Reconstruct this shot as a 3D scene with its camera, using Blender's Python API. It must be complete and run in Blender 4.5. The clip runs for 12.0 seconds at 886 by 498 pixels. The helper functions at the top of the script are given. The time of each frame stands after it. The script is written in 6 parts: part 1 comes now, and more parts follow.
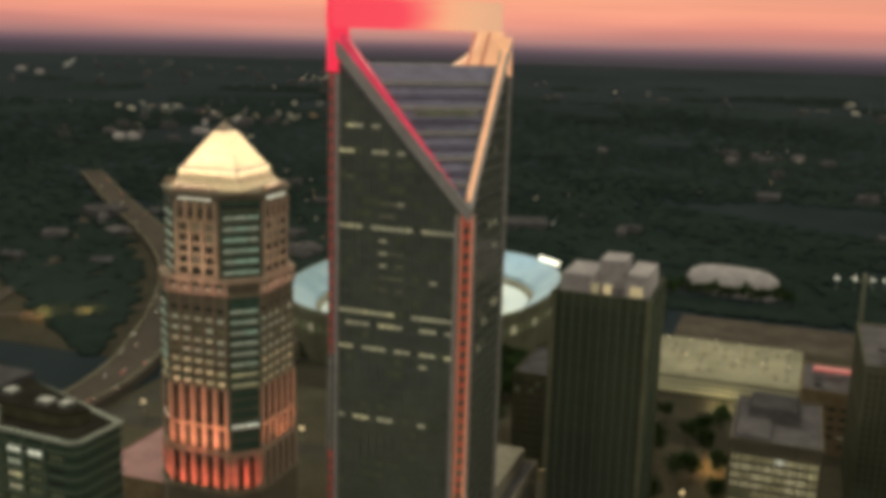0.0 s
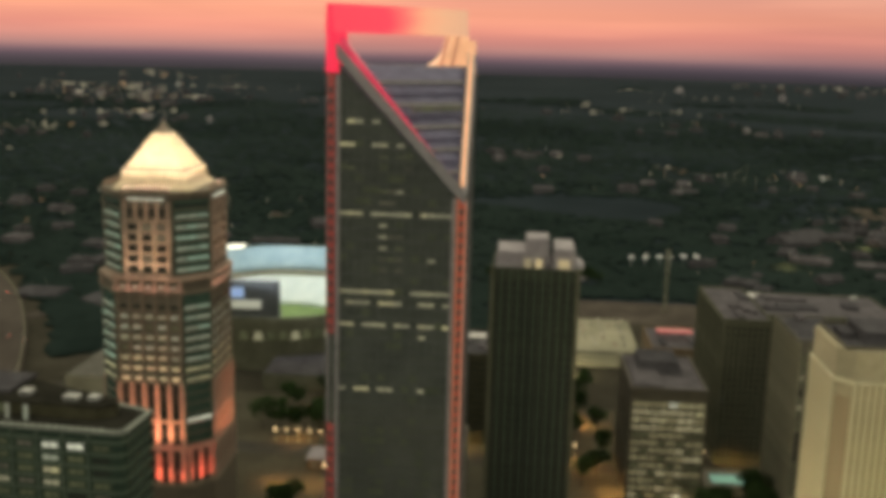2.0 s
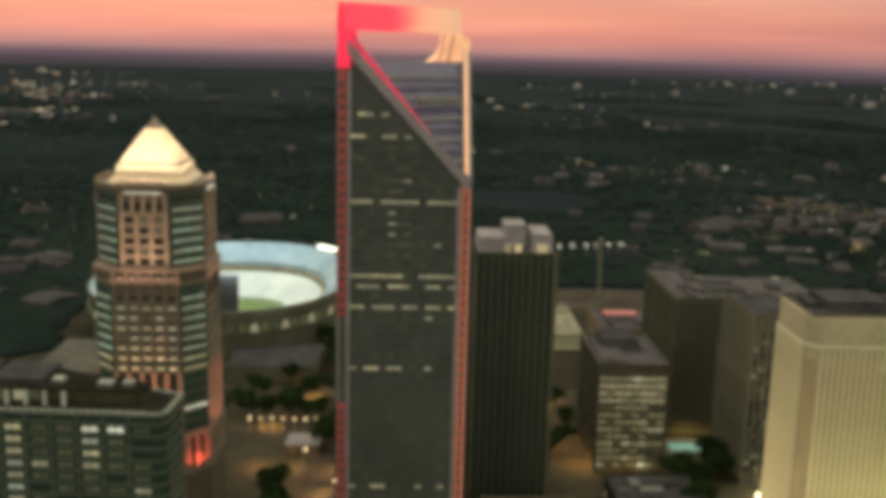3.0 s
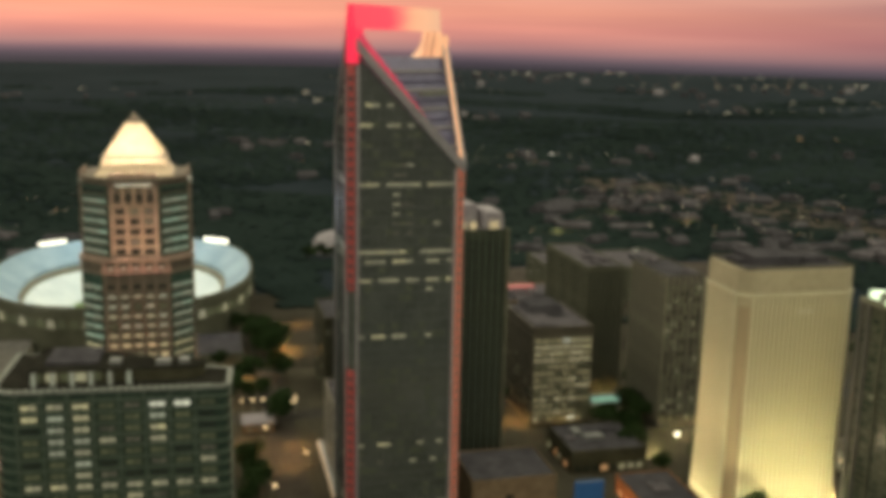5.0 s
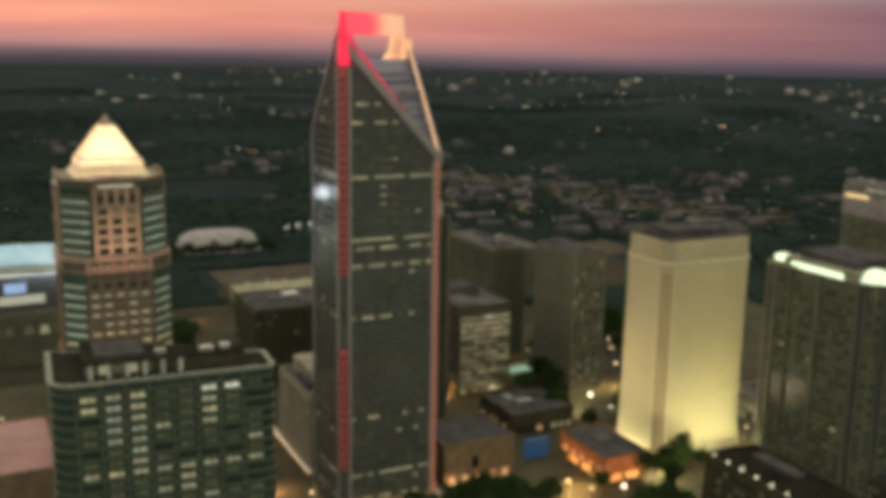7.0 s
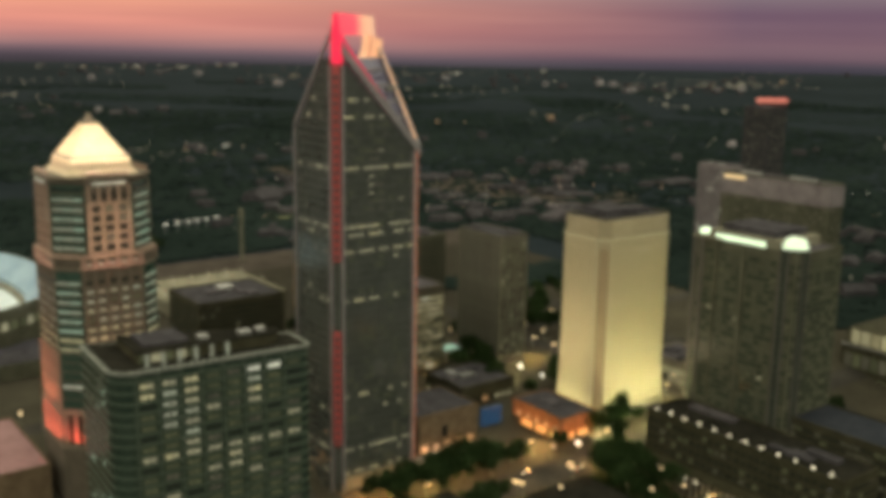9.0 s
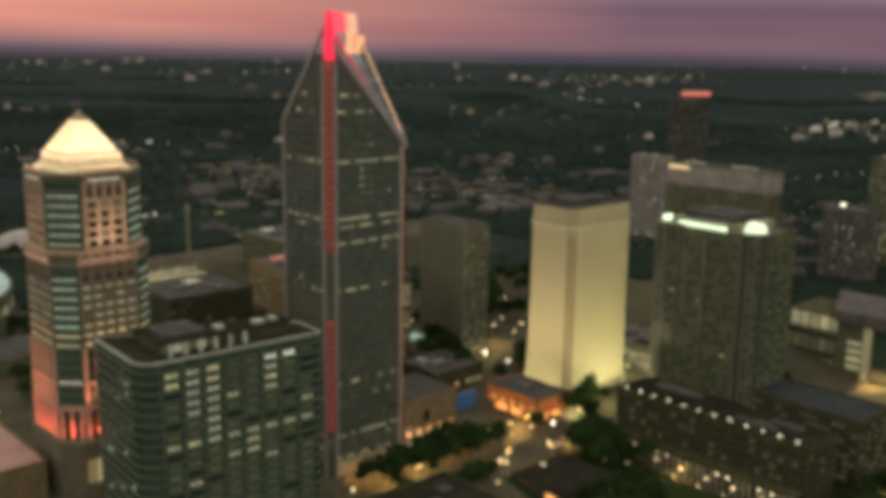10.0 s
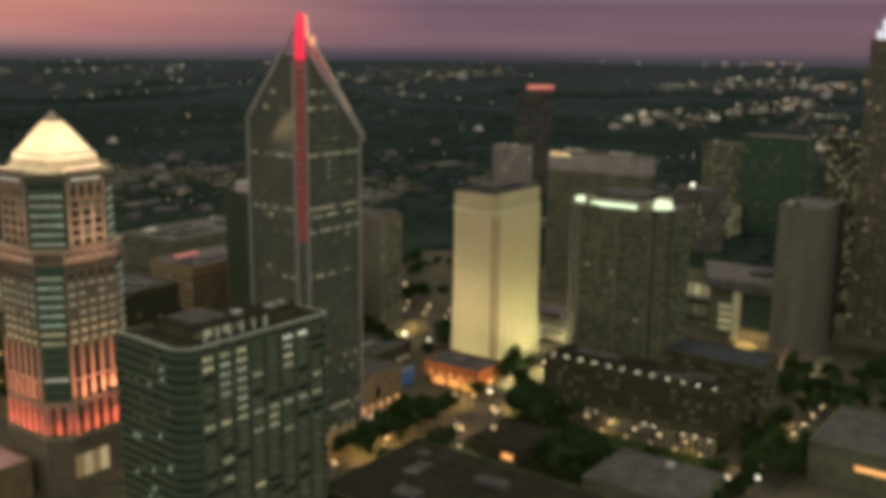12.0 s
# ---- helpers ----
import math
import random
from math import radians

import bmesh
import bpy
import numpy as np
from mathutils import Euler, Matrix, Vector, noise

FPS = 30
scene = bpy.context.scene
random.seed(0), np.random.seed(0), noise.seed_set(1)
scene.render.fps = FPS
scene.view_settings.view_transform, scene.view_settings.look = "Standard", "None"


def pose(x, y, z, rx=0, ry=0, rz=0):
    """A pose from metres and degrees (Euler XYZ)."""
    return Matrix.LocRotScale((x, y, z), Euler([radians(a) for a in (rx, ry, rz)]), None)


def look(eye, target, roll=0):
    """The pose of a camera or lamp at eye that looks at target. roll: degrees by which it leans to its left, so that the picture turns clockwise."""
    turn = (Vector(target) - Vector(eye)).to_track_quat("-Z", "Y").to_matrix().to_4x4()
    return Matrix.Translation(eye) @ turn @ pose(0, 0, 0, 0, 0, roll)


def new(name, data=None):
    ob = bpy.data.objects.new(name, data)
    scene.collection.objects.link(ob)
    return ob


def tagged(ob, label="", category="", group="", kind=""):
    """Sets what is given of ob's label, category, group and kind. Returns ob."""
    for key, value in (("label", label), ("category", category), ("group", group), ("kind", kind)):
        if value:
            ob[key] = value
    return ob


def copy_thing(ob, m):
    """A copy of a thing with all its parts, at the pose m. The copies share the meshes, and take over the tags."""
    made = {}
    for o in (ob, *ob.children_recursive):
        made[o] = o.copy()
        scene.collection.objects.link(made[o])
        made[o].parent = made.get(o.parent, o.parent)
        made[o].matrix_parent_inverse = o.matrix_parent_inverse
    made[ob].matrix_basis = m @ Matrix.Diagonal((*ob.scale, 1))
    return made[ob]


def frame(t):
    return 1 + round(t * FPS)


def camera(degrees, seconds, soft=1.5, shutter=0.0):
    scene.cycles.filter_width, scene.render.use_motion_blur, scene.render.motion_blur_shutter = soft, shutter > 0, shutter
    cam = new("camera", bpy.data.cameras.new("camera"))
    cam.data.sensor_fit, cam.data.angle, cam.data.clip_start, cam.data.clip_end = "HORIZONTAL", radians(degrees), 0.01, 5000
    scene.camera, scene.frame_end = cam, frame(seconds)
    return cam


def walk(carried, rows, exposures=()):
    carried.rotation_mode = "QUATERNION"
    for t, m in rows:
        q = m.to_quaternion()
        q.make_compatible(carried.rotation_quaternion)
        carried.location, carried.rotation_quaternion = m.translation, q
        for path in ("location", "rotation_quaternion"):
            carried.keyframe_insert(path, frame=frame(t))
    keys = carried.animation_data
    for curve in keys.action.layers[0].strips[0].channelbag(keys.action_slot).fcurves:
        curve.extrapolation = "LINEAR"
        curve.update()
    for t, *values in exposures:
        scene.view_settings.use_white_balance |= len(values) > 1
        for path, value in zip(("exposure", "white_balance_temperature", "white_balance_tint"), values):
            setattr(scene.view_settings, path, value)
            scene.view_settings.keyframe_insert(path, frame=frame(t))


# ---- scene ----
cam = camera(47.64, 12.0, soft=6.3)
walk(cam, [
    (0.0, pose(93.24, -245.47, 176.24, 78.161, -1.509, 19.650)),
    (0.5, pose(78.46, -256.89, 175.72, 78.438, -1.509, 15.566)),
    (1.0, pose(63.66, -268.50, 175.12, 78.596, -1.508, 11.598)),
    (1.5, pose(48.75, -279.51, 174.54, 78.734, -1.490, 7.842)),
    (2.0, pose(33.60, -289.60, 174.00, 78.830, -1.449, 4.482)),
    (2.5, pose(17.88, -299.49, 173.53, 78.825, -1.404, 1.336)),
    (3.0, pose(2.53, -308.61, 173.20, 78.792, -1.362, -1.553)),
    (3.5, pose(-12.89, -316.81, 172.99, 78.743, -1.320, -4.324)),
    (4.0, pose(-28.83, -323.94, 172.93, 78.688, -1.274, -7.113)),
    (4.5, pose(-45.76, -329.86, 173.02, 78.636, -1.220, -10.058)),
    (5.0, pose(-64.12, -334.42, 173.26, 78.600, -1.155, -13.294)),
    (5.5, pose(-83.38, -337.80, 173.53, 78.610, -1.092, -16.755)),
    (6.0, pose(-102.30, -340.86, 173.80, 78.623, -1.043, -20.021)),
    (6.5, pose(-121.17, -342.93, 174.09, 78.611, -0.992, -23.035)),
    (7.0, pose(-139.49, -343.43, 174.38, 78.630, -0.951, -25.846)),
    (7.5, pose(-157.58, -342.86, 174.65, 78.624, -0.922, -28.645)),
    (8.0, pose(-175.38, -341.31, 174.90, 78.595, -0.900, -31.417)),
    (8.5, pose(-192.82, -338.86, 175.11, 78.542, -0.886, -34.151)),
    (9.0, pose(-209.84, -335.59, 175.28, 78.465, -0.878, -36.831)),
    (9.5, pose(-226.37, -331.58, 175.39, 78.366, -0.874, -39.445)),
    (10.0, pose(-243.20, -326.80, 175.56, 78.257, -0.862, -42.174)),
    (10.5, pose(-260.22, -321.28, 175.78, 78.190, -0.825, -44.905)),
    (11.0, pose(-277.56, -315.20, 176.01, 78.149, -0.758, -47.885)),
    (11.5, pose(-294.29, -308.64, 176.21, 78.155, -0.676, -50.696)),
    (12.0, pose(-311.19, -301.50, 176.38, 78.175, -0.582, -53.614)),
], exposures=[(0.0, -0.10), (2.5, -0.02), (4.5, 0.07), (7.0, 0.05), (9.5, 0.06), (12.0, 0.0)])

# ---- scale: plan units to metres ----
K = 0.77


def scaled(m):
    m = m.copy()
    m.translation *= K
    return m


# ---- dusk sky ----
world = bpy.data.worlds.new("dusk_sky")
scene.world = world
world.use_nodes = True
world.node_tree.nodes.clear()


def math_node(tree, op, a, b=None, clamp=False):
    n = tree.nodes.new("ShaderNodeMath")
    n.operation, n.use_clamp = op, clamp
    for i, v in enumerate((a, b)):
        if v is None:
            continue
        if isinstance(v, (int, float)):
            n.inputs[i].default_value = v
        else:
            tree.links.new(v, n.inputs[i])
    return n.outputs[0]


def ramp_node(tree, fac, stops, ease=False):
    n = tree.nodes.new("ShaderNodeValToRGB")
    e = n.color_ramp.elements
    while len(e) < len(stops):
        e.new(0.5)
    for el, (p, c) in zip(e, stops):
        el.position, el.color = p, (*c, 1)
    if ease:
        n.color_ramp.interpolation = "EASE"
    tree.links.new(fac, n.inputs[0])
    return n.outputs[0]


def mix_node(tree, fac, a, b, blend="MIX"):
    n = tree.nodes.new("ShaderNodeMix")
    n.data_type, n.blend_type = "RGBA", blend
    for i, v in ((0, fac), (6, a), (7, b)):
        if isinstance(v, (int, float)):
            n.inputs[i].default_value = v
        elif isinstance(v, tuple):
            n.inputs[i].default_value = (*v, 1)
        else:
            tree.links.new(v, n.inputs[i])
    return n.outputs[2]


wt = world.node_tree
coords = wt.nodes.new("ShaderNodeTexCoord")
split = wt.nodes.new("ShaderNodeSeparateXYZ")
wt.links.new(coords.outputs["Generated"], split.inputs[0])
# height above the horizon, 0..1 over the lowest fifth, and nearness to the sunset
dip = math_node(wt, "MAXIMUM", math_node(wt, "SUBTRACT", math_node(wt, "MULTIPLY", split.outputs[0], 0.017), 0.0044), 0.0)
dip = math_node(wt, "MINIMUM", dip, 0.0055)
up = math_node(wt, "MULTIPLY", math_node(wt, "ADD", math_node(wt, "ADD", split.outputs[2], dip), 0.023), 5.0, True)
glow = math_node(wt, "ADD", math_node(wt, "MULTIPLY", split.outputs[1], 0.5),
                 math_node(wt, "ADD", math_node(wt, "MULTIPLY", split.outputs[0], -0.17), 0.5), True)
warm = ramp_node(wt, up, [(0.0, (0.050, 0.045, 0.047)), (0.03, (0.070, 0.057, 0.064)), (0.055, (0.115, 0.086, 0.098)), (0.08, (0.22, 0.135, 0.150)), (0.11, (0.46, 0.235, 0.215)), (0.155, (0.69, 0.287, 0.235)), (0.21, (0.92, 0.350, 0.252)),
                          (0.295, (1.03, 0.42, 0.262)), (0.425, (0.92, 0.425, 0.30)), (0.68, (0.66, 0.51, 0.44)), (1.0, (1.25, 1.16, 0.80))])
cool = ramp_node(wt, up, [(0.0, (0.037, 0.038, 0.044)), (0.03, (0.049, 0.047, 0.059)), (0.065, (0.082, 0.069, 0.086)), (0.10, (0.16, 0.10, 0.125)), (0.16, (0.193, 0.113, 0.142)), (0.30, (0.18, 0.11, 0.15)),
                          (0.445, (0.27, 0.22, 0.23)), (1.0, (1.17, 1.11, 0.78))])
side = ramp_node(wt, glow, [(0.665, (0, 0, 0)), (1.0, (1, 1, 1))])
sky = mix_node(wt, side, cool, warm)
streak_map = wt.nodes.new("ShaderNodeMapping")
streak_map.inputs["Scale"].default_value = (1.6, 1.6, 34.0)
wt.links.new(coords.outputs["Generated"], streak_map.inputs[0])
streak = wt.nodes.new("ShaderNodeTexNoise")
streak.inputs["Scale"].default_value, streak.inputs["Detail"].default_value = 1.7, 5.0
wt.links.new(streak_map.outputs[0], streak.inputs[0])
clouds = ramp_node(wt, streak.outputs[0], [(0.40, (0.92, 0.90, 0.93)), (0.64, (1.10, 1.10, 1.07))])
sky = mix_node(wt, 1.0, sky, clouds, "MULTIPLY")
back = wt.nodes.new("ShaderNodeBackground")
back.inputs[1].default_value = 1.0
wt.links.new(sky, back.inputs[0])
out = wt.nodes.new("ShaderNodeOutputWorld")
wt.links.new(back.outputs[0], out.inputs[0])

# the afterglow in the west, wide and weak
sun_data = bpy.data.lights.new("afterglow", "SUN")
sun_data.energy, sun_data.angle, sun_data.color = 0.12, radians(40), (1.0, 0.6, 0.45)
sun = new("afterglow", sun_data)
sun.matrix_world = look((0, 0, 0), (0.05, -1.0, -0.12))


def area_lamp(eye, target, width, depth, watts, colour, spread=180):
    data = bpy.data.lights.new("floodlight", "AREA")
    data.shape, data.size, data.size_y, data.energy, data.color = "RECTANGLE", width * K, depth * K, watts * K * K, colour
    data.spread = radians(spread)
    ob = new("floodlight", data)
    ob.matrix_world = scaled(look(eye, target))
    return ob


def street_z(y):
    """The streets fall away south of the cross street."""
    return -17.5 * max(0.0, min(1.0, (-30 - y) / 75))


def street_pool(eye, watts, colour, radius=1.0):
    data = bpy.data.lights.new("street_light", "AREA")
    data.shape, data.size, data.energy, data.color = "DISK", 3 * radius * K, watts * K * K, colour
    ob = new("street_light", data)
    ob.location = (Vector(eye) + Vector((0, 0, street_z(eye[1])))) * K
    return ob


# ---- floodlights at the foot of the lit towers ----
# broad unseen wash, added well out in the street for even light
area_lamp((192, -62, 3), (192, -22, 92), 58, 3, 76000, (1.0, 0.89, 0.43), 150)
for i in range(7):
    area_lamp((167 + 8.3 * i, -28.5, 1.5), (167 + 8.3 * i, -21.4, 55), 2.2, 1.5, 1700, (1.0, 0.93, 0.46), 85)
# another unseen wash, added above the museum to light the west face
area_lamp((121, -3, 22), (161, -3, 78), 34, 3, 20500, (1.0, 0.80, 0.46), 120)
area_lamp((153, -3, 1.5), (161, -3, 40), 34, 2, 8500, (1.0, 0.90, 0.48), 150)
# red and amber uplights round the stone tower, gold light on its roof
for dx, dy, base in ((0, -1, 6200), (-1, 0, 7500), (1, 0, 0)):
    if base:
        area_lamp((-115.0 + dx * 28.2, 62.9 + dy * 28.2, 31.4), (-115.0 + dx * 25.8, 62.9 + dy * 25.8, 48), 29, 0.8, base, (1.0, 0.17, 0.10), 90)
    area_lamp((-115.0 + dx * 28.4, 62.9 + dy * 28.4, 45.6), (-115.0 + dx * 25.2, 62.9 + dy * 25.2, 72), 27, 0.8, 5500 if dx else 12000, (1.0, 0.37, 0.20), 52)
    area_lamp((-115.0 + dx * 28.8, 62.9 + dy * 28.8, 121.0), (-115.0 + dx * 24.6, 62.9 + dy * 24.6, 158), 19, 0.6, 1500 if dx else 4400, (1.0, 0.68, 0.43), 54)
    area_lamp((-115.0 + dx * 26.8, 62.9 + dy * 26.8, 119.4), (-115.0 + dx * 25.0, 62.9 + dy * 25.0, 127), 27, 0.6, 560, (1.0, 0.50, 0.38), 140)
    area_lamp((-115.0 + dx * 28.0, 62.9 + dy * 28.0, 164.6), (-115.0 + dx * 6.5, 62.9 + dy * 6.5, 184), 26, 1.2, 9500, (1.0, 0.83, 0.60), 58)
for dx in (-1, 1):
    area_lamp((-115.0 + dx * 22.6, 62.9 - 22.6, 31.4), (-115.0 + dx * 20.1, 62.9 - 20.1, 46), 9, 0.8, 1700, (1.0, 0.15, 0.09), 90)
# amber wash on the museum's west and south walls
area_lamp((107, -18, 1), (113, -18, 9), 38, 1.0, 4600, (1.0, 0.38, 0.09), 140)
area_lamp((128, -46, 1), (128, -41, 9), 24, 1.0, 4000, (1.0, 0.38, 0.09), 140)
# the car park's top deck
area_lamp((86, 388, 24), (86, 388, 0), 90, 70, 8000, (1.0, 0.86, 0.55))
# stadium floodlights
area_lamp((-150, 550, 75), (-150, 400, 0), 140, 4, 67000, (0.85, 0.95, 1.0))
area_lamp((-150, 290, 70), (-150, 480, 20), 140, 4, 67000, (0.85, 0.95, 1.0))
# pools of street light from unseen discs without posts; some only fill dark streets
AMBER, SODIUM, PALE = (1.0, 0.5, 0.15), (1.0, 0.60, 0.20), (1.0, 0.82, 0.36)
# along the west street and its crossings
for x, y, w, c in ((-43, 24, 4600, AMBER), (-43, 80, 3600, AMBER), (-78, 113, 2600, AMBER), (-58, 112, 2600, AMBER), (-36, 108, 3200, AMBER), (-80, 172, 4000, AMBER), (20, 172, 3000, SODIUM),
                   (0, -54, 2200, SODIUM), (-60, 230, 7000, AMBER), (-100, 16, 3000, PALE)):
    street_pool((x, y, 9), w * 1.25, c)
# between the towers; the pair at 128,98 and 160,64 only fills open ground
for x, y, w, c in ((30, -54, 2000, SODIUM), (70, -56, 1800, SODIUM), (108, -36, 5200, AMBER), (150, -38, 6500, PALE), (190, 84, 3600, PALE), (214, 92, 6500, SODIUM), (244, -26, 2600, PALE),
                   (150, -120, 1300, SODIUM), (148, -175, 1300, SODIUM), (270, -170, 3500, SODIUM), (300, -200, 2500, SODIUM), (120, 180, 3500, PALE), (128, 98, 5000, SODIUM), (160, 64, 5000, PALE),
                   (88, 158, 7000, AMBER), (92, 222, 6000, AMBER), (100, 122, 4000, AMBER), (170, 160, 3500, SODIUM)):
    street_pool((x, y, 9), w * 1.25, c)
# far lots and roads
for x, y, w, c in ((-28, 292, 8500, AMBER), (-66, 262, 8000, AMBER), (-12, 362, 6000, AMBER), (88, 325, 6000, PALE), (-446, 316, 12000, AMBER), (-418, 338, 9000, AMBER), (540, 775, 12000, SODIUM),
                   (470, 860, 9000, SODIUM), (340, 725, 8000, SODIUM)):
    street_pool((x, y, 9), w * 1.25, c)
# the park, the square and the forecourts
for x, y, w, c in ((62, -24, 8500, AMBER), (96, -34, 9000, SODIUM), (20, -40, 6500, SODIUM), (120, -60, 5000, SODIUM), (156, -46, 7500, PALE), (186, -46, 8000, PALE), (40, -16, 6000, (1.0, 0.55, 0.3)),
                   (-6, -44, 4500, SODIUM), (225, -20, 5000, PALE), (2, -33, 4500, SODIUM), (232, -203, 6000, SODIUM), (222, -222, 3000, PALE), (236, -60, 4000, PALE), (362, -160, 4500, SODIUM),
                   (352, -180, 2500, PALE), (388, -122, 6000, SODIUM), (-14, -30, 2500, AMBER), (40, -36, 3000, SODIUM)):
    street_pool((x, y, 8), w, c)
# the bulbs along the colonnade
area_lamp((149.0, -127, -4.5), (152.6, -127, -12), 118, 0.6, 520, (1.0, 0.62, 0.26), 150)
street_pool((124, -216, 10), 2000, PALE)
street_pool((139, -205, 9), 2200, SODIUM)


# ---- materials ----
def surface(name, dark, light, scale=0.3, rough=0.8, metal=0.0, bump=0.0, fine=4.0, ior=1.45, vary=0.0, stretch=(1, 1, 1)):
    """Two tones mixed by noise at two scales, in metres."""
    m = bpy.data.materials.new(name)
    m.use_nodes = True
    t = m.node_tree
    b = t.nodes["Principled BSDF"]
    c = t.nodes.new("ShaderNodeTexCoord")
    mp = t.nodes.new("ShaderNodeMapping")
    mp.inputs["Scale"].default_value = stretch
    t.links.new(c.outputs["Object"], mp.inputs[0])
    n1, n2 = t.nodes.new("ShaderNodeTexNoise"), t.nodes.new("ShaderNodeTexNoise")
    for n, s, d in ((n1, scale, 4.0), (n2, scale * fine, 3.0)):
        n.inputs["Scale"].default_value, n.inputs["Detail"].default_value = s, d
        t.links.new(mp.outputs[0], n.inputs[0])
    both = math_node(t, "ADD", math_node(t, "MULTIPLY", n1.outputs[0], 0.65), math_node(t, "MULTIPLY", n2.outputs[0], 0.35))
    col = ramp_node(t, both, [(0.36, dark), (0.64, light)])
    if vary:
        info = t.nodes.new("ShaderNodeObjectInfo")
        f = math_node(t, "ADD", math_node(t, "MULTIPLY", info.outputs["Random"], 2 * vary), 1 - vary)
        grey = t.nodes.new("ShaderNodeCombineColor")
        for i in range(3):
            t.links.new(f, grey.inputs[i])
        col = mix_node(t, 1.0, col, grey.outputs[0], "MULTIPLY")
    t.links.new(col, b.inputs["Base Color"])
    b.inputs["Roughness"].default_value, b.inputs["Metallic"].default_value, b.inputs["IOR"].default_value = rough, metal, ior
    if bump:
        bp = t.nodes.new("ShaderNodeBump")
        bp.inputs["Strength"].default_value, bp.inputs["Distance"].default_value = bump, 0.3
        t.links.new(both, bp.inputs["Height"])
        t.links.new(bp.outputs[0], b.inputs["Normal"])
    return m


def lit(name, colour, strength, vary=0.5, base=(0.3, 0.3, 0.28), mottle=0.0, scale=0.5):
    """Something that gives off light: a lit room behind a pane, a lamp, an LED panel."""
    m = bpy.data.materials.new(name)
    m.use_nodes = True
    t = m.node_tree
    b = t.nodes["Principled BSDF"]
    b.inputs["Base Color"].default_value, b.inputs["Roughness"].default_value = (*base, 1), 0.3
    b.inputs["Emission Color"].default_value = (*colour, 1)
    info = t.nodes.new("ShaderNodeObjectInfo")
    s = math_node(t, "MULTIPLY", math_node(t, "ADD", math_node(t, "MULTIPLY", info.outputs["Random"], 2 * vary), 1 - vary), strength)
    if mottle:
        c = t.nodes.new("ShaderNodeTexCoord")
        n = t.nodes.new("ShaderNodeTexNoise")
        n.inputs["Scale"].default_value = scale
        t.links.new(c.outputs["Object"], n.inputs[0])
        s = math_node(t, "MULTIPLY", s, math_node(t, "ADD", math_node(t, "MULTIPLY", n.outputs[0], 2 * mottle), 1 - mottle))
    t.links.new(s, b.inputs["Emission Strength"])
    return m


def led_gradient(name, stops, strength):
    """An LED wall whose colour runs along the length of its panel."""
    m = lit(name, (1, 1, 1), strength, 0.0, (0.1, 0.05, 0.05))
    t = m.node_tree
    c = t.nodes.new("ShaderNodeTexCoord")
    s = t.nodes.new("ShaderNodeSeparateXYZ")
    t.links.new(c.outputs["Generated"], s.inputs[0])
    n = t.nodes.new("ShaderNodeTexNoise")
    n.inputs["Scale"].default_value, n.inputs["Detail"].default_value = 3.0, 2.0
    t.links.new(c.outputs["Generated"], n.inputs[0])
    f = math_node(t, "ADD", s.outputs[0], math_node(t, "MULTIPLY", math_node(t, "SUBTRACT", n.outputs[0], 0.5), 0.16))
    t.links.new(ramp_node(t, f, stops), t.nodes["Principled BSDF"].inputs["Emission Color"])
    return m


GLASS_TOWER = surface("curtain_wall_glass", (0.056, 0.063, 0.058), (0.092, 0.101, 0.092), 0.06, 0.11, ior=2.1)
GLASS_DARK = surface("dark_window_glass", (0.018, 0.022, 0.02), (0.04, 0.045, 0.04), 0.2, 0.1, ior=1.6)
GLASS_OFFICE = surface("dark_green_office_glass", (0.020, 0.036, 0.028), (0.038, 0.058, 0.046), 0.12, 0.16, ior=1.5)
GLASS_GREEN = surface("green_window_glass", (0.032, 0.062, 0.05), (0.055, 0.092, 0.076), 0.15, 0.1, ior=1.7)
MULLION = surface("grey_mullion", (0.23, 0.22, 0.24), (0.32, 0.305, 0.33), 0.4, 0.45, metal=0.4)
SPANDREL = surface("dark_spandrel", (0.04, 0.045, 0.047), (0.065, 0.07, 0.072), 0.2, 0.35)
LOUVRE = surface("blue_grey_louvre", (0.115, 0.11, 0.185), (0.17, 0.165, 0.265), 0.3, 0.5, metal=0.2)
STONE_PINK = surface("pink_granite", (0.22, 0.155, 0.125), (0.32, 0.235, 0.19), 0.25, 0.7, bump=0.1)
STONE_GREY = surface("grey_limestone", (0.19, 0.175, 0.15), (0.28, 0.26, 0.225), 0.12, 0.8, bump=0.1, ior=1.03)
CONCRETE = surface("weathered_concrete", (0.15, 0.145, 0.112), (0.24, 0.23, 0.18), 0.08, 0.85, bump=0.15, fine=6, ior=1.03)
CONCRETE_DARK = surface("sooty_concrete", (0.07, 0.072, 0.054), (0.115, 0.118, 0.09), 0.08, 0.85, bump=0.15, fine=6, ior=1.03)
# upright streaks put the floodlights' scallops into the colour
CREAM = surface("cream_precast", (0.45, 0.41, 0.29), (0.62, 0.58, 0.43), 0.16, 0.75, bump=0.05, fine=5, stretch=(1, 1, 0.05))
LILAC = surface("lilac_grey_stone", (0.15, 0.135, 0.15), (0.23, 0.21, 0.23), 0.12, 0.8, bump=0.1, ior=1.03)
# darker tan: shade on the cream tower put into a colour
TAN = surface("shade_tan", (0.27, 0.24, 0.165), (0.35, 0.31, 0.22), 0.1, 0.8)
ROOF_NAVY = surface("navy_membrane_roof", (0.026, 0.030, 0.040), (0.042, 0.047, 0.060), 0.10, 0.8, ior=1.03)
ROOF_BLACK = surface("black_membrane_roof", (0.014, 0.014, 0.012), (0.028, 0.027, 0.023), 0.15, 0.9, ior=1.03)
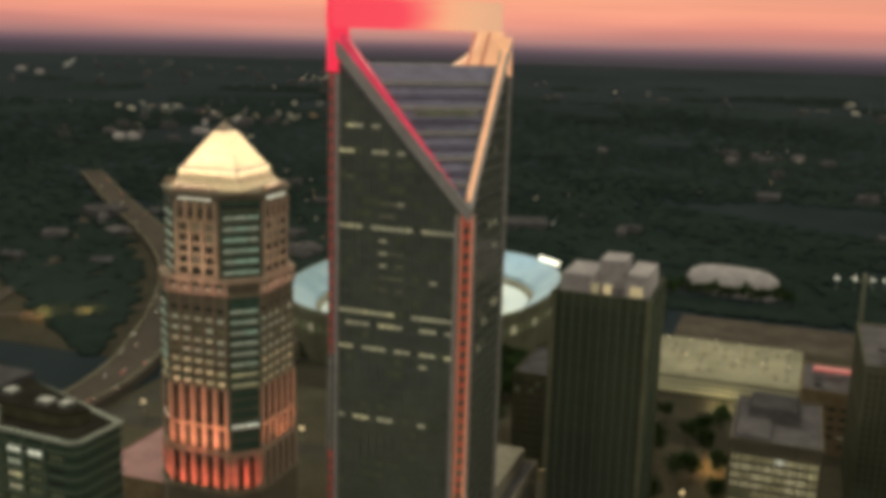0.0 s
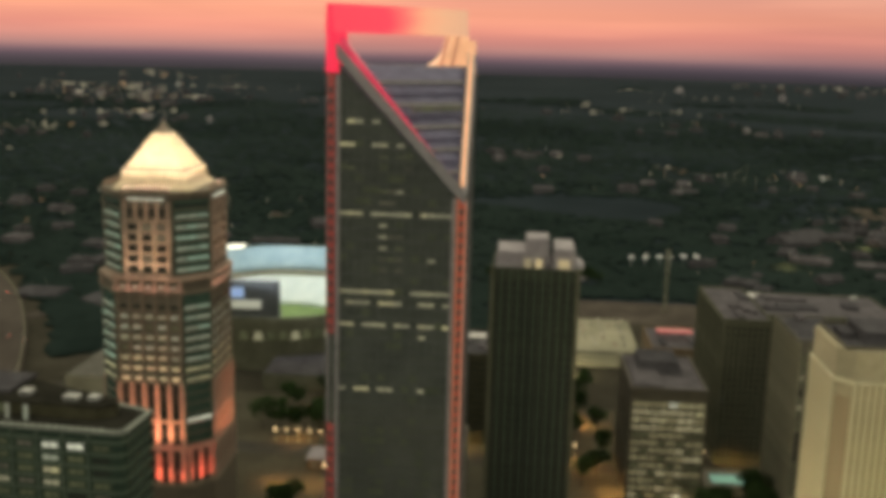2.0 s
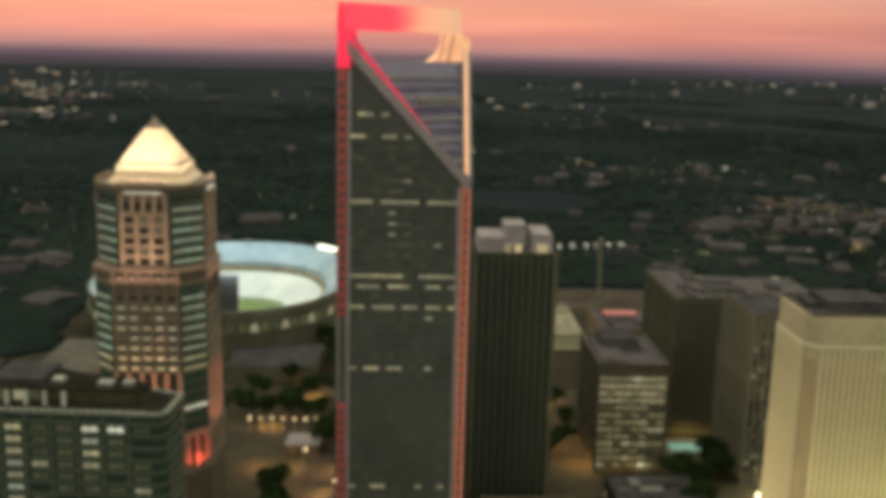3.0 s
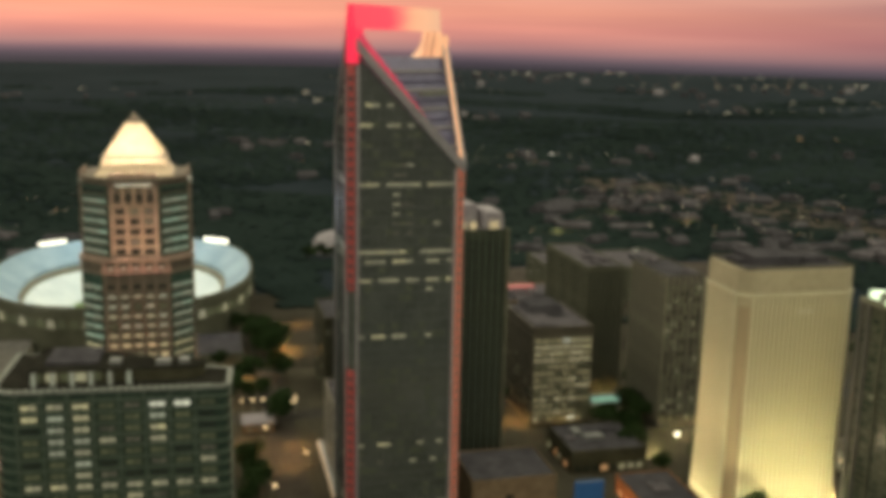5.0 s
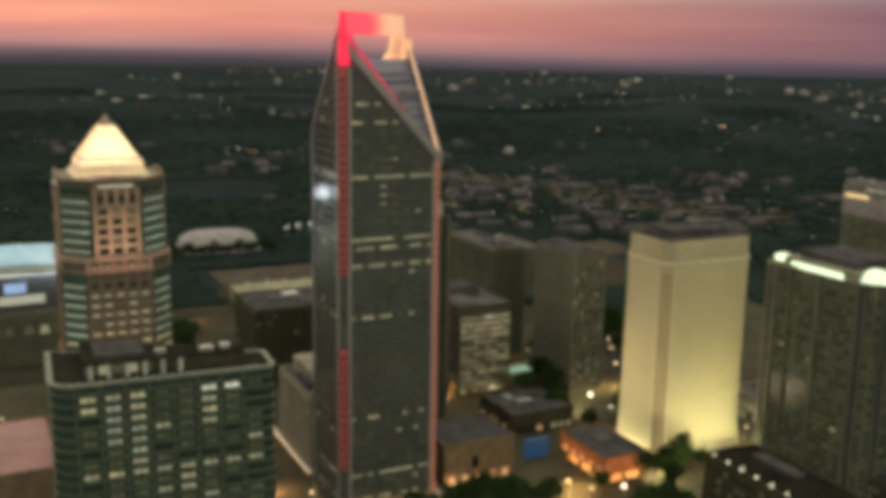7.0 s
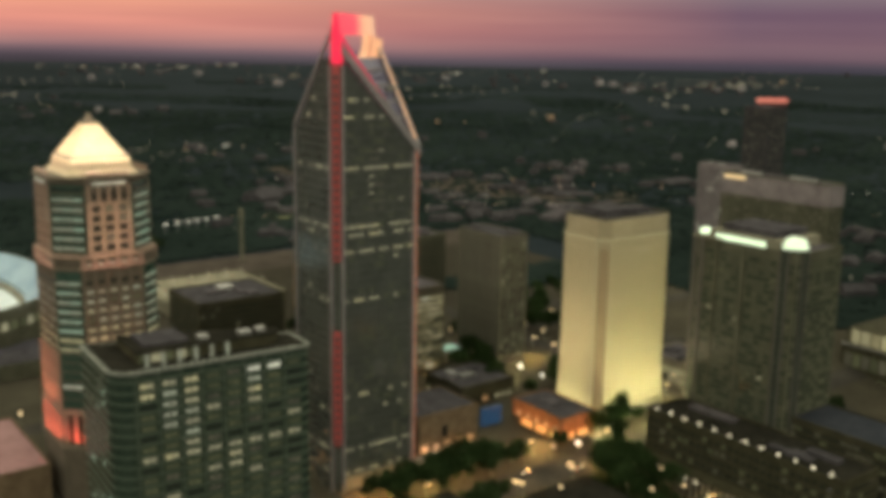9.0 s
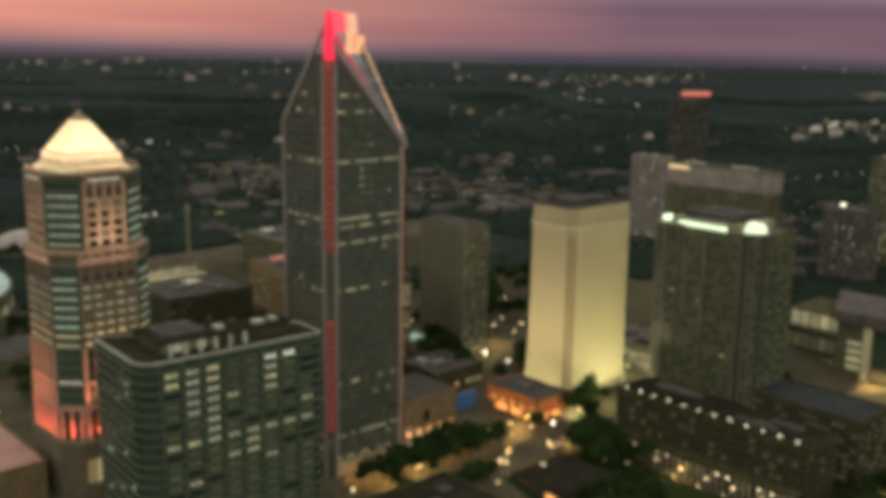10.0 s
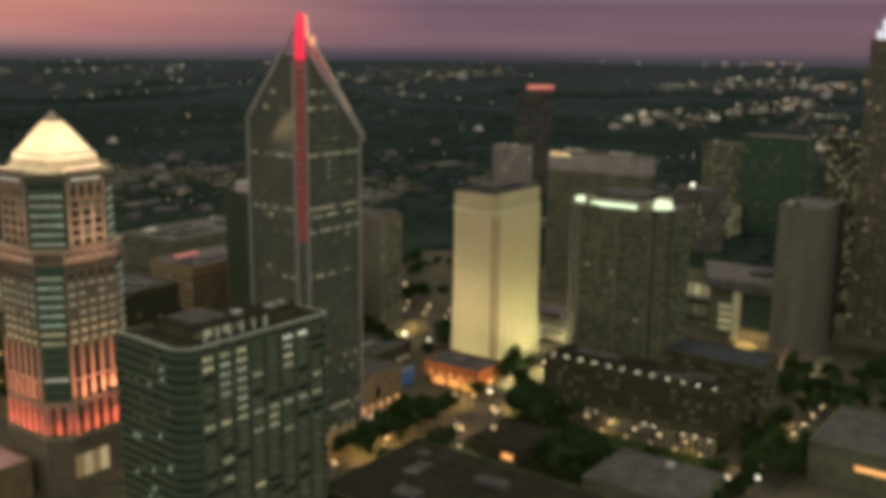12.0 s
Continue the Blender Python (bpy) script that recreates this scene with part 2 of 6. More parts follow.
STONE_MID = surface("dusky_granite", (0.115, 0.096, 0.075), (0.17, 0.14, 0.112), 0.25, 0.7, bump=0.1)
RIBBED_DARK = surface("dark_green_ribbed_panel", (0.036, 0.044, 0.034), (0.064, 0.073, 0.057), 0.08, 0.8, fine=6, stretch=(1, 1, 0.2), ior=1.1)
RIM_PALE = surface("pale_rim_panel", (0.11, 0.125, 0.115), (0.18, 0.195, 0.18), 0.3, 0.6)
GREY_PRECAST = surface("grey_precast", (0.082, 0.079, 0.074), (0.125, 0.120, 0.112), 0.12, 0.85, bump=0.1, stretch=(1, 1, 0.15), ior=1.03)
OLIVE = surface("dark_olive_cladding", (0.035, 0.034, 0.022), (0.062, 0.06, 0.04), 0.15, 0.7, ior=1.1)
BRONZE = surface("bronze_cladding", (0.06, 0.055, 0.045), (0.10, 0.09, 0.07), 0.1, 0.5, metal=0.3)
TERRACOTTA = surface("terracotta_panel", (0.17, 0.088, 0.052), (0.27, 0.145, 0.085), 0.3, 0.8, bump=0.15, ior=1.03)
BRICK = surface("brown_brick", (0.115, 0.085, 0.058), (0.185, 0.14, 0.095), 0.3, 0.85, bump=0.2, ior=1.03)
GOLD = surface("gilded_roof_panel", (0.60, 0.47, 0.33), (0.76, 0.63, 0.46), 0.35, 0.5, metal=0.25, bump=0.08)
ROOF = surface("gravel_roof", (0.065, 0.06, 0.07), (0.115, 0.107, 0.122), 0.15, 0.9, bump=0.2, ior=1.03)
ROOF_DARK = surface("dark_membrane_roof", (0.040, 0.039, 0.046), (0.075, 0.072, 0.083), 0.12, 0.85, ior=1.03)
ROOF_PALE = surface("pale_membrane_roof", (0.22, 0.20, 0.23), (0.33, 0.31, 0.34), 0.12, 0.8, ior=1.03)
GREEN_STEEL = surface("green_painted_frame", (0.055, 0.078, 0.060), (0.088, 0.115, 0.092), 0.3, 0.5, metal=0.3)
STEEL = surface("galvanised_steel", (0.25, 0.26, 0.27), (0.36, 0.37, 0.38), 0.5, 0.4, metal=0.7)
ASPHALT = surface("worn_asphalt", (0.035, 0.034, 0.032), (0.07, 0.066, 0.06), 0.06, 0.8, bump=0.1, fine=8, ior=1.03)
ASPHALT_OLIVE = surface("dusty_asphalt", (0.030, 0.028, 0.023), (0.052, 0.048, 0.039), 0.03, 0.9, fine=9, ior=1.03)
ROADWAY = surface("motorway_concrete", (0.044, 0.038, 0.035), (0.074, 0.064, 0.059), 0.02, 0.85, fine=10, ior=1.03)
PAVING = surface("street_paving", (0.046, 0.043, 0.034), (0.072, 0.067, 0.052), 0.05, 0.85, fine=8, ior=1.03)
SQUARE = surface("pale_square_paving", (0.11, 0.10, 0.075), (0.17, 0.155, 0.12), 0.12, 0.85, fine=7, ior=1.03)
GRASS = surface("mown_grass", (0.015, 0.024, 0.011), (0.030, 0.044, 0.019), 0.08, 0.95, bump=0.2, ior=1.03)
# bluish tone puts the haze of distance into the ground's colour
GROUND = surface("haze_blue_suburb_ground", (0.0125, 0.0185, 0.0235), (0.021, 0.0285, 0.0365), 0.0022, 0.88, fine=7, ior=1.033)
GRAVEL = surface("railway_ballast", (0.045, 0.039, 0.035), (0.085, 0.073, 0.065), 0.05, 0.95, bump=0.2, ior=1.03)
LEAF = surface("tree_leaf", (0.013, 0.026, 0.010), (0.038, 0.062, 0.025), 0.5, 0.8, vary=0.35, ior=1.03)
# teal cast carries some of the distance haze as well
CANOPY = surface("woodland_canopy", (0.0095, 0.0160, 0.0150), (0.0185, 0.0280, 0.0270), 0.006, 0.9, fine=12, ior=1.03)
BARK = surface("tree_bark", (0.05, 0.035, 0.025), (0.10, 0.075, 0.05), 1.5, 0.95, bump=0.4, stretch=(1, 1, 0.3))
SEAT_BLUE = surface("blue_grey_stadium_seating", (0.15, 0.24, 0.30), (0.26, 0.36, 0.42), 0.05, 0.7, fine=12)
TURF = surface("floodlit_turf", (0.10, 0.17, 0.05), (0.16, 0.24, 0.08), 0.05, 0.9)
SEAT_WHITE = surface("stadium_seating", (0.42, 0.50, 0.52), (0.62, 0.68, 0.66), 0.05, 0.7, fine=12)
# pink light on the terrace roof put into the colour; cabanas share it
PLASTER_PINK = surface("pink_light_tone", (0.22, 0.12, 0.13), (0.32, 0.18, 0.195), 0.08, 0.85)
LIT_WARM = lit("lit_office_warm", (1.0, 0.74, 0.34), 0.34, 0.55, mottle=0.5)
LIT_YELLOW = lit("lit_office_yellow", (0.95, 0.84, 0.36), 0.20, 0.55, mottle=0.5)
LIT_WHITE = lit("lit_office_white", (0.95, 0.97, 0.74), 0.42, 0.5, mottle=0.4)
LIT_GREEN = lit("lit_office_green", (0.40, 0.80, 0.57), 0.19, 0.5, mottle=0.4)
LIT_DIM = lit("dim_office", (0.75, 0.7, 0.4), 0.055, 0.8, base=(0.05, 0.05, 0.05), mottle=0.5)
LIT_AMBER = lit("amber_lamp_glow", (1.0, 0.40, 0.09), 0.9, 0.4)
LAMP_WHITE = lit("white_lamp_glow", (1.0, 0.95, 0.75), 2.6, 0.4)
LAMP_BULB = lit("bulb_glow", (1.0, 0.90, 0.62), 1.6, 0.3)
LIT_AMBER_DIM = lit("amber_shop_glow", (1.0, 0.42, 0.12), 0.35, 0.5, mottle=0.4)
LAMP_STRIP = lit("warm_strip_glow", (1.0, 0.66, 0.38), 0.7, 0.0, mottle=0.4, scale=0.2)
LAMP_WARM = lit("warm_lamp_glow", (1.0, 0.72, 0.36), 1.7, 0.4)
LED_RED = lit("red_led_panel", (1.0, 0.20, 0.15), 0.18, 0.3, (0.1, 0.02, 0.02))
LED_ORANGE = lit("orange_led_panel", (1.0, 0.36, 0.20), 0.46, 0.3, (0.1, 0.03, 0.02))
LED_PINK = lit("pink_led_panel", (1.0, 0.02, 0.075), 0.95, 0.0, (0.1, 0.02, 0.02))
LED_PEACH = lit("peach_led_panel", (1.0, 0.50, 0.25), 0.9, 0.0, (0.1, 0.06, 0.04), mottle=0.45, scale=0.16)
LED_HANDLE = led_gradient("handle_led_panel", [(0.0, (1.0, 0.02, 0.075)), (0.38, (1.0, 0.025, 0.08)), (0.52, (1.0, 0.17, 0.14)), (0.68, (0.98, 0.42, 0.22)), (0.82, (0.88, 0.45, 0.24)), (1.0, (0.78, 0.42, 0.24))], 0.95)
LED_ROSE = lit("rose_led_panel", (1.0, 0.05, 0.13), 0.62, 0.0, (0.1, 0.02, 0.02), mottle=0.3, scale=0.2)
CROWN_LIGHT = lit("green_white_crown_light", (0.80, 1.0, 0.66), 1.1, 0.2, mottle=0.3, scale=0.15)
FAR_DIM = lit("far_lamp_dim", (1.0, 0.82, 0.55), 0.35, 0.0)
FAR_WARM = lit("far_lamp_warm", (1.0, 0.80, 0.50), 0.8, 0.0)
FAR_WHITE = lit("far_lamp_white", (1.0, 0.95, 0.8), 1.0, 0.0)
FAR_AMBER = lit("far_lamp_amber", (1.0, 0.5, 0.2), 0.9, 0.0)
LIT_SOFT = lit("soft_office_light", (0.9, 0.85, 0.42), 0.11, 0.6, mottle=0.5)
LED_RED_BACK = lit("red_led_field", (1.0, 0.17, 0.13), 0.12, 0.0, (0.1, 0.02, 0.02))
LED_ORANGE_BACK = lit("orange_led_field", (1.0, 0.15, 0.09), 0.2, 0.0, (0.1, 0.03, 0.02))
LIT_PALE = lit("pale_office_light", (0.62, 0.78, 0.55), 0.12, 0.5, mottle=0.4)
LIT_GOLD = lit("gold_hall_glow", (1.0, 0.66, 0.27), 0.7, 0.2, mottle=0.4)
LIT_GLOW = lit("even_office_glow", (0.92, 0.82, 0.42), 0.15, 0.25, base=(0.12, 0.11, 0.08), mottle=0.45, scale=0.35)
LIT_GLOW_BRIGHT = lit("bright_office_glow", (0.98, 0.88, 0.50), 0.27, 0.25, base=(0.12, 0.11, 0.08), mottle=0.45, scale=0.35)
LIT_LOBBY = lit("gold_lobby_glow", (1.0, 0.68, 0.28), 0.17, 0.0, base=(0.08, 0.07, 0.05), mottle=0.6, scale=0.25)
LIT_SCREEN = lit("blue_screen_image", (0.25, 0.5, 1.0), 0.6, 0.3, mottle=0.6, scale=0.2)
LIT_FAINT = lit("faint_pane_glow", (0.60, 0.62, 0.30), 0.022, 0.6, base=(0.04, 0.05, 0.035), mottle=0.4)
LIT_HAZE = lit("curtained_room_glow", (0.62, 0.62, 0.28), 0.05, 0.5, base=(0.06, 0.07, 0.05), mottle=0.4)
STONE_BROWN = surface("brown_granite", (0.075, 0.064, 0.05), (0.115, 0.096, 0.076), 0.25, 0.7, bump=0.1)
RED_SIGN = lit("red_sign_panel", (1.0, 0.13, 0.09), 0.62, 0.0)


RED_CANOPY = lit("red_canopy_glow", (1.0, 0.08, 0.10), 0.22, 0.0, (0.25, 0.03, 0.04))


# ---- building blocks ----
class Shape:
    """Corners and faces of one mesh."""

    def __init__(self):
        self.v, self.f = [], []

    def prism(self, poly, z0, z1, top=None):
        """A plan outline, anticlockwise, from z0 to z1; top: the outline at z1."""
        n, k = len(poly), len(self.v)
        self.v += [(x, y, z0) for x, y in poly] + [(x, y, z1) for x, y in (top or poly)]
        self.f += [tuple(k + i for i in reversed(range(n))), tuple(k + n + i for i in range(n))]
        self.f += [(k + i, k + (i + 1) % n, k + n + (i + 1) % n, k + n + i) for i in range(n)]
        return self

    def box(self, x0, x1, y0, y1, z0, z1):
        return self.prism([(x0, y0), (x1, y0), (x1, y1), (x0, y1)], z0, z1)

    def wedge(self, poly, axis, a, b):
        """An outline in a vertical plane (along, z), drawn out along the other axis from a to b."""
        k, n = len(self.v), len(poly)
        for d in (a, b):
            self.v += [((s, d, z) if axis == "y" else (d, s, z)) for s, z in poly]
        self.f += [tuple(k + i for i in range(n)), tuple(k + n + i for i in reversed(range(n)))]
        self.f += [(k + i, k + n + i, k + n + (i + 1) % n, k + (i + 1) % n) for i in range(n)]
        return self

    def placed(self, other, m):
        k = len(self.v)
        self.v += [tuple(m @ Vector(p)) for p in other.v]
        self.f += [tuple(k + i for i in f) for f in other.f]
        return self

    def mesh(self, name, material):
        me = bpy.data.meshes.new(name)
        me.from_pydata([(x * K, y * K, z * K) for x, y, z in self.v], [], self.f)
        me.materials.append(material)
        bm = bmesh.new()
        bm.from_mesh(me)
        if len(bm.faces) < 4000:
            bmesh.ops.recalc_face_normals(bm, faces=bm.faces)
        bm.to_mesh(me)
        bm.free()
        return me

    def part(self, name, material, parent=None, label="", m=None):
        return mesh_part(name, self.mesh(name, material), parent, label, m)


def mesh_part(name, me, parent=None, label="", m=None):
    ob = new(name, me)
    if parent is not None:
        ob.parent = parent
    if m is not None:
        ob.matrix_basis = scaled(m)
    if label:
        tagged(ob, label)
    return ob


def thing(name, label, category, at=(0, 0, 0), group="", kind="", turn=0.0):
    ob = new(name)
    ob.empty_display_size = 0.1
    ob.matrix_basis = scaled(pose(*at, 0, 0, turn))
    return tagged(ob, label, category, group, kind)


def structure(name, shape, material, label, category):
    return tagged(shape.part(name, material), label, category, kind="structure")


FACES = {"S": (180, 0, -1), "W": (90, -1, 0), "E": (-90, 1, 0), "N": (0, 0, 1)}
PANES = {}


def pane_mesh(w, h, material, thick=0.25):
    key = (round(w, 2), round(h, 2), material.name)
    if key not in PANES:
        PANES[key] = Shape().box(-w / 2, w / 2, -0.1, thick - 0.1, 0, h).mesh("window", material)
    return PANES[key]


def hang_windows(parent, spots, keep=300):
    """Each spot: a pose (y outwards), width, height, material. The first are objects of their own, the rest is joined."""
    for m, w, h, material in spots[:keep]:
        mesh_part("window", pane_mesh(w, h, material), parent, "", m)
    rest = {}
    for m, w, h, material in spots[keep:]:
        rest.setdefault(material.name, (material, Shape()))[1].placed(Shape().box(-w / 2, w / 2, -0.1, 0.15, 0, h), m)
    for material, shape in rest.values():
        tagged(shape.part("window_field", material, parent), kind="stuff")


def face_run(rect, side):
    """Start of a side, its direction and its length, seen from outside."""
    x0, x1, y0, y1 = rect
    start = {"S": (x1, y0), "W": (x0, y0), "E": (x1, y1), "N": (x0, y1)}[side]
    along = {"S": (-1, 0), "W": (0, 1), "E": (0, -1), "N": (1, 0)}[side]
    return start, along, (x1 - x0 if side in "SN" else y1 - y0)


def window_grid(rect, side, z0, floors, storey, bay, w, h, choose, margin=1.0, out=0.0):
    start, along, length = face_run(rect, side)
    turn, ox, oy = FACES[side]
    n = max(1, int((length - 2 * margin) / bay))
    step = (length - 2 * margin) / n
    spots = []
    for k in range(floors):
        for i in range(n):
            mat = choose(side, k, i, n)
            if mat is None:
                continue
            d = margin + (i + 0.5) * step
            spots.append((pose(start[0] + along[0] * d + ox * out, start[1] + along[1] * d + oy * out, z0 + k * storey, 0, 0, turn), min(w, step * 0.96), h, mat))
    return spots


def ring(rect, z0, z1, out):
    """A band round a rectangle, proud of it by out."""
    x0, x1, y0, y1 = rect
    return hoop((x0 - out, x1 + out, y0 - out, y1 + out), (x0 + 0.02, x1 - 0.02, y0 + 0.02, y1 - 0.02), z0, z1)


def hoop(outer, inner, z0, z1):
    """One closed band between two rectangles."""
    s = Shape()
    for x0, x1, y0, y1 in (outer, inner):
        for z in (z0, z1):
            s.v += [(x0, y0, z), (x1, y0, z), (x1, y1, z), (x0, y1, z)]
    for i in range(4):
        j = (i + 1) % 4
        s.f += [(i, j, 4 + j, 4 + i), (8 + j, 8 + i, 12 + i, 12 + j), (4 + i, 4 + j, 12 + j, 12 + i), (j, i, 8 + i, 8 + j)]
    return s


def rooftop(parent, rect, z, rng, roof_mat, parapet_mat, units=5, high=3.0, parapet=1.2):
    x0, x1, y0, y1 = rect
    Shape().box(x0 + 0.5, x1 - 0.5, y0 + 0.5, y1 - 0.5, z - 0.3, z + 0.15).part("roof", roof_mat, parent)
    hoop((x0 - 0.1, x1 + 0.1, y0 - 0.1, y1 + 0.1), (x0 + 0.5, x1 - 0.5, y0 + 0.5, y1 - 0.5), z - 0.2, z + parapet).part("parapet", parapet_mat, parent)
    for _ in range(units):
        w, d, h = rng.uniform(2.5, 0.28 * (x1 - x0)), rng.uniform(2.5, 0.28 * (y1 - y0)), rng.uniform(0.5, 1) * high
        x, y = rng.uniform(x0 + 2, x1 - 2 - w), rng.uniform(y0 + 2, y1 - 2 - d)
        u = Shape().box(x, x + w, y, y + d, z + 0.15, z + h)
        u.box(x - 0.15, x + w + 0.15, y - 0.15, y + d + 0.15, z + h, z + h + 0.25)
        u.part("roof_unit", rng.choice([ROOF, ROOF_DARK, STEEL]), parent)


def block(name, label, category, rect, z1, z0=0.0, storey=3.9, bay=3.2, pane=(2.4, 1.9), wall=CONCRETE, glass=GLASS_DARK, lights=((LIT_WARM, 0.1),),
          sides="SWE", bands=True, ribs=0.0, rib_out=0.5, rib_wall=None, roof=ROOF, seed=1, keep=300, first=4.5, units=5, band_out=0.3, choose=None, group="", high=3.0):
    """A building with a solid body, storey bands, upright ribs and a window in every bay."""
    rng = random.Random(seed)
    x0, x1, y0, y1 = rect
    b = thing(name, label, category, ((x0 + x1) / 2, (y0 + y1) / 2, z0), group)
    cx, cy = (x0 + x1) / 2, (y0 + y1) / 2
    r = (x0 - cx, x1 - cx, y0 - cy, y1 - cy)
    h = z1 - z0
    Shape().box(*r, 0, h).part("wall", wall, b)
    floors = int((h - first - 1.0) / storey)
    if bands:
        me = ring(r, 0, storey * 0.24, band_out).mesh("floor_band", wall)
        for k in range(floors + 1):
            mesh_part("floor_band", me, b, "", pose(0, 0, first - storey * 0.26 + k * storey))
    if ribs:
        for side in sides:
            start, along, length = face_run(r, side)
            turn, ox, oy = FACES[side]
            n = max(2, round(length / ribs))
            me = Shape().box(-0.3, 0.3, -0.05, rib_out, 0, h - first + 0.6).mesh("rib", rib_wall or wall)
            for i in range(n + 1):
                d = 0.35 + (length - 0.7) * i / n
                mesh_part("rib", me, b, "", pose(start[0] + along[0] * d, start[1] + along[1] * d, first - 1.0, 0, 0, turn))

    def pick(side, k, i, n):
        u = rng.random()
        for material, share in lights:
            if u < share:
                return material
            u -= share
        return glass

    spots = []
    for side in sides:
        spots += window_grid(r, side, first, floors, storey, bay, pane[0], pane[1], choose or pick)
    spots.sort(key=lambda s: (s[3] in (GLASS_DARK, GLASS_GREEN), -s[0].translation.z))
    hang_windows(b, spots, keep)
    rooftop(b, r, h, rng, roof, wall, units, high)
    return b


def ground_z(x, y):
    """The valley floor is level under the city and rises towards the far rim."""
    r = math.hypot(x, y)
    return 0.0 if r < 1000 else RIM * ((r - 1000) / 4400) ** 1.25


RIM = 101.0

# ---- ground, streets, far country ----
ground = Shape()
rings = [0, 150, 300, 450, 600, 750, 900, 1000] + [1000 + 4400 * (i / 30) for i in range(1, 31)] + [5700]
segs = 120
ground.v.append((0, 0, -20.6))
for r in rings[1:]:
    for i in range(segs):
        a = 2 * math.pi * i / segs
        x, y = r * math.cos(a), r * math.sin(a)
        hill = 0 if r < 1100 else 4 * noise.noise((x / 520, y / 520, 0)) * min(1, (r - 1100) / 900) * (1 if r < 4600 else 0.35)
        low = -20.6 if (r <= 600 and y < 120 and -300 < x < 360) or (r <= 750 and y < -60 and -300 < x < 640) else 0
        ground.v.append((x, y, ground_z(r, 0) + hill - 0.3 + low if r < 5500 else RIM - 70))
for i in range(segs):
    ground.f.append((0, 1 + i, 1 + (i + 1) % segs))
for k in range(len(rings) - 2):
    for i in range(segs):
        a, b = 1 + k * segs, 1 + (k + 1) * segs
        ground.f.append((a + i, b + i, b + (i + 1) % segs, a + (i + 1) % segs))
structure("ground", ground, GROUND, "dark wooded suburban ground, tinted haze-blue, rising to a far ridge", "ground")



def strip(x0, x1, y0, y1, lift, thick):
    """A sheet that follows the fall of the streets."""
    ys = [y0] + [y for y in (-105, -30) if y0 < y < y1] + [y1]
    top = [(y, street_z(y) + lift) for y in ys]
    return Shape().wedge(top + [(y, z - thick) for y, z in reversed(top)], "x", x0, x1)


pavement = strip(-270, 540, -330, 250, 0.0, 21.0)
structure("pavement_square", strip(346, 402, -190, -112, 0.05, 0.3), SQUARE, "pale stone paving of a lit square", "pavement")
structure("pavement", pavement, PAVING, "grey concrete city paving between the blocks", "pavement")
STREETS_NS = [(-52, -34, -330, 250), (232, 250, -330, 250), (40, 54, 20, 250), (-262, -246, -330, 250), (330, 346, -330, 250)]
STREETS_EW = [(-62, -46), (150, 166), (-236, -222)]
for i, (x0, x1, y0, y1) in enumerate(STREETS_NS):
    structure("road_%d" % (i + 1), strip(x0, x1, y0, y1, 0.004, 0.3), ASPHALT, "worn asphalt city street", "road")
for i, (y0, y1) in enumerate(STREETS_EW):
    structure("road_%d" % (i + 6), strip(-270, 540, y0, y1, 0.008, 0.3), ASPHALT, "worn asphalt cross street", "road")
structure("railway_ground", Shape().box(40, 520, 470, 545, -0.6, 0.05), GRAVEL, "brown ballast strip of the railway", "ground")
structure("freight_lot", Shape().box(-40, 470, 250.2, 470, -0.6, 0.03), ASPHALT_OLIVE, "worn olive-grey asphalt lots north of the blocks", "ground")
structure("stadium_lot", Shape().box(-620, -40.2, 250.2, 660, -0.6, 0.02), ASPHALT_OLIVE, "worn olive-grey lots round the stadium", "ground")
structure("park_lawn", strip(58, 148, -190, -66, 0.012, 0.4), GRASS, "dark lawn of the small park", "lawn")


def ribbon(points, width, z0, z1):
    """A strip of constant width along a smooth line."""
    pts = []
    for i in range(len(points) - 1):
        p0, p1, p2, p3 = (Vector(points[max(0, min(len(points) - 1, i + j))]) for j in (-1, 0, 1, 2))
        for k in range(8):
            t = k / 8
            pts.append(0.5 * (2 * p1 + (p2 - p0) * t + (2 * p0 - 5 * p1 + 4 * p2 - p3) * t * t + (3 * p1 - p0 - 3 * p2 + p3) * t ** 3))
    pts.append(Vector(points[-1]))
    s = Shape()
    for i, p in enumerate(pts):
        d = (pts[min(i + 1, len(pts) - 1)] - pts[max(i - 1, 0)]).normalized()
        n = Vector((-d.y, d.x))
        g = ground_z(p.x, p.y)
        for w, z in ((-width / 2, z0), (width / 2, z0), (width / 2, z1), (-width / 2, z1)):
            q = p + n * w
            s.v.append((q.x, q.y, g + z))
    for i in range(len(pts) - 1):
        a, b = 4 * i, 4 * i + 4
        for j in range(4):
            s.f.append((a + j, a + (j + 1) % 4, b + (j + 1) % 4, b + j))
    return s, pts


HIGHWAY = [(-930, 985), (-764, 822), (-635, 700), (-522, 590), (-430, 482), (-363, 373), (-322, 290), (-293, 216), (-286, 140), (-318, 30), (-420, -150), (-560, -400), (-760, -760)]
deck, highway_line = ribbon(HIGHWAY, 32, -24, 6.0)
structure("motorway", deck, ROADWAY, "curving pale concrete motorway on an embankment", "road")
for side in (-1, 1):
    rail, _ = ribbon([(x + side * 11.0, y + side * 11.0) for x, y in HIGHWAY], 0.6, 5.5, 7.0)
    structure("motorway_barrier", rail, CONCRETE, "low concrete barrier beside the motorway", "barrier")
slip, _ = ribbon([(-770, 770), (-690, 670), (-609, 552), (-554, 429), (-513, 342), (-480, 240), (-462, 100), (-500, -60)], 11, -24, 2.0)
structure("slip_road", slip, ROADWAY, "narrow slip road below the motorway", "road")

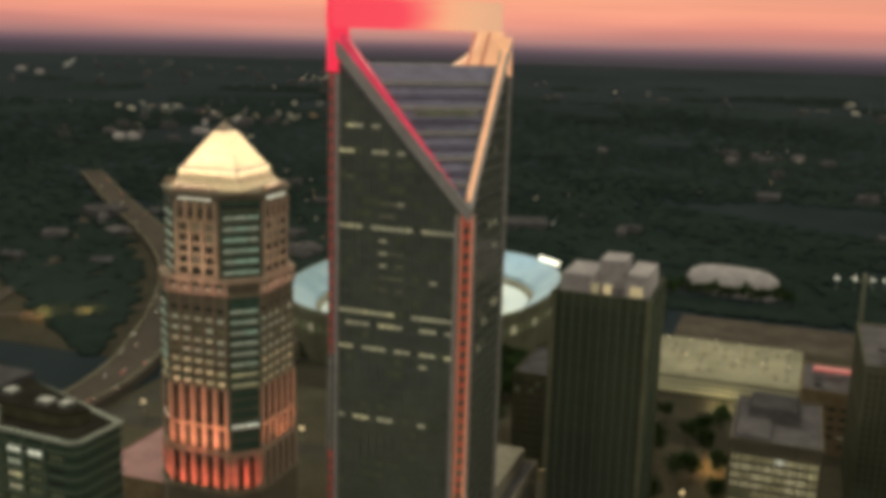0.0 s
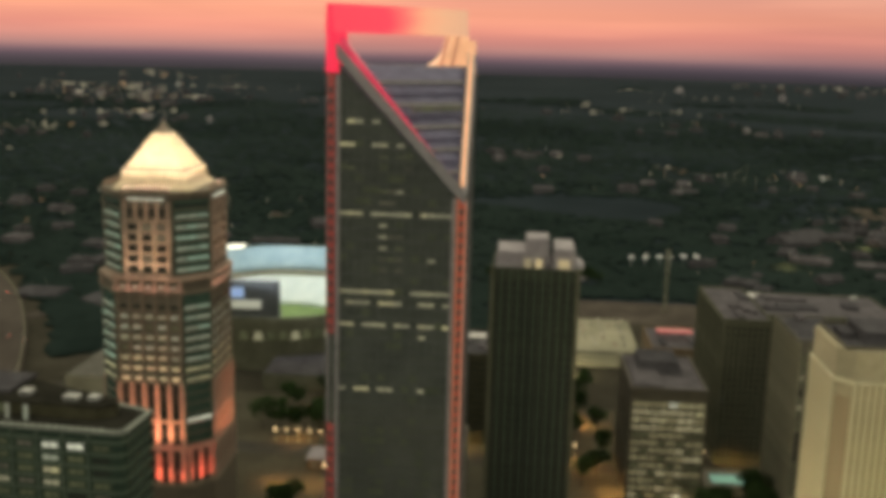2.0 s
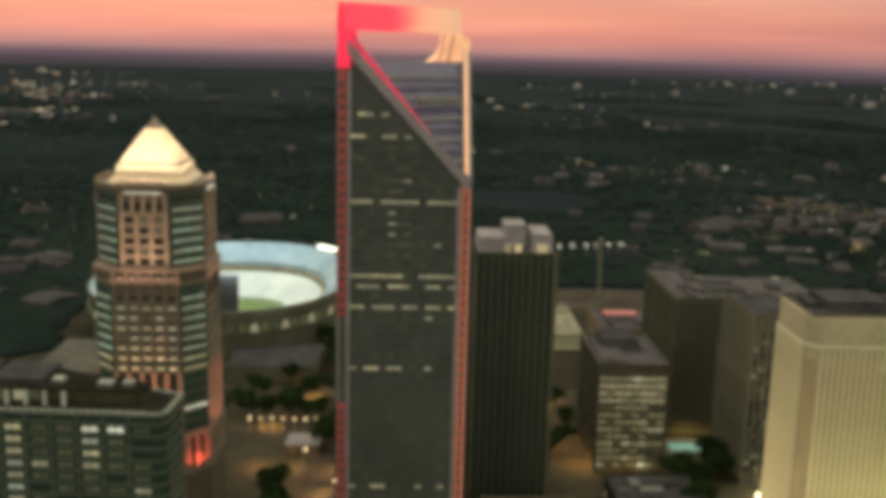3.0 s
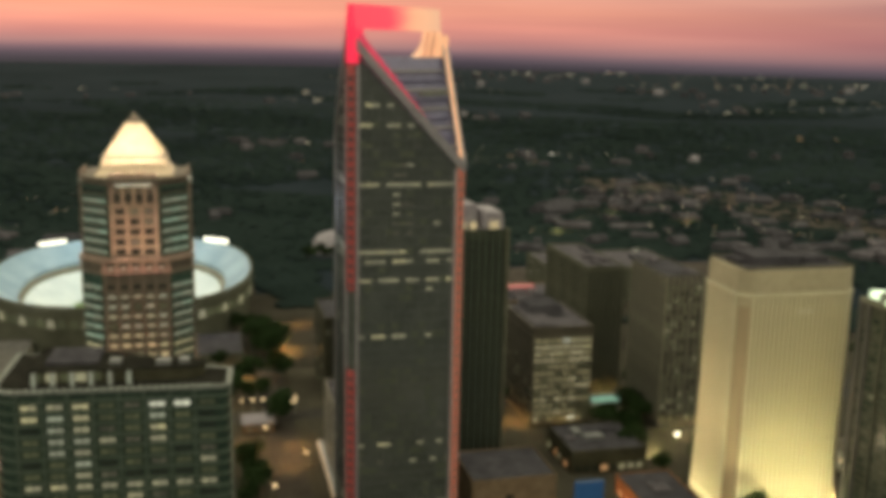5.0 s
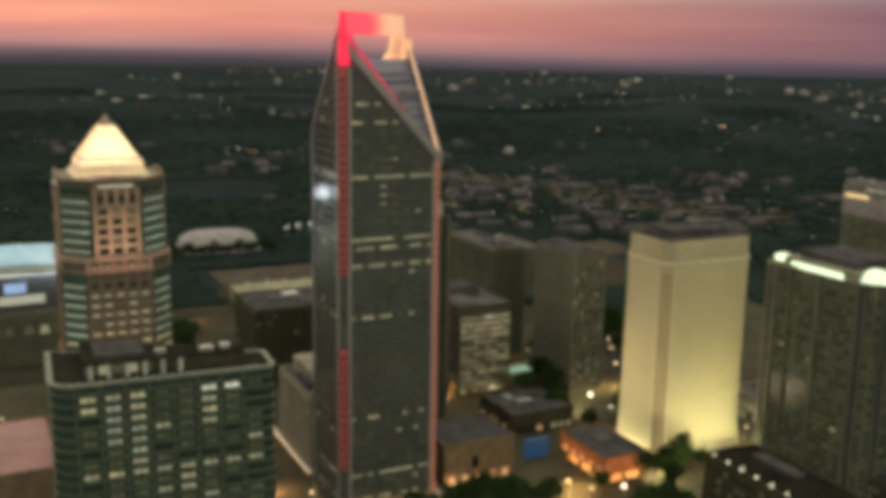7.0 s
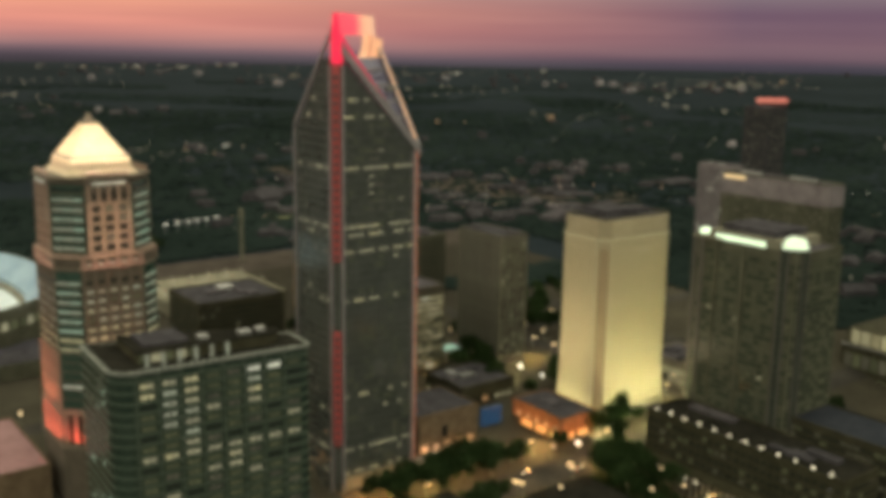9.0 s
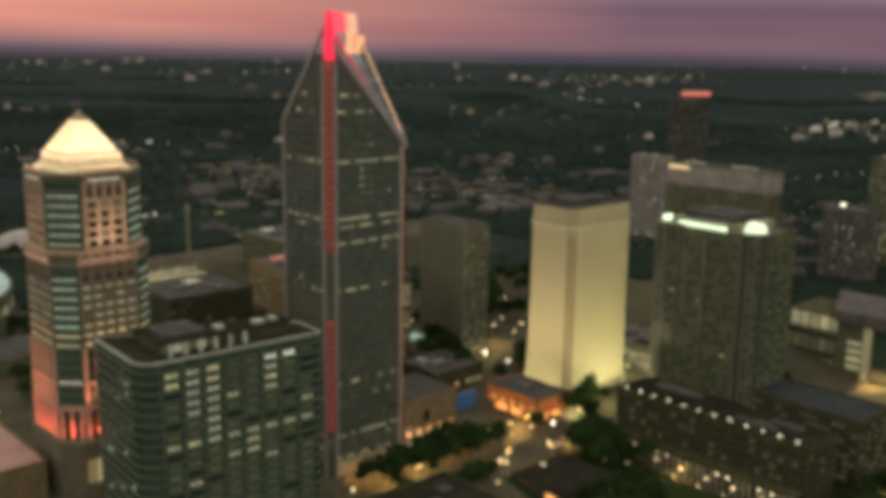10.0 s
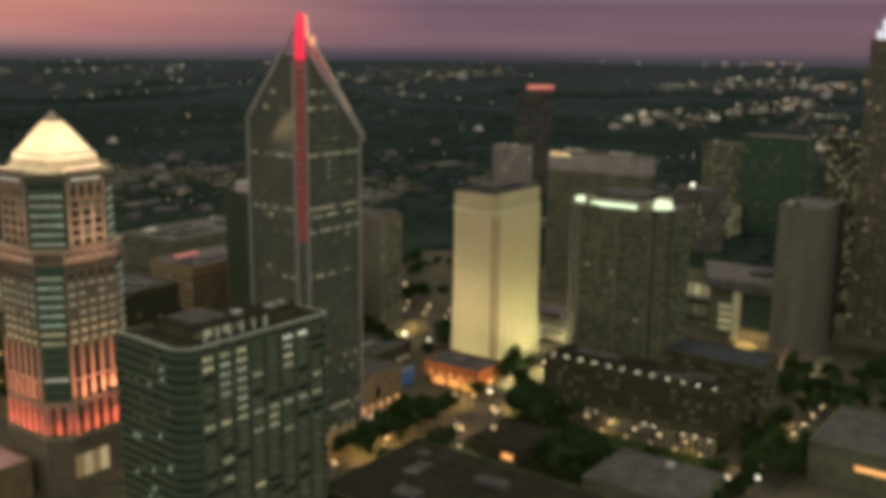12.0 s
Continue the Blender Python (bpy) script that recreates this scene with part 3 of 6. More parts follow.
cross, _ = ribbon([(-640, 235), (-520, 285), (-450, 315), (-405, 345), (-360, 405), (-300, 470)], 14, -24, 1.0)
structure("underpass_road", cross, ROADWAY, "amber-lit road passing under the motorway", "road")

rng = random.Random(11)
# woods: clumps of crowns, joined
ico = bmesh.new()
bmesh.ops.create_icosphere(ico, subdivisions=1, radius=1.0)
ICO_V = np.array([v.co[:] for v in ico.verts])
ICO_F = np.array([[v.index for v in f.verts] for f in ico.faces])
ico.free()

YARD = [(520, 1180), (600, 1200), (690, 1120), (740, 1010), (765, 900), (785, 790), (830, 690), (900, 620)]
rng_open = random.Random(5)
yard, _ = ribbon(YARD, 200, -0.6, 0.06)
structure("goods_yard", yard, GRAVEL, "bare brown-grey goods yard beyond the railway", "ground")


def open_space(x, y):
    """Places kept free of woods."""
    if (-275 < x < 480 and -420 < y < 270) or (-275 < x < 760 and -600 < y < -40):
        return True
    if ((x + 150) / 132) ** 2 + ((y - 420) / 165) ** 2 < 1:
        return True
    if 20 < x < 540 and 330 < y < 560:
        return True
    if 20 < x < 130 and 600 < y < 690:
        return True
    if any((x - a) ** 2 + (y - b) ** 2 < 120 ** 2 for a, b in YARD):
        return rng_open.random() < 0.66
    return min((x - p.x) ** 2 + (y - p.y) ** 2 for p in highway_line[::3]) < 38 ** 2


clump_v, clump_f, count = [], [], 0
for _ in range(78000):
    a = rng.uniform(-1.9, 1.3) + math.pi / 2 - 0.35
    r = 420 + 4900 * rng.random() ** 1.5
    x, y = r * math.cos(a), r * math.sin(a)
    if open_space(x, y) or noise.noise((x / 330, y / 330, 3)) < (-0.46 + max(0, r - 2000) / 2200):
        continue
    size = rng.uniform(4.5, 8.5) + r / 480
    jig = 1 + 0.35 * (np.array([rng.random() for _ in range(12)]) - 0.5)
    v = ICO_V * jig[:, None] * np.array([size * 1.15, size * 1.15, size * (0.27 if r < 1400 else 0.17)]) + np.array([x, y, ground_z(x, y) + size * (0.14 if r < 1400 else 0.06)])
    clump_v.append(v)
    clump_f.append(ICO_F + 12 * count)
    count += 1
me = bpy.data.meshes.new("far_woods")
me.from_pydata((np.concatenate(clump_v) * K).tolist(), [], np.concatenate(clump_f).tolist())
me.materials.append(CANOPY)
tagged(new("far_woods", me), "dark green woods with a haze-teal tint over the far suburbs", "woods", kind="stuff")

# low roofs and lights of the suburbs, in loose clusters and along roads
CENTRES = []
for _ in range(58):
    a = rng.uniform(-0.6, 2.75)
    r = 640 + 4500 * rng.random() ** 1.3
    CENTRES.append((r * math.cos(a), r * math.sin(a), rng.uniform(30, 110) + r * 0.025, rng.random()))
for x, y in ((500, 1010), (600, 1030), (690, 960), (750, 860), (800, 760), (860, 660), (640, 1080), (560, 960), (3000, 2200), (2850, 2350), (1800, 3400), (390, 760), (520, 900), (640, 820), (760, 700), (620, 600), (820, 560), (900, 760), (480, 650), (-330, 760), (-560, 900), (-240, 900), (980, 420), (860, 260), (700, 180), (1050, 120), (900, -20)):
    CENTRES.append((x, y, 70, 0.6))
houses, done = [], 0
for x, y, s in ((1958, 728, 60), (2126, 727, 70), (2060, 589, 60), (2318, 581, 80), (2453, 516, 80), (3348, 1001, 120), (3574, 904, 140), (3378, 716, 120), (2699, 597, 60), (3440, 613, 130), (2221, 355, 70), (1856, 200, 60),
                (1642, 196, 50), (3108, 1123, 100), (-1440, 3180, 120), (-1219, 2968, 110), (-1082, 2801, 90), (-1057, 3342, 110), (-1600, 3900, 160), (-973, 2269, 60)):
    CENTRES.append((x, y, s, 0.8))
roofs = {0: Shape(), 1: Shape(), 2: Shape()}
glows = {0: Shape(), 1: Shape(), 2: Shape(), 3: Shape()}


def suburb_light(x, y, k, big=1.0):
    far = math.hypot(x, y)
    if open_space(x, y) or far > 5100:
        return
    g = ground_z(x, y) + rng.uniform(8, 14) + far / 220
    s = (0.45 + far / 3000) * rng.uniform(0.45, 1.3) * big
    if far > 1500 and rng.random() < 0.22:
        # wide glowing box imitates the blurred smear of several lamps
        w, k, s = s * rng.uniform(3, 8), 3 if rng.random() < 0.75 else k, s * 1.2
        glows[k].box(x - w, x + w, y - w * 0.5, y + w * 0.5, g - s * 0.8, g + s * 0.8)
        return
    glows[k].box(x - s * rng.uniform(0.6, 2.4), x + s, y - s, y + s, g - s * 0.6, g + s * 0.4)


for cx, cy, spread, kind in CENTRES:
    far = math.hypot(cx, cy)
    for _ in range(int(3 + 9 * rng.random())):
        x, y = rng.gauss(cx, spread * 1.6), rng.gauss(cy, spread * 0.7)
        if open_space(x, y):
            continue
        w, d, h = rng.uniform(9, 34), rng.uniform(9, 28), rng.uniform(4, 10) + far / 520
        if far < 1100 and rng.random() < 0.3:
            w, d = w * 1.9, d * 1.6
        g = ground_z(x, y)
        k = rng.choice([0, 0, 1, 1, 1, 1, 1, 1, 1, 1] if far < 1500 else [0, 0, 1, 1, 1, 1, 1, 2])
        near = far < 1350 and len(houses) < 230
        home = Shape() if near else roofs[k]
        turn = pose(x, y, g, 0, 0, rng.choice([0, 0, 24, -30]))
        foot = [(-w / 2, -d / 2), (w / 2, -d / 2), (w / 2, d / 2), (-w / 2, d / 2)]
        if rng.random() < 0.6:
            home.placed(Shape().prism(foot, -4, h).prism([(p * 0.3, q * 0.3) for p, q in foot], h, h + 1.8), turn)
        else:
            home.placed(Shape().prism(foot, -4, h * 0.7).prism(foot, h * 0.7, h * 1.2, [(-w / 2, -0.3), (w / 2, -0.3), (w / 2, 0.3), (-w / 2, 0.3)]), turn)
        if near:
            houses.append((home, k))
    for home, k in houses[done:]:
        tagged(home.part("low_building", (ROOF, ROOF_DARK, ROOF_PALE)[k]), ("plain grey low building among dark trees", "dark-roofed low building among trees", "pale-roofed low shed among trees")[k], "building", "suburb buildings")
    done = len(houses)
    for _ in range(int(4 + 72 * kind ** 4)):
        suburb_light(rng.gauss(cx, spread * 1.2), rng.gauss(cy, spread * 0.5), rng.choice([0, 1, 2, 2, 3, 3, 3, 3, 3]), 0.45 + 0.5 * kind)
for _ in range(18):
    a, r = rng.uniform(-0.5, 2.6), 800 + 4000 * rng.random()
    x, y, h = r * math.cos(a), r * math.sin(a), rng.choice([0.2, 0.6, 1.4, 2.2, 2.9])
    k, gap = rng.choice([0, 3, 3, 1]), rng.uniform(22, 45) + r / 120
    for i in range(rng.randint(6, 20)):
        suburb_light(x + math.cos(h) * gap * i + rng.gauss(0, 5), y + math.sin(h) * gap * i + rng.gauss(0, 5), k, 0.9)
for i in range(26):
    u = i / 25
    suburb_light(1100 + 1850 * u + rng.gauss(0, 8), 1050 + 1230 * u + 90 * math.sin(5 * u) + rng.gauss(0, 8), 3 if i % 3 else 0, 0.9)
for k, m in enumerate((ROOF, ROOF_DARK, ROOF_PALE)):
    tagged(roofs[k].part("suburb_buildings", m), "low grey roofs scattered through the suburbs", "buildings", kind="stuff")
for k, m in enumerate((FAR_WARM, FAR_WHITE, FAR_AMBER, FAR_DIM)):
    tagged(glows[k].part("suburb_lights", m), "scattered warm street and house lights far off", "lights", kind="stuff")

# ---- the tall tower with the handle ----
TX0, TX1, TY0, TY1 = -25.0, 25.0, -20.5, 19.0
FOOT_R, FOOT_L, TOP_R, TOP_Z, ROOF_Z = 176.0, 188.0, 229.0, 240.0, 220.0
tower = thing("office_tower", "tall dark glass office tower with chamfered corners and lit handle", "skyscraper")
N_PT, R_PT, F_PT, L_PT = Vector((TX0, TY0, 0)), Vector((TX1, TY0, 0)), Vector((TX1, TY1, 0)), Vector((TX0, TY1, 0))


def slanted_body(inset):
    """The glass shaft with its two corners sliced off towards the ridge."""
    bm = bmesh.new()
    bmesh.ops.create_cube(bm, size=1.0)
    for v in bm.verts:
        v.co = Vector((TX0 + (v.co.x + 0.5) * (TX1 - TX0), TY0 + (v.co.y + 0.5) * (TY1 - TY0), (v.co.z + 0.5) * ROOF_Z))
    for foot, z, top in ((R_PT, FOOT_R, TOP_R), (L_PT, FOOT_L, TOP_Z)):
        p = foot + Vector((0, 0, z))
        n = ((N_PT + Vector((0, 0, top))) - p).cross((F_PT + Vector((0, 0, top))) - p).normalized()
        if n.z < 0:
            n.negate()
        cut = bmesh.ops.bisect_plane(bm, geom=bm.verts[:] + bm.edges[:] + bm.faces[:], plane_co=p - n * inset, plane_no=n, clear_outer=True)
        edges = [e for e in cut["geom_cut"] if isinstance(e, bmesh.types.BMEdge)]
        bmesh.ops.contextual_create(bm, geom=edges)
    for cx, cy, sx in ((TX0, TY0, 1), (TX1, TY0, -1)):
        cut = bmesh.ops.bisect_plane(bm, geom=bm.verts[:] + bm.edges[:] + bm.faces[:], plane_co=(cx + sx * 1.75, cy + 1.75, 0), plane_no=(-sx, -1, 0), clear_outer=True)
        bmesh.ops.contextual_create(bm, geom=[e for e in cut["geom_cut"] if isinstance(e, bmesh.types.BMEdge)])
    bmesh.ops.recalc_face_normals(bm, faces=bm.faces)
    me = bpy.data.meshes.new("glass_shaft")
    for v in bm.verts:
        v.co *= K
    bm.to_mesh(me)
    bm.free()
    return me


shaft = slanted_body(2.2)
shaft.materials.append(GLASS_TOWER)
shaft.materials.append(LOUVRE)
for f in shaft.polygons:
    if f.normal.z > 0.2:
        f.material_index = 1
mesh_part("glass_shaft", shaft, tower, "dark blue-grey curtain wall glass")

STOREY = 4.15


def slope_s(x):
    return FOOT_R + (TX1 - x) / (TX1 - TX0) * (TOP_R - FOOT_R)


def slope_e(y):
    return FOOT_R + (y - TY0) / (TY1 - TY0) * (TOP_R - FOOT_R)


def slope_w(y):
    return FOOT_L + (TY1 - y) / (TY1 - TY0) * (TOP_Z - FOOT_L)


# storey lines and upright mullions on the three seen sides
floors = int(226 / STOREY)
for k in range(2, floors):
    z = k * STOREY
    xr = TX1 - 3.4 if z < FOOT_R else TX1 - (z - FOOT_R) / (TOP_R - FOOT_R) * (TX1 - TX0) - 3.0
    yw = TY1 - 2.6 if z < FOOT_L else TY1 - (z - FOOT_L) / (TOP_Z - FOOT_L) * (TY1 - TY0) - 2.5
    ye = TY0 + 2.6 if z < FOOT_R else TY0 + (z - FOOT_R) / (TOP_R - FOOT_R) * (TY1 - TY0) + 2.5
    if xr > TX0 + 5:
        Shape().box(TX0 + 3.4, xr, TY0 - 0.12, TY0 + 0.05, z - 0.28, z + 0.28).part("spandrel", SPANDREL, tower)
    if yw > TY0 + 4:
        Shape().box(TX0 - 0.12, TX0 + 0.05, TY0 + 2.6, yw, z - 0.28, z + 0.28).part("spandrel", SPANDREL, tower)
    if ye < TY1 - 4:
        Shape().box(TX1 - 0.05, TX1 + 0.12, ye, TY1 - 2.6, z - 0.28, z + 0.28).part("spandrel", SPANDREL, tower)
for i in range(15):
    x = TX0 + 4.2 + i * 2.97
    Shape().box(x - 0.12, x + 0.12, TY0 - 0.2, TY0 + 0.05, 6, slope_s(x) - 3.0).part("mullion", SPANDREL, tower)
for i in range(12):
    y = TY0 + 3.4 + i * 2.97
    Shape().box(TX0 - 0.2, TX0 + 0.05, y - 0.12, y + 0.12, 6, slope_w(y) - 3.0).part("mullion", SPANDREL, tower)
    Shape().box(TX1 - 0.05, TX1 + 0.2, y - 0.12, y + 0.12, 6, slope_e(y) - 3.0).part("mullion", SPANDREL, tower)

# lit windows: a few long rows, and single rooms between them
rng = random.Random(4)
ROWS = {202: 0.6, 193: 0.5, 184: 0.2, 166.7: 0.85, 158: 0.1, 137.4: 0.85, 133.5: 0.75, 128.5: 0.8, 101.0: 0.32, 94: 0.05, 60: 0.06, 50: 0.35, 45.5: 0.3, 22: 0.9, 17.5: 0.25, 9: 0.7}
spots = []
for k in range(2, floors):
    z = k * STOREY
    share = max([s for zr, s in ROWS.items() if abs(zr - z - 2) < STOREY / 2] + [0.004 if z < 120 else 0.016])
    for i in range(14):
        x = TX0 + 4.2 + (i + 0.5) * 2.97
        centre = 0.5 if 145 < z < 200 and 5 <= i <= 7 else 0
        if z + 4.5 < slope_s(x - 1.5) - 3 and z + 4.5 < slope_s(x + 1.5) - 3 and rng.random() < max(share, centre):
            part_row = 50 < z < 54 and i < 8
            if not part_row:
                spots.append((pose(x, TY0, z + 0.9, 0, 0, 180), 2.7, 1.2 if share > 0.3 else 1.0, rng.choice([LIT_YELLOW, LIT_SOFT, LIT_SOFT]) if share > 0.3 else rng.choice([LIT_SOFT, LIT_DIM, LIT_DIM, LIT_HAZE])))
        elif z + 4.5 < slope_s(x + 1.5) - 3 and z + 4.5 < slope_s(x - 1.5) - 3 and rng.random() < 0.16:
            # faint glowing panes imitate mottled reflections in the glass
            spots.append((pose(x, TY0, z + 0.7, 0, 0, 180), 2.7, 2.4, LIT_FAINT))
    for i in range(11):
        y = TY0 + 3.4 + (i + 0.5) * 2.97
        if z + 4.5 < slope_w(y + 1.5) - 3 and rng.random() < share * 0.95:
            spots.append((pose(TX0, y, z + 0.9, 0, 0, 90), 2.5, 1.8, rng.choice([LIT_DIM, LIT_DIM, LIT_SOFT])))
        if z + 4.5 < slope_e(y - 1.5) - 3 and rng.random() < share * 0.4:
            spots.append((pose(TX1, y, z + 0.9, 0, 0, -90), 2.5, 1.8, rng.choice([LIT_DIM, LIT_SOFT])))
spots.sort(key=lambda s: s[3] is LIT_FAINT)
hang_windows(tower, spots, 300)

# corner piers with their LED ladders
for (cx, cy, sx, sy, z_end, mat, gaps) in ((TX0, TY0, 1, 1, 217, LED_RED, ((86, 122), (0, 26))), (TX1, TY0, -1, 1, FOOT_R - 2, LED_ORANGE, ()),
                                           (TX0, TY1, 1, -1, FOOT_L - 1, None, ()), (TX1, TY1, -1, -1, 217, None, ())):
    def fin(a, b, c, d):
        Shape().box(min(a, b), max(a, b), min(c, d), max(c, d), 0, z_end).part("corner_fin", MULLION, tower)
    if mat is None:
        fin(cx - sx * 0.7, cx + sx * 0.5, cy - sy * 0.7, cy + sy * 0.5)
        continue
    fin(cx + sx * 3.2, cx + sx * 4.6, cy - sy * 0.9, cy + sy * 0.3)
    fin(cx - sx * 0.9, cx + sx * 0.3, cy + sy * 3.2, cy + sy * 4.6)
    centre = Vector((cx + sx * 1.55, cy + sy * 1.55))
    turn = math.degrees(math.atan2(sy * -1.0, sx * -1.0)) - 90
    back = LED_RED_BACK if mat is LED_RED else LED_ORANGE_BACK
    rung = Shape().box(-1.25, 1.25, 0.3, 0.75, 0, 2.1).mesh("led_shutter", SPANDREL)
    runs = [(26, 86), (122, z_end)] if gaps else [(5, z_end)]
    for z0, z1 in runs:
        field = Shape().box(-1.5, 1.5, 0.2, 0.5, 0, z1 - z0).part("led_field", mat if gaps else back, tower, "", pose(centre.x, centre.y, z0, 0, 0, turn))
        for s in (-1, 1):
            p = centre + Vector((math.cos(radians(turn)), math.sin(radians(turn)))) * 1.75 * s
            Shape().box(-0.3, 0.3, 0.1, 0.7, 0, z1 - z0).part("led_edge", back if gaps else mat, tower, "", pose(p.x, p.y, z0, 0, 0, turn))
        for k in range(int((z1 - z0) / STOREY)):
            mesh_part("led_shutter", rung, field, "", pose(0, 0, 1.2 + k * STOREY))

# sloping edges of the sliced corner: grey fascia outside, LED line inside
Shape().wedge([(TX1, FOOT_R - 4.2), (TX1, FOOT_R + 0.8), (TX0 + 1.5, TOP_R + 0.8), (TX0 + 1.5, TOP_R - 4.2)], "y", TY0 - 0.7, TY0 + 0.4).part("slope_fascia", MULLION, tower)
Shape().wedge([(TX1 - 6, FOOT_R + 3.6), (TX1 - 6, FOOT_R + 6.2), (TX0 + 8, TOP_R - 2.6), (TX0 + 6, TOP_R + 0.6), (TX0 + 3, TOP_R + 0.6), (TX0 + 3, TOP_R - 2.0)], "y", TY0 + 0.45, TY0 + 3.0).part("slope_led", LED_ROSE, tower, "hot pink LED edge")
Shape().wedge([(TY0, FOOT_R - 3.0), (TY0, FOOT_R), (TY1, TOP_R), (TY1, TOP_R - 3.0)], "x", TX1 - 0.3, TX1 + 0.6).part("slope_fascia", MULLION, tower)
Shape().wedge([(TY0 + 3, FOOT_R + 2.2), (TY0 + 3, FOOT_R + 4.3), (TY1, TOP_R + 0.8), (TY1, TOP_R - 1.8)], "x", TX1 - 1.9, TX1 - 0.35).part("slope_led", LED_PEACH, tower, "peach LED edge")
Shape().wedge([(TY1, FOOT_L - 2.4), (TY1, FOOT_L), (TY0 + 2, TOP_Z - 4.5), (TY0 + 2, TOP_Z - 7)], "x", TX0 - 0.7, TX0 + 0.4).part("slope_fascia", MULLION, tower)
Shape().wedge([(TX0, FOOT_L - 2.4), (TX0, FOOT_L), (TX1, TOP_R), (TX1, TOP_R - 2.4)], "y", TY1 - 0.4, TY1 + 0.7).part("slope_fascia", MULLION, tower)

Shape().wedge([(TY0 + 3, FOOT_R + 2.0), (TY0 + 3, FOOT_R + 5.8), (TY1 - 4, TOP_R - 3.0), (TY1 - 4, TOP_R - 9.0)], "x", TX1 - 2.4, TX1 - 1.93).part("led_backing", MULLION, tower)

# louvre lines across the sliced corner
for k in range(11):
    z = 181 + k * 3.9
    f = (z - FOOT_R) / (TOP_R - FOOT_R)
    p0, p1 = Vector((TX1 - f * (TX1 - TX0), TY0, z - 1.6)), Vector((TX1, TY0 + f * (TY1 - TY0), z - 1.6))
    a, b = p0.lerp(p1, 0.03 + 3.0 / (p1 - p0).length), p0.lerp(p1, 0.97 - 2.6 / (p1 - p0).length)
    if (b - a).length < 2 or z > ROOF_Z - 1:
        continue
    d = (b - a).normalized()
    ang = math.degrees(math.atan2(d.y, d.x))
    Shape().box(0, (b - a).length, -0.2, 0.45, -0.7, 0.7).part("louvre", MULLION if k % 2 else LOUVRE, tower, "", pose(*a, 0, 0, ang))
for k in range(5):
    z = 204.5
    f = (z - FOOT_R) / (TOP_R - FOOT_R)
    a = Vector((TX1 - f * (TX1 - TX0) + 7, TY0 + 1.5, z))
    b = Vector((TX1 - 4, TY0 + f * (TY1 - TY0) - 4, z))
    p = a.lerp(b, (k + 0.5) / 5)
    d = b - a
    Shape().box(-2.4, 2.4, -1.0, 0.4, 0, 1.7).part("window", LIT_HAZE if k % 2 else LIT_DIM, tower, "", pose(*p, 0, 0, math.degrees(math.atan2(d.y, d.x))))

# the handle over the roof: two piers and a beam along the diagonal
diag = Vector((21.8, 20.4, 0)) - N_PT
length, heading = diag.length, math.degrees(math.atan2(diag.y, diag.x))
at = pose(N_PT.x, N_PT.y, 0, 0, 0, heading)
Shape().prism([(1.2, -2.5), (length - 1.2, -2.5), (length - 1.2, 2.3), (1.2, 2.3)], 231.5, TOP_Z + 1.4, [(0.6, -1.5), (length - 1.2, -1.5), (length - 1.2, 1.1), (0.6, 1.1)]).part("handle_beam", LED_HANDLE, tower, "LED-lit beam fading from pink to peach", at)
Shape().prism([(0.4, -1.9), (1.6, -2.9), (8, -3.0), (8, 2.6), (1.6, 2.5), (0.4, 1.7)], 217.5, 231.5,
              [(0.4, -1.6), (1.4, -2.5), (6.5, -2.5), (6.5, 2.3), (1.4, 2.3), (0.4, 1.5)]).part("handle_pier", LED_PINK, tower, "hot pink LED pier", at)
Shape().prism([(0.0, -1.6), (1.2, -2.5), (1.2, 2.3), (0.0, 1.5)], 231.5, TOP_Z + 1.2, [(0.0, -0.8), (0.6, -1.5), (0.6, 1.1), (0.0, 0.6)]).part("handle_nose", LED_PINK, tower, "", at)
sweep = [(length - 0.6, ROOF_Z - 2), (length - 0.6, 231.5), (length - 9, 231.5)] + [(length - 9 - 14 * (1 - math.cos(a * math.pi / 16)) , 231.5 - 12 * math.sin(a * math.pi / 16)) for a in range(1, 9)]
curved = Shape().wedge(sweep[::-1], "y", -2.3, 2.1).part("handle_pier", LED_PEACH, tower, "curved peach-lit pier", at)
for k, s in enumerate((length - 12.5, length - 7.5)):
    Shape().wedge([(s - 2.2, ROOF_Z), (s - 1.0, ROOF_Z), (s + 2.0, 231.3), (s + 0.9, 231.3)], "y", -2.65, -2.35).part("pier_rib", LED_ORANGE, curved)
Shape().box(TX1 - 3.2, TX1 + 0.5, TY1 - 3.2, TY1 + 0.5, 217, 230).part("corner_cap", LED_PEACH, tower)
Shape().prism([(-17.5, -18), (22.5, 13.6), (22.5, 16.8), (8, 16.8), (-22.5, -7), (-22.5, -17)], ROOF_Z + 0.004, ROOF_Z + 0.3).part("roof", LOUVRE, tower)
# entrance storeys
Shape().box(TX0 + 4.6, TX1 - 4.6, TY0 - 0.35, TY0 + 0.1, 0.3, 7.6).part("lobby_glazing", LIT_LOBBY, tower, "warmly lit lobby glazing")
for i in range(13):
    x = TX0 + 5 + i * 3.3
    Shape().box(x - 0.35, x + 0.35, TY0 - 0.9, TY0 - 0.36, 0, 8.2).part("lobby_column", STONE_GREY, tower)

canopy_s = thing("entrance_canopy", "long low entrance canopy with a glowing peach edge", "canopy", (42, -17, 0))
Shape().box(-16, 17, -2.2, 2.2, 3.6, 4.3).part("roof", STEEL, canopy_s)
Shape().box(-16, 17, -2.5, -2.2, 3.3, 4.5).part("edge_light", LAMP_STRIP, canopy_s, "glowing peach edge")
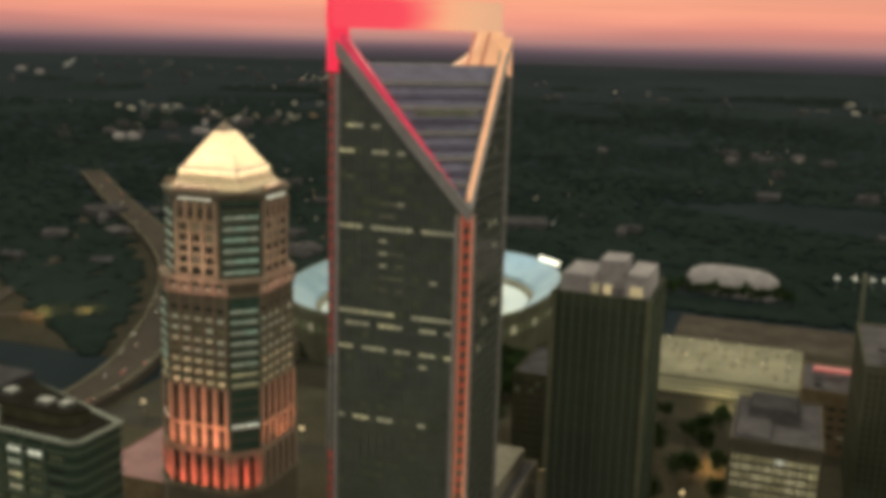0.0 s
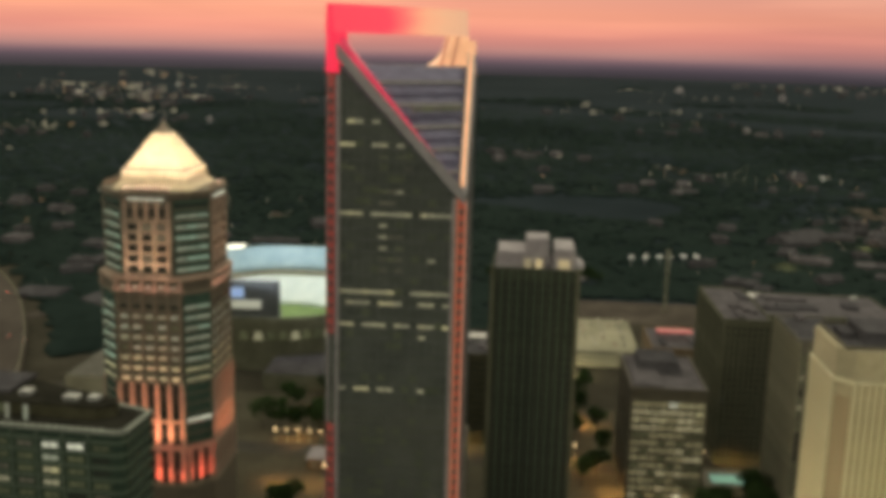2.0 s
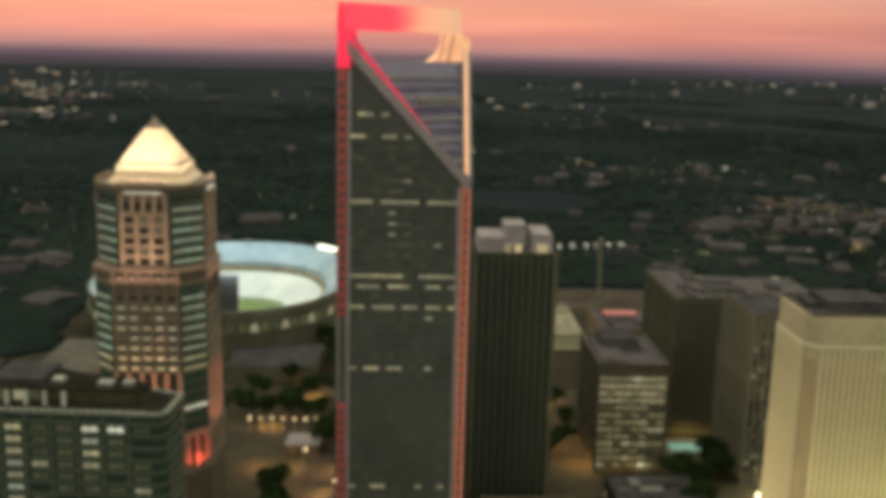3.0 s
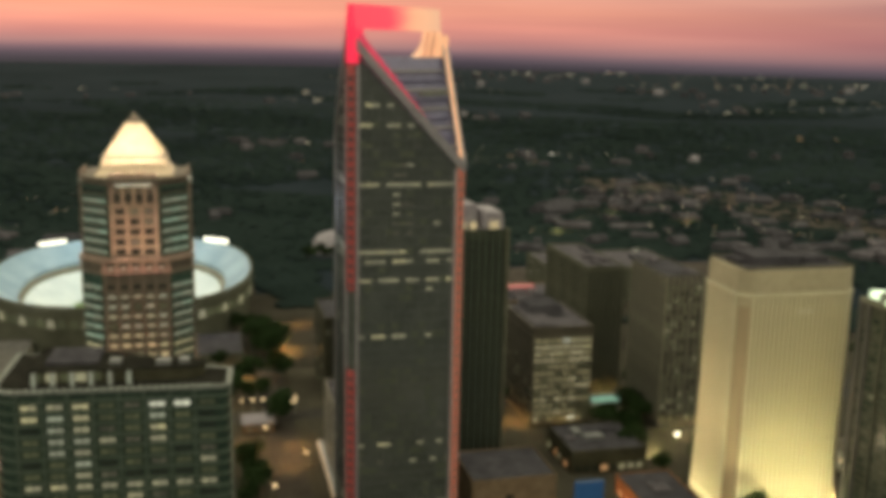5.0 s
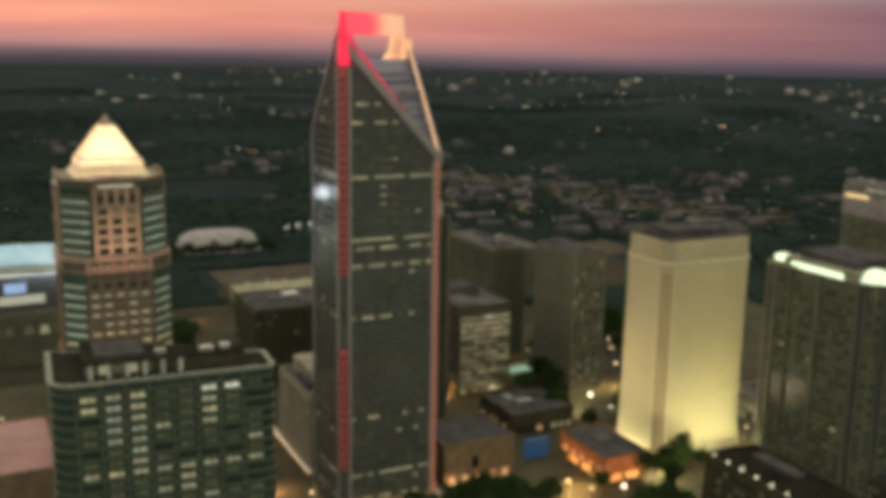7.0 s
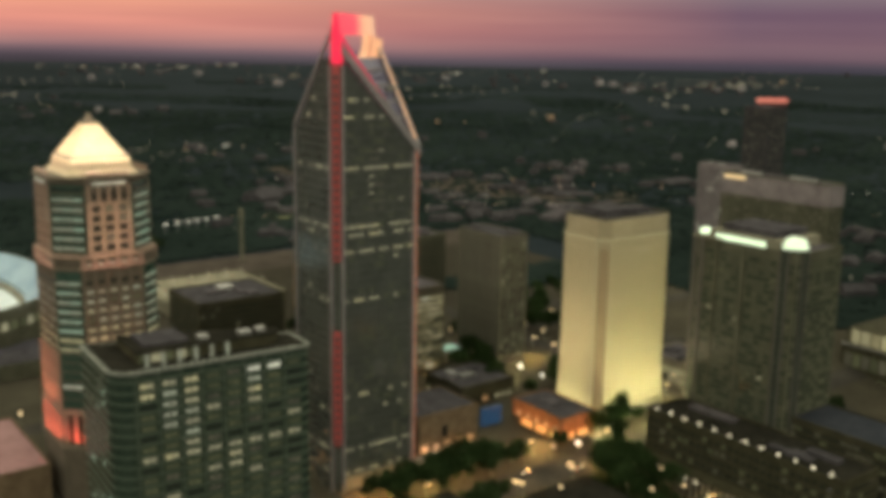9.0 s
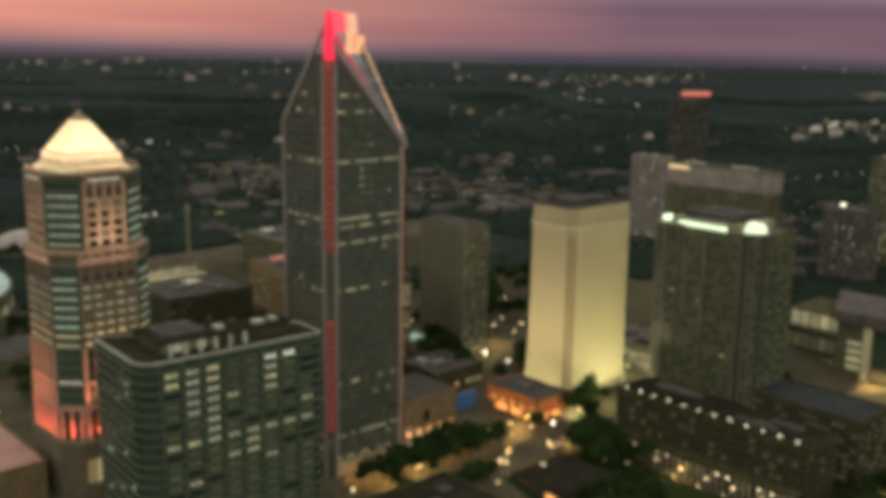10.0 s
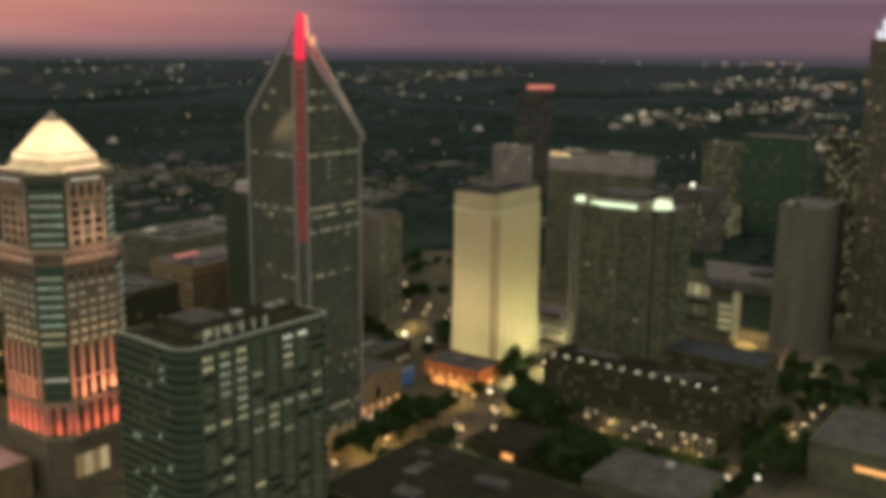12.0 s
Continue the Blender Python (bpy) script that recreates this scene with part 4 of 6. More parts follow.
for i in range(5):
    Shape().box(-14.2 + 7.2 * i, -13.8 + 7.2 * i, -1.2, -0.8, 0, 3.6).part("post", STEEL, canopy_s)

# ---- the stone tower with the gilded pyramid ----
PX, PY = -115.0, 62.9
pyr = thing("pyramid_tower", "granite office tower with a floodlit gilded pyramid roof", "skyscraper", (PX, PY, 0))


def octagon(h, c):
    return [(-h + c, -h), (h - c, -h), (h, -h + c), (h, h - c), (h - c, h), (-h + c, h), (-h, h - c), (-h, -h + c)]


TIERS = [(0, 30.5, 25.9, 9.4), (30.5, 48, 25.0, 9.8), (48, 126, 24.6, 9.8), (126, 160, 23.8, 12.6), (160, 163.6, 23.4, 12.4)]
for z0, z1, h, c in TIERS:
    Shape().prism(octagon(h, c), z0, z1).part("storey_block", STONE_BROWN if z0 != 30.5 else STONE_PINK, pyr)
for z0, z1, h, c, m in ((47.2, 49.2, 25.8, 10.1, STONE_PINK), (29.4, 31.0, 26.6, 9.8, STONE_MID), (119.0, 120.2, 25.3, 10.0, STONE_MID), (124.8, 126.6, 25.9, 10.6, STONE_PINK), (150.4, 151.4, 24.3, 12.8, STONE_MID), (160.2, 161.4, 24.3, 12.6, STONE_BROWN), (162.4, 163.8, 24.8, 12.0, STONE_MID)):
    Shape().prism(octagon(h, c), z0, z1).part("cornice", m, pyr)
rng = random.Random(8)
PYR_STOREY = 4.7
# stone piers and windows on the flat sides; glazed bays on the cut corners
spots = []


def side_pose(turn):
    return pose(0, 0, 0, 0, 0, turn)


def flat_side(turn, h, half, z0, z1, bays, pick, pier=1.1, out=0.55, stone=STONE_PINK, pane=(0.55, 1.7)):
    step = 2 * half / bays
    me = Shape().box(-pier / 2, pier / 2, -0.1, out, 0, z1 - z0).mesh("pier", stone)
    for i in range(bays + 1):
        mesh_part("pier", me, pyr, "", side_pose(turn) @ pose(-half + step * i, h, z0))
    n = int((z1 - z0) / PYR_STOREY)
    for k in range(n):
        for i in range(bays):
            m = pick(k, i, n)
            spots.append((side_pose(turn) @ pose(-half + (i + 0.5) * step, h + 0.12, z0 + 1.2 + k * PYR_STOREY), step * pane[0], pane[1], m))


def cut_corner(turn, h, c, z0, z1, pick, panes=3):
    reach = (2 * h - c) / math.sqrt(2)
    wide = c * math.sqrt(2)
    n = int((z1 - z0) / PYR_STOREY)
    bay = Shape().box(-wide / 2 + 0.4, wide / 2 - 0.4, -0.2, 0.5, 0, z1 - z0).part("corner_glazing", GLASS_GREEN, pyr, "", side_pose(turn) @ pose(0, reach, z0))
    for k in range(n):
        Shape().box(-wide / 2 + 0.3, wide / 2 - 0.3, 0.4, 0.75, 0, 0.7).part("sill_band", STONE_BROWN, bay, "", pose(0, 0, k * PYR_STOREY + 0.2))
        for i in range(panes):
            m = pick(k, i, n)
            if m is not None:
                spots.append((side_pose(turn) @ pose((i + 0.5 - panes / 2) * wide * 0.88 / panes, reach + 0.62, z0 + 1.7 + k * PYR_STOREY), wide * 0.88 / panes - 0.35, 1.3, m))


def middle(k, i, n):
    if k == 0 or k == 1 or (k == 2 and rng.random() < 0.6):
        return rng.choice([LIT_WARM, LIT_YELLOW, LIT_YELLOW])
    if k == n - 1:
        return GLASS_DARK
    return rng.choice([LIT_PALE, LIT_PALE, LIT_PALE, LIT_SOFT, LIT_SOFT, LIT_HAZE])


for turn in (180, 90, -90, 0):
    at_side = side_pose(turn)
    for i in range(6):
        d = -14.2 + 28.4 * i / 5
        Shape().box(-1.15, 1.15, -0.1, 1.3, 0, 16.4).part("column", STONE_PINK, pyr, "", at_side @ pose(d, 25.0, 31.0))
        Shape().box(-1.0, 1.0, -0.1, 1.2, 0, 29.0).part("pilaster", STONE_PINK, pyr, "", at_side @ pose(d * 1.0, 24.6, 49.2))
        Shape().prism([(-1.5, 0), (1.5, 0), (1.5, 1.0), (-1.5, 1.0)], 0, 5.2, [(-0.3, 0), (0.3, 0), (0.3, 1.0), (-0.3, 1.0)]).part("gable", STONE_PINK, pyr, "", at_side @ pose(d, 24.7, 120.2))
    for i in range(5):
        d = -14.2 + 28.4 * (i + 0.5) / 5
        Shape().box(-1.75, 1.75, -0.1, 0.2, 0, 15.2).part("tall_window", GLASS_DARK, pyr, "", at_side @ pose(d, 25.0, 31.4))
        Shape().box(-1.8, 1.8, -0.1, 0.2, 0, 27.6).part("tall_window", GLASS_DARK, pyr, "", at_side @ pose(d, 24.6, 49.6))
        Shape().box(-0.7, 0.7, 0, 0.7, 0, 1.3).part("accent_light", LIT_SOFT, pyr, "", at_side @ pose(d, 24.7, 121.2))
    flat_side(turn, 24.6, 14.2, 78.2, 118.6, 5, middle, 0.9, 0.7, STONE_MID, (0.58, 1.5))
    Shape().box(-14.7, 14.7, -0.1, 1.35, 0, 1.0).part("ledge", STONE_PINK, pyr, "", at_side @ pose(0, 24.6, 60.0))
    flat_side(turn, 23.8, 9.6, 127.0, 151.0, 3, lambda k, i, n: rng.choice([GLASS_DARK, GLASS_DARK, GLASS_DARK, LIT_DIM]), 2.0, 1.0, STONE_PINK, (0.66, 2.2))
    flat_side(turn, 23.8, 9.6, 151.6, 159.6, 4, lambda k, i, n: GLASS_DARK, 1.5, 1.2, STONE_PINK, (0.7, 3.4))
    for k in range(6):
        Shape().box(-10.2, 10.2, -0.05, 0.75, 0, 1.15).part("ledge", STONE_PINK, pyr, "", at_side @ pose(0, 23.8, 126.7 + k * PYR_STOREY))
    Shape().box(-8, 8, 0, 0.4, 0, 0.9).part("light_panel", LIT_WHITE, pyr, "bright strip light under the eaves", at_side @ pose(0, 24.6, 160.0))
for turn in (135, -135, 45, -45):
    cut_corner(turn, 23.8, 12.6, 127, 160, lambda k, i, n: (LIT_GREEN if rng.random() < 0.75 else LIT_PALE) if k < n - 1 else GLASS_DARK)
    cut_corner(turn, 24.6, 9.8, 49.4, 119, lambda k, i, n: (LIT_YELLOW if k / n < 0.56 else LIT_GREEN if rng.random() < 0.6 else LIT_PALE) if 0.42 < k / n < 0.93 else (LIT_WHITE if k == 2 else None), 2)
    for s in (-1, 0, 1):
        Shape().box(-1.0, 1.0, -0.2, 1.1, 0, 16.2).part("column", STONE_PINK, pyr, "", side_pose(turn) @ pose(4.9 * s, (50.0 - 9.8) / math.sqrt(2), 31.0))
    for s in (-1, 1):
        Shape().box(-1.7, 1.7, -0.1, 0.2, 0, 15.2).part("tall_window", GLASS_DARK, pyr, "", side_pose(turn) @ pose(2.45 * s, (50.0 - 9.8) / math.sqrt(2), 31.4))
spots.sort(key=lambda s: (s[3] is GLASS_DARK, s[0].translation.y))
hang_windows(pyr, spots, 300)
# the roof: skirt, drum and pyramid, with seams
sq = lambda h: [(-h, -h), (h, -h), (h, h), (-h, h)]
Shape().prism(sq(17.4), 163.8, 166.4, sq(15.3)).part("roof_skirt", GOLD, pyr)
Shape().prism(sq(15.0), 166.4, 171.6, sq(14.0)).part("roof_drum", GOLD, pyr)
Shape().prism(sq(14.5), 171.6, 172.3, sq(14.3)).part("roof_moulding", STONE_MID, pyr)
Shape().prism(sq(13.0), 172.3, 187.0, sq(3.6)).part("pyramid_roof", GOLD, pyr, "floodlit gilded pyramid with fine seams")
Shape().prism(sq(3.7), 187.0, 190.4, sq(1.0)).prism(sq(1.0), 190.4, 192.6, sq(0.12)).part("finial", STONE_BROWN, pyr)
for turn in (180, 90, -90, 0):
    for i in range(-4, 5):
        d = i * 2.8
        top = min(0.72, 1 - abs(d) / 13.0)
        s = Shape()
        a, b = Vector((d, 13.04, 172.3)), Vector((d, 13.04 - 13.0 * top, 172.3 + 20.3 * top))
        s.v += [(d - 0.14, a.y, a.z), (d + 0.14, a.y, a.z), (d + 0.14, b.y + 0.02, b.z), (d - 0.14, b.y + 0.02, b.z)]
        s.v += [(x, y + 0.22, z + 0.22) for x, y, z in s.v]
        s.f += [(0, 1, 2, 3), (7, 6, 5, 4), (0, 4, 5, 1), (1, 5, 6, 2), (2, 6, 7, 3), (3, 7, 4, 0)]
        s.part("seam", GOLD, pyr, "", side_pose(turn))
    Shape().box(-10.5, 10.5, 0, 0.6, 0, 2.2).part("parapet", STONE_PINK, pyr, "", side_pose(turn) @ pose(0, 23.6, 163.8))
# lit entrance hall in the podium
for i in range(4):
    Shape().box(-2.3, 2.3, -0.2, 0.4, 0, 12).part("entrance_glazing", LIT_LOBBY if i % 2 else LIT_WARM, pyr, "glowing entrance hall window", side_pose(180) @ pose(-0.4 + 4.8 * i, 25.9, 9))

# pink roof terrace beside it, the pink light put into its colour
terrace = thing("terrace_building", "low building beside the tower, its flat roof coloured for pink light", "building", (PX - 52, PY + 26, 0))
Shape().box(-21, 21, -36, 40, 0, 19.5).part("wall", BRICK, terrace)
Shape().box(-20.4, 20.4, -35.4, 39.4, 19.5, 20.0).part("roof", PLASTER_PINK, terrace)
ring((-21, 21, -36, 40), 18.8, 20.9, 0.3).part("parapet", BRICK, terrace)

# ---- cream floodlit tower ----
cream = thing("cream_tower", "plain cream precast tower floodlit from its base", "skyscraper", (192, -2.5, 0))
CX, CY = 30.8, 19.5


def cream_outline(out):
    x, y, n = CX + out, CY + out, 5.4
    return [(-x + n, -y), (x - n, -y), (x, -y + n), (x, y - n), (x - n, y), (-x + n, y), (-x, y - n), (-x, -y + n)]


levels = [(0, 1.8), (8, 1.3), (22, 0.8), (48, 0.3), (80, 0.0), (113.0, 0.0)]
for (z0, o0), (z1, o1) in zip(levels, levels[1:]):
    Shape().prism(cream_outline(o0), z0, z1, cream_outline(o1)).part("wall_tier", CREAM, cream)
# brown precast whose tone also carries the soft shade of the corners
NOTCH = surface("corner_shade_precast", (0.23, 0.185, 0.12), (0.30, 0.245, 0.165), 0.1, 0.8, stretch=(1, 1, 0.1))
def corner_strip(sx, sy, out):
    a, b = (sx * (CX + out - 5.2), sy * (CY + out)), (sx * (CX + out), sy * (CY + out - 5.2))
    quad = [a, b, (b[0] - sx * 0.9, b[1] - sy * 0.9), (a[0] - sx * 0.9, a[1] - sy * 0.9)]
    return quad if sx * sy < 0 else quad[::-1]


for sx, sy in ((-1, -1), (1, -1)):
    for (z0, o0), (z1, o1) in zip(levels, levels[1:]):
        Shape().prism(corner_strip(sx, sy, o0 - 0.05), z0, z1, corner_strip(sx, sy, o1 - 0.05)).part("corner_strip", NOTCH, cream, "brown precast strip on the cut corner, its soft shade put into the colour")
# darker tan paints the shade above and below the ledge
Shape().prism(cream_outline(0.0), 113.0, 124.6).part("crown_wall", TAN, cream)
Shape().prism(cream_outline(0.12), 107.2, 112.3).part("frieze", TAN, cream, "darker band painting the shadow line under the ledge")
Shape().prism(cream_outline(0.75), 112.4, 113.4).part("ledge", CREAM, cream)
Shape().box(-CX + 3, CX - 3, -CY + 3, CY - 3, 124.6, 124.9).part("roof", ROOF_DARK, cream)
ring((-CX + 2.4, CX - 2.4, -CY + 2.4, CY - 2.4), 124.6, 126.0, 0.2).part("parapet", BRONZE, cream)
for x0, x1, y0, y1, h in ((-20, 4, -10, 11, 4.2), (8, 21, -8, 6, 3.0), (-26, -22, -4, 8, 2.2)):
    Shape().box(x0, x1, y0, y1, 124.9, 124.9 + h).box(x0 - 0.3, x1 + 0.3, y0 - 0.3, y1 + 0.3, 124.9 + h, 125.2 + h).part("roof_unit", ROOF_DARK, cream)
# slender upright fins, and tan strips painting the flutes' shade, that follow the flare
def flared(proud, top):
    outer = [(o + proud, z) for z, o in levels if 6 < z < top]
    return [(-0.4, 6.5), (1.4 + proud, 6.5)] + outer + [(proud, top), (-0.4, top)]


for side, half, n in (("S", CX - 5.8, 20), ("W", CY - 5.8, 11), ("E", CY - 5.8, 11)):
    turn = FACES[side][0]
    reach = CY if side == "S" else CX
    me = Shape().wedge(flared(0.85, 112), "x", -0.3, 0.3).mesh("fin", CREAM)
    for i in range(n + 1):
        mesh_part("fin", me, cream, "", pose(0, 0, 0, 0, 0, turn) @ pose(-half + 2 * half * i / n, reach, 0))
    slot = Shape().wedge(flared(0.07, 107), "x", -0.8, 0.8).mesh("joint_strip", TAN)
    for i in range(n):
        mesh_part("joint_strip", slot, cream, "", pose(0, 0, 0, 0, 0, turn) @ pose(-half + 2 * half * (i + 0.5) / n, reach, 0))
Shape().box(-4.4, 4.4, -0.2, 0.35, 0, 1.5).part("sign_panel", LIT_SOFT, cream, "faint pale sign panel", pose(0, 0, 0, 0, 0, 180) @ pose(-3, CY + 0.2, 103.5))

# ---- dark ribbed tower behind the tall one ----
ribbed = block("ribbed_tower", "dark ribbed office tower with pale roof boxes", "skyscraper", (34, 72, 66, 106), 130, storey=3.8, bay=1.9, pane=(1.1, 2.6), wall=RIBBED_DARK,
               lights=(), ribs=3.8, rib_out=0.7, rib_wall=GREEN_STEEL, bands=True, seed=21, sides="SWE", units=0, keep=150, band_out=0.15)
for x0, x1, y0, y1, h in ((-18, -4, -14, 12, 7), (-5, 7, -4, 14, 11.5), (8, 18.4, -15, 12, 9)):
    s = Shape().prism([(x0, y0), (x1, y0), (x1, y1), (x0, y1)], 130.2, 130.2 + h, [(x0 + 0.8, y0 + 0.8), (x1 - 0.8, y0 + 0.8), (x1 - 0.8, y1), (x0 + 0.8, y1)])
    s.part("roof_house", ROOF_PALE, ribbed, "pale lilac plant house")
for x, y in ((-19.1, -20.1), (19.1, -20.1), (19.1, 20.1)):
    Shape().box(x - 1.0, x + 1.0, y - 1.0, y + 1.0, 2, 131.5).part("corner_pier", CONCRETE_DARK, ribbed)
for k, x in enumerate((-3.5, 1.5, 12)):
    Shape().box(x - 1.6, x + 1.6 + 2 * (k == 2), -15.6, -15.2, 130.6, 134.6).part("roof_window", LIT_WARM, ribbed)

# ---- glowing glass block ----
row_rng = random.Random(15)


def office_row(side, k, i, n):
    """The street front glows, brightest on top; the flank is dark."""
    if side == "W":
        return LIT_HAZE if row_rng.random() < 0.12 else GLASS_DARK
    u = row_rng.random()
    if k >= 12:
        return LIT_WHITE if u < 0.4 else LIT_YELLOW if u < 0.8 else LIT_GLOW
    if k >= 9:
        return LIT_GLOW_BRIGHT if u < 0.55 else LIT_YELLOW if u < 0.75 else LIT_GLOW
    return LIT_GLOW if u < 0.55 else LIT_GLOW_BRIGHT if u < 0.72 else LIT_WHITE if u < 0.77 else LIT_HAZE


glassy = block("glass_office", "mid-rise glass office block glowing from inside", "office building", (105, 143, 113, 172), 61, storey=4.1, bay=4.5, pane=(4.2, 2.6), ribs=2.3, rib_out=0.32, wall=BRONZE,
               lights=((LIT_YELLOW, 0.5), (LIT_SOFT, 0.5)), seed=5, roof=ROOF, units=0, first=3.0, choose=office_row)
Shape().prism([(-18, -29), (-2, -29), (-2, 20), (-18, 20)], 61.2, 63.5, [(-17, -28), (-3, -28), (-3, 19), (-17, 19)]).part("plant_house", ROOF, glassy)
Shape().prism([(-14, -4), (10, -4), (10, 22), (-14, 22)], 61.2, 68.0, [(-12, -2), (8, -2), (8, 20), (-12, 20)]).part("plant_house", ROOF_DARK, glassy)

# ---- concrete towers beyond ----
tower_rng = random.Random(34)


def front_lit(side, k, i, n):
    """Dull yellow rooms on the street front, a dark flank."""
    u = tower_rng.random()
    if side == "S":
        return LIT_HAZE if u < 0.55 else LIT_SOFT if u < 0.68 else GLASS_DARK
    return None


block("concrete_tower", "slender ribbed concrete tower with dark flat roof", "office building", (181, 205, 97, 145), 94, storey=3.7, bay=2.5, pane=(1.5, 2.5), wall=GREY_PRECAST, lights=((LIT_DIM, 0.15), (LIT_YELLOW, 0.02)),
      ribs=4.0, rib_out=0.9, rib_wall=CONCRETE, seed=31, roof=ROOF_DARK, units=3, keep=200, choose=front_lit)
block("concrete_slab", "plain weathered concrete slab block", "office building", (160, 186, 170, 250), 84, storey=3.7, bay=2.7, pane=(1.5, 2.3), wall=CONCRETE_DARK, lights=(),
      ribs=3.2, rib_out=0.5, seed=32, roof=ROOF, units=5, keep=60)
block("flat_roofed_hall", "broad pale hall with a flat roof beyond the railway", "hall", (218, 342, 395, 470), 31, storey=5, bay=7, pane=(3.5, 2.2), wall=CONCRETE_DARK, lights=((LIT_DIM, 0.1),), seed=33, roof=ROOF, units=9, keep=30, ribs=9.0)

# ---- condominium tower with lit crown ----
condo = block("condominium_tower", "dark glass condominium tower with a lit green-white crown", "skyscraper", (197, 240, -129, -60), 119, storey=3.35, bay=3.6, pane=(3.3, 1.5), wall=CONCRETE_DARK, glass=GLASS_OFFICE,
              lights=((LIT_FAINT, 0.5), (LIT_HAZE, 0.06), (LIT_SOFT, 0.006)), seed=41, units=0, keep=260, band_out=0.45)
for y0, y1, m in ((-26, -23.5, CONCRETE_DARK), (-2, 1, CONCRETE_DARK), (17, 19, CONCRETE_DARK), (27, 29, GREY_PRECAST), (32, 34.6, GREY_PRECAST)):
    Shape().box(-22.8, -21.3, y0, y1, 3, 119).part("pier", m, condo)
Shape().box(-22.2, 0, 15, 35.1, 119, 121.0).part("terrace", CONCRETE, condo)
bay_pts = [(-21.5 + 9 - 10.2 * math.cos(a), -34.5 + 9 - 10.2 * math.sin(a)) for a in [math.pi * i / 24 * 0.5 for i in range(25)]] + [(-10, -22)]
corner_bay = Shape().prism(bay_pts, 3, 122).part("corner_bay", GLASS_OFFICE, condo, "rounded glazed corner bay")
for k in range(30):
    Shape().prism([(x - 0.2, y - 0.2) for x, y in bay_pts], 6 + k * 3.9, 6.4 + k * 3.9).part("bay_band", CONCRETE_DARK, corner_bay)
for i in range(0, 25, 6):
    x, y = bay_pts[i]
    Shape().box(x - 0.75, x + 0.55, y - 0.75, y + 0.55, 3, 121.5).part("bay_pier", GREY_PRECAST, corner_bay)
Shape().prism([(x - 0.3, y - 0.3) for x, y in bay_pts], 121.8, 127.2, [(x * 0.72 - 4.0, y * 0.72 - 8.0) for x, y in bay_pts]).part("crown_light", CROWN_LIGHT, condo, "glowing rounded crown")
Shape().box(-20.8, -19.6, -13, 20, 119.4, 122.8).part("crown_light", CROWN_LIGHT, condo, "glowing crown band")
Shape().box(-19, -13, 28, 33, 121, 124.0).part("crown_light", CROWN_LIGHT, condo, "glowing crown corner")
Shape().box(-19, 19, -22, 26, 119.2, 124.6).part("crown_house", CONCRETE, condo)
Shape().box(-15, 15, -16, 20, 124.6, 128.6).part("crown_house", ROOF_DARK, condo)

# ---- hotel slab behind it ----
hotel = block("hotel_slab", "lilac-grey slab hotel behind the condominium tower", "hotel", (398, 416, -20, 77), 129, storey=3.4, bay=3.6, pane=(1.7, 1.5), wall=CONCRETE_DARK, lights=((LIT_DIM, 0.2), (LIT_HAZE, 0.12)), seed=51, keep=60, roof=ROOF, units=3)
ring((-9, 9, -48.5, 48.5), 113, 128.9, 0.45).part("crown_band", LILAC, hotel, "pale lilac band under the roof")
Shape().box(-9.9, -9.4, 26, 46, 125.4, 128.4).part("lit_sign_band", LIT_GOLD, hotel, "golden lit band at the roof edge")
block("slim_tower", "slim lilac-grey tower with bright windows low down", "office building", (655, 676, 263, 308), 98, storey=3.6, bay=4, pane=(2, 1.6), wall=LILAC, lights=((LIT_DIM, 0.15), (LIT_WHITE, 0.05)), seed=52, keep=40)

# ---- bulb-lit low building ----
low = block("colonnade_building", "long dark low building with bulb lights and a lit colonnade", "building", (160, 192, -190, -64), 20.5, z0=-17.5, storey=5.2, bay=4.2, pane=(2.6, 2.2), wall=OLIVE, lights=((LIT_DIM, 0.10), (LIT_HAZE, 0.1)), seed=61, roof=ROOF_BLACK, units=4, first=16.0, keep=200, high=2.0)
bulb = bmesh.new()
bmesh.ops.create_icosphere(bulb, subdivisions=1, radius=0.75 * K)
bulb_me = bpy.data.meshes.new("bulb")
bulb.to_mesh(bulb_me)
bulb.free()
bulb_me.materials.append(LAMP_BULB)
for i in range(12):
    y = -56 + i * 10.2
    Shape().box(-0.08, 0.08, -0.08, 0.08, 0, 1.6).part("bulb_post", STEEL, low, "", pose(-16.2, y, 38.5))
    mesh_part("bulb", bulb_me, low, "bright round bulb", pose(-16.2, y, 40.5))
canopy = Shape().box(-25, -16, -62, 62, 12.6, 13.6).part("colonnade_roof", OLIVE, low)
for i in range(30):
    y = -60 + i * 4.13
    Shape().box(-24.4, -23.5, y - 0.45, y + 0.45, 0, 12.6).box(-24.7, -23.2, y - 0.7, y + 0.7, 0, 0.9).box(-24.7, -23.2, y - 0.7, y + 0.7, 11.9, 12.58).part("column", STONE_GREY, canopy)
for i in range(29):
    y = -58 + i * 4.13
    if i % 7 not in (3, 6):
        Shape().box(-16.4, -16.05, y - 1.3, y + 1.3, 0.6, 7.5).part("shopfront", LIT_HAZE if i % 4 == 0 else LIT_DIM, low)
    if i % 4 == 1:
        Shape().box(-26.6, -25.8, y - 0.4, y + 0.4, 0, 0.7).part("foot_light", LAMP_WARM, low)
for y in (-73.7, -80.5, -102, -109, -142.5, -149.3, -168.7, -176.5, -186):
    Shape().box(-25.4, -25.0, y + 126.9, y + 127.1, 10.2, 11.4).part("bracket", STEEL, low)
    mesh_part("bulb", bulb_me, low, "bright round bulb", pose(-25.9, y + 127, 11.2))
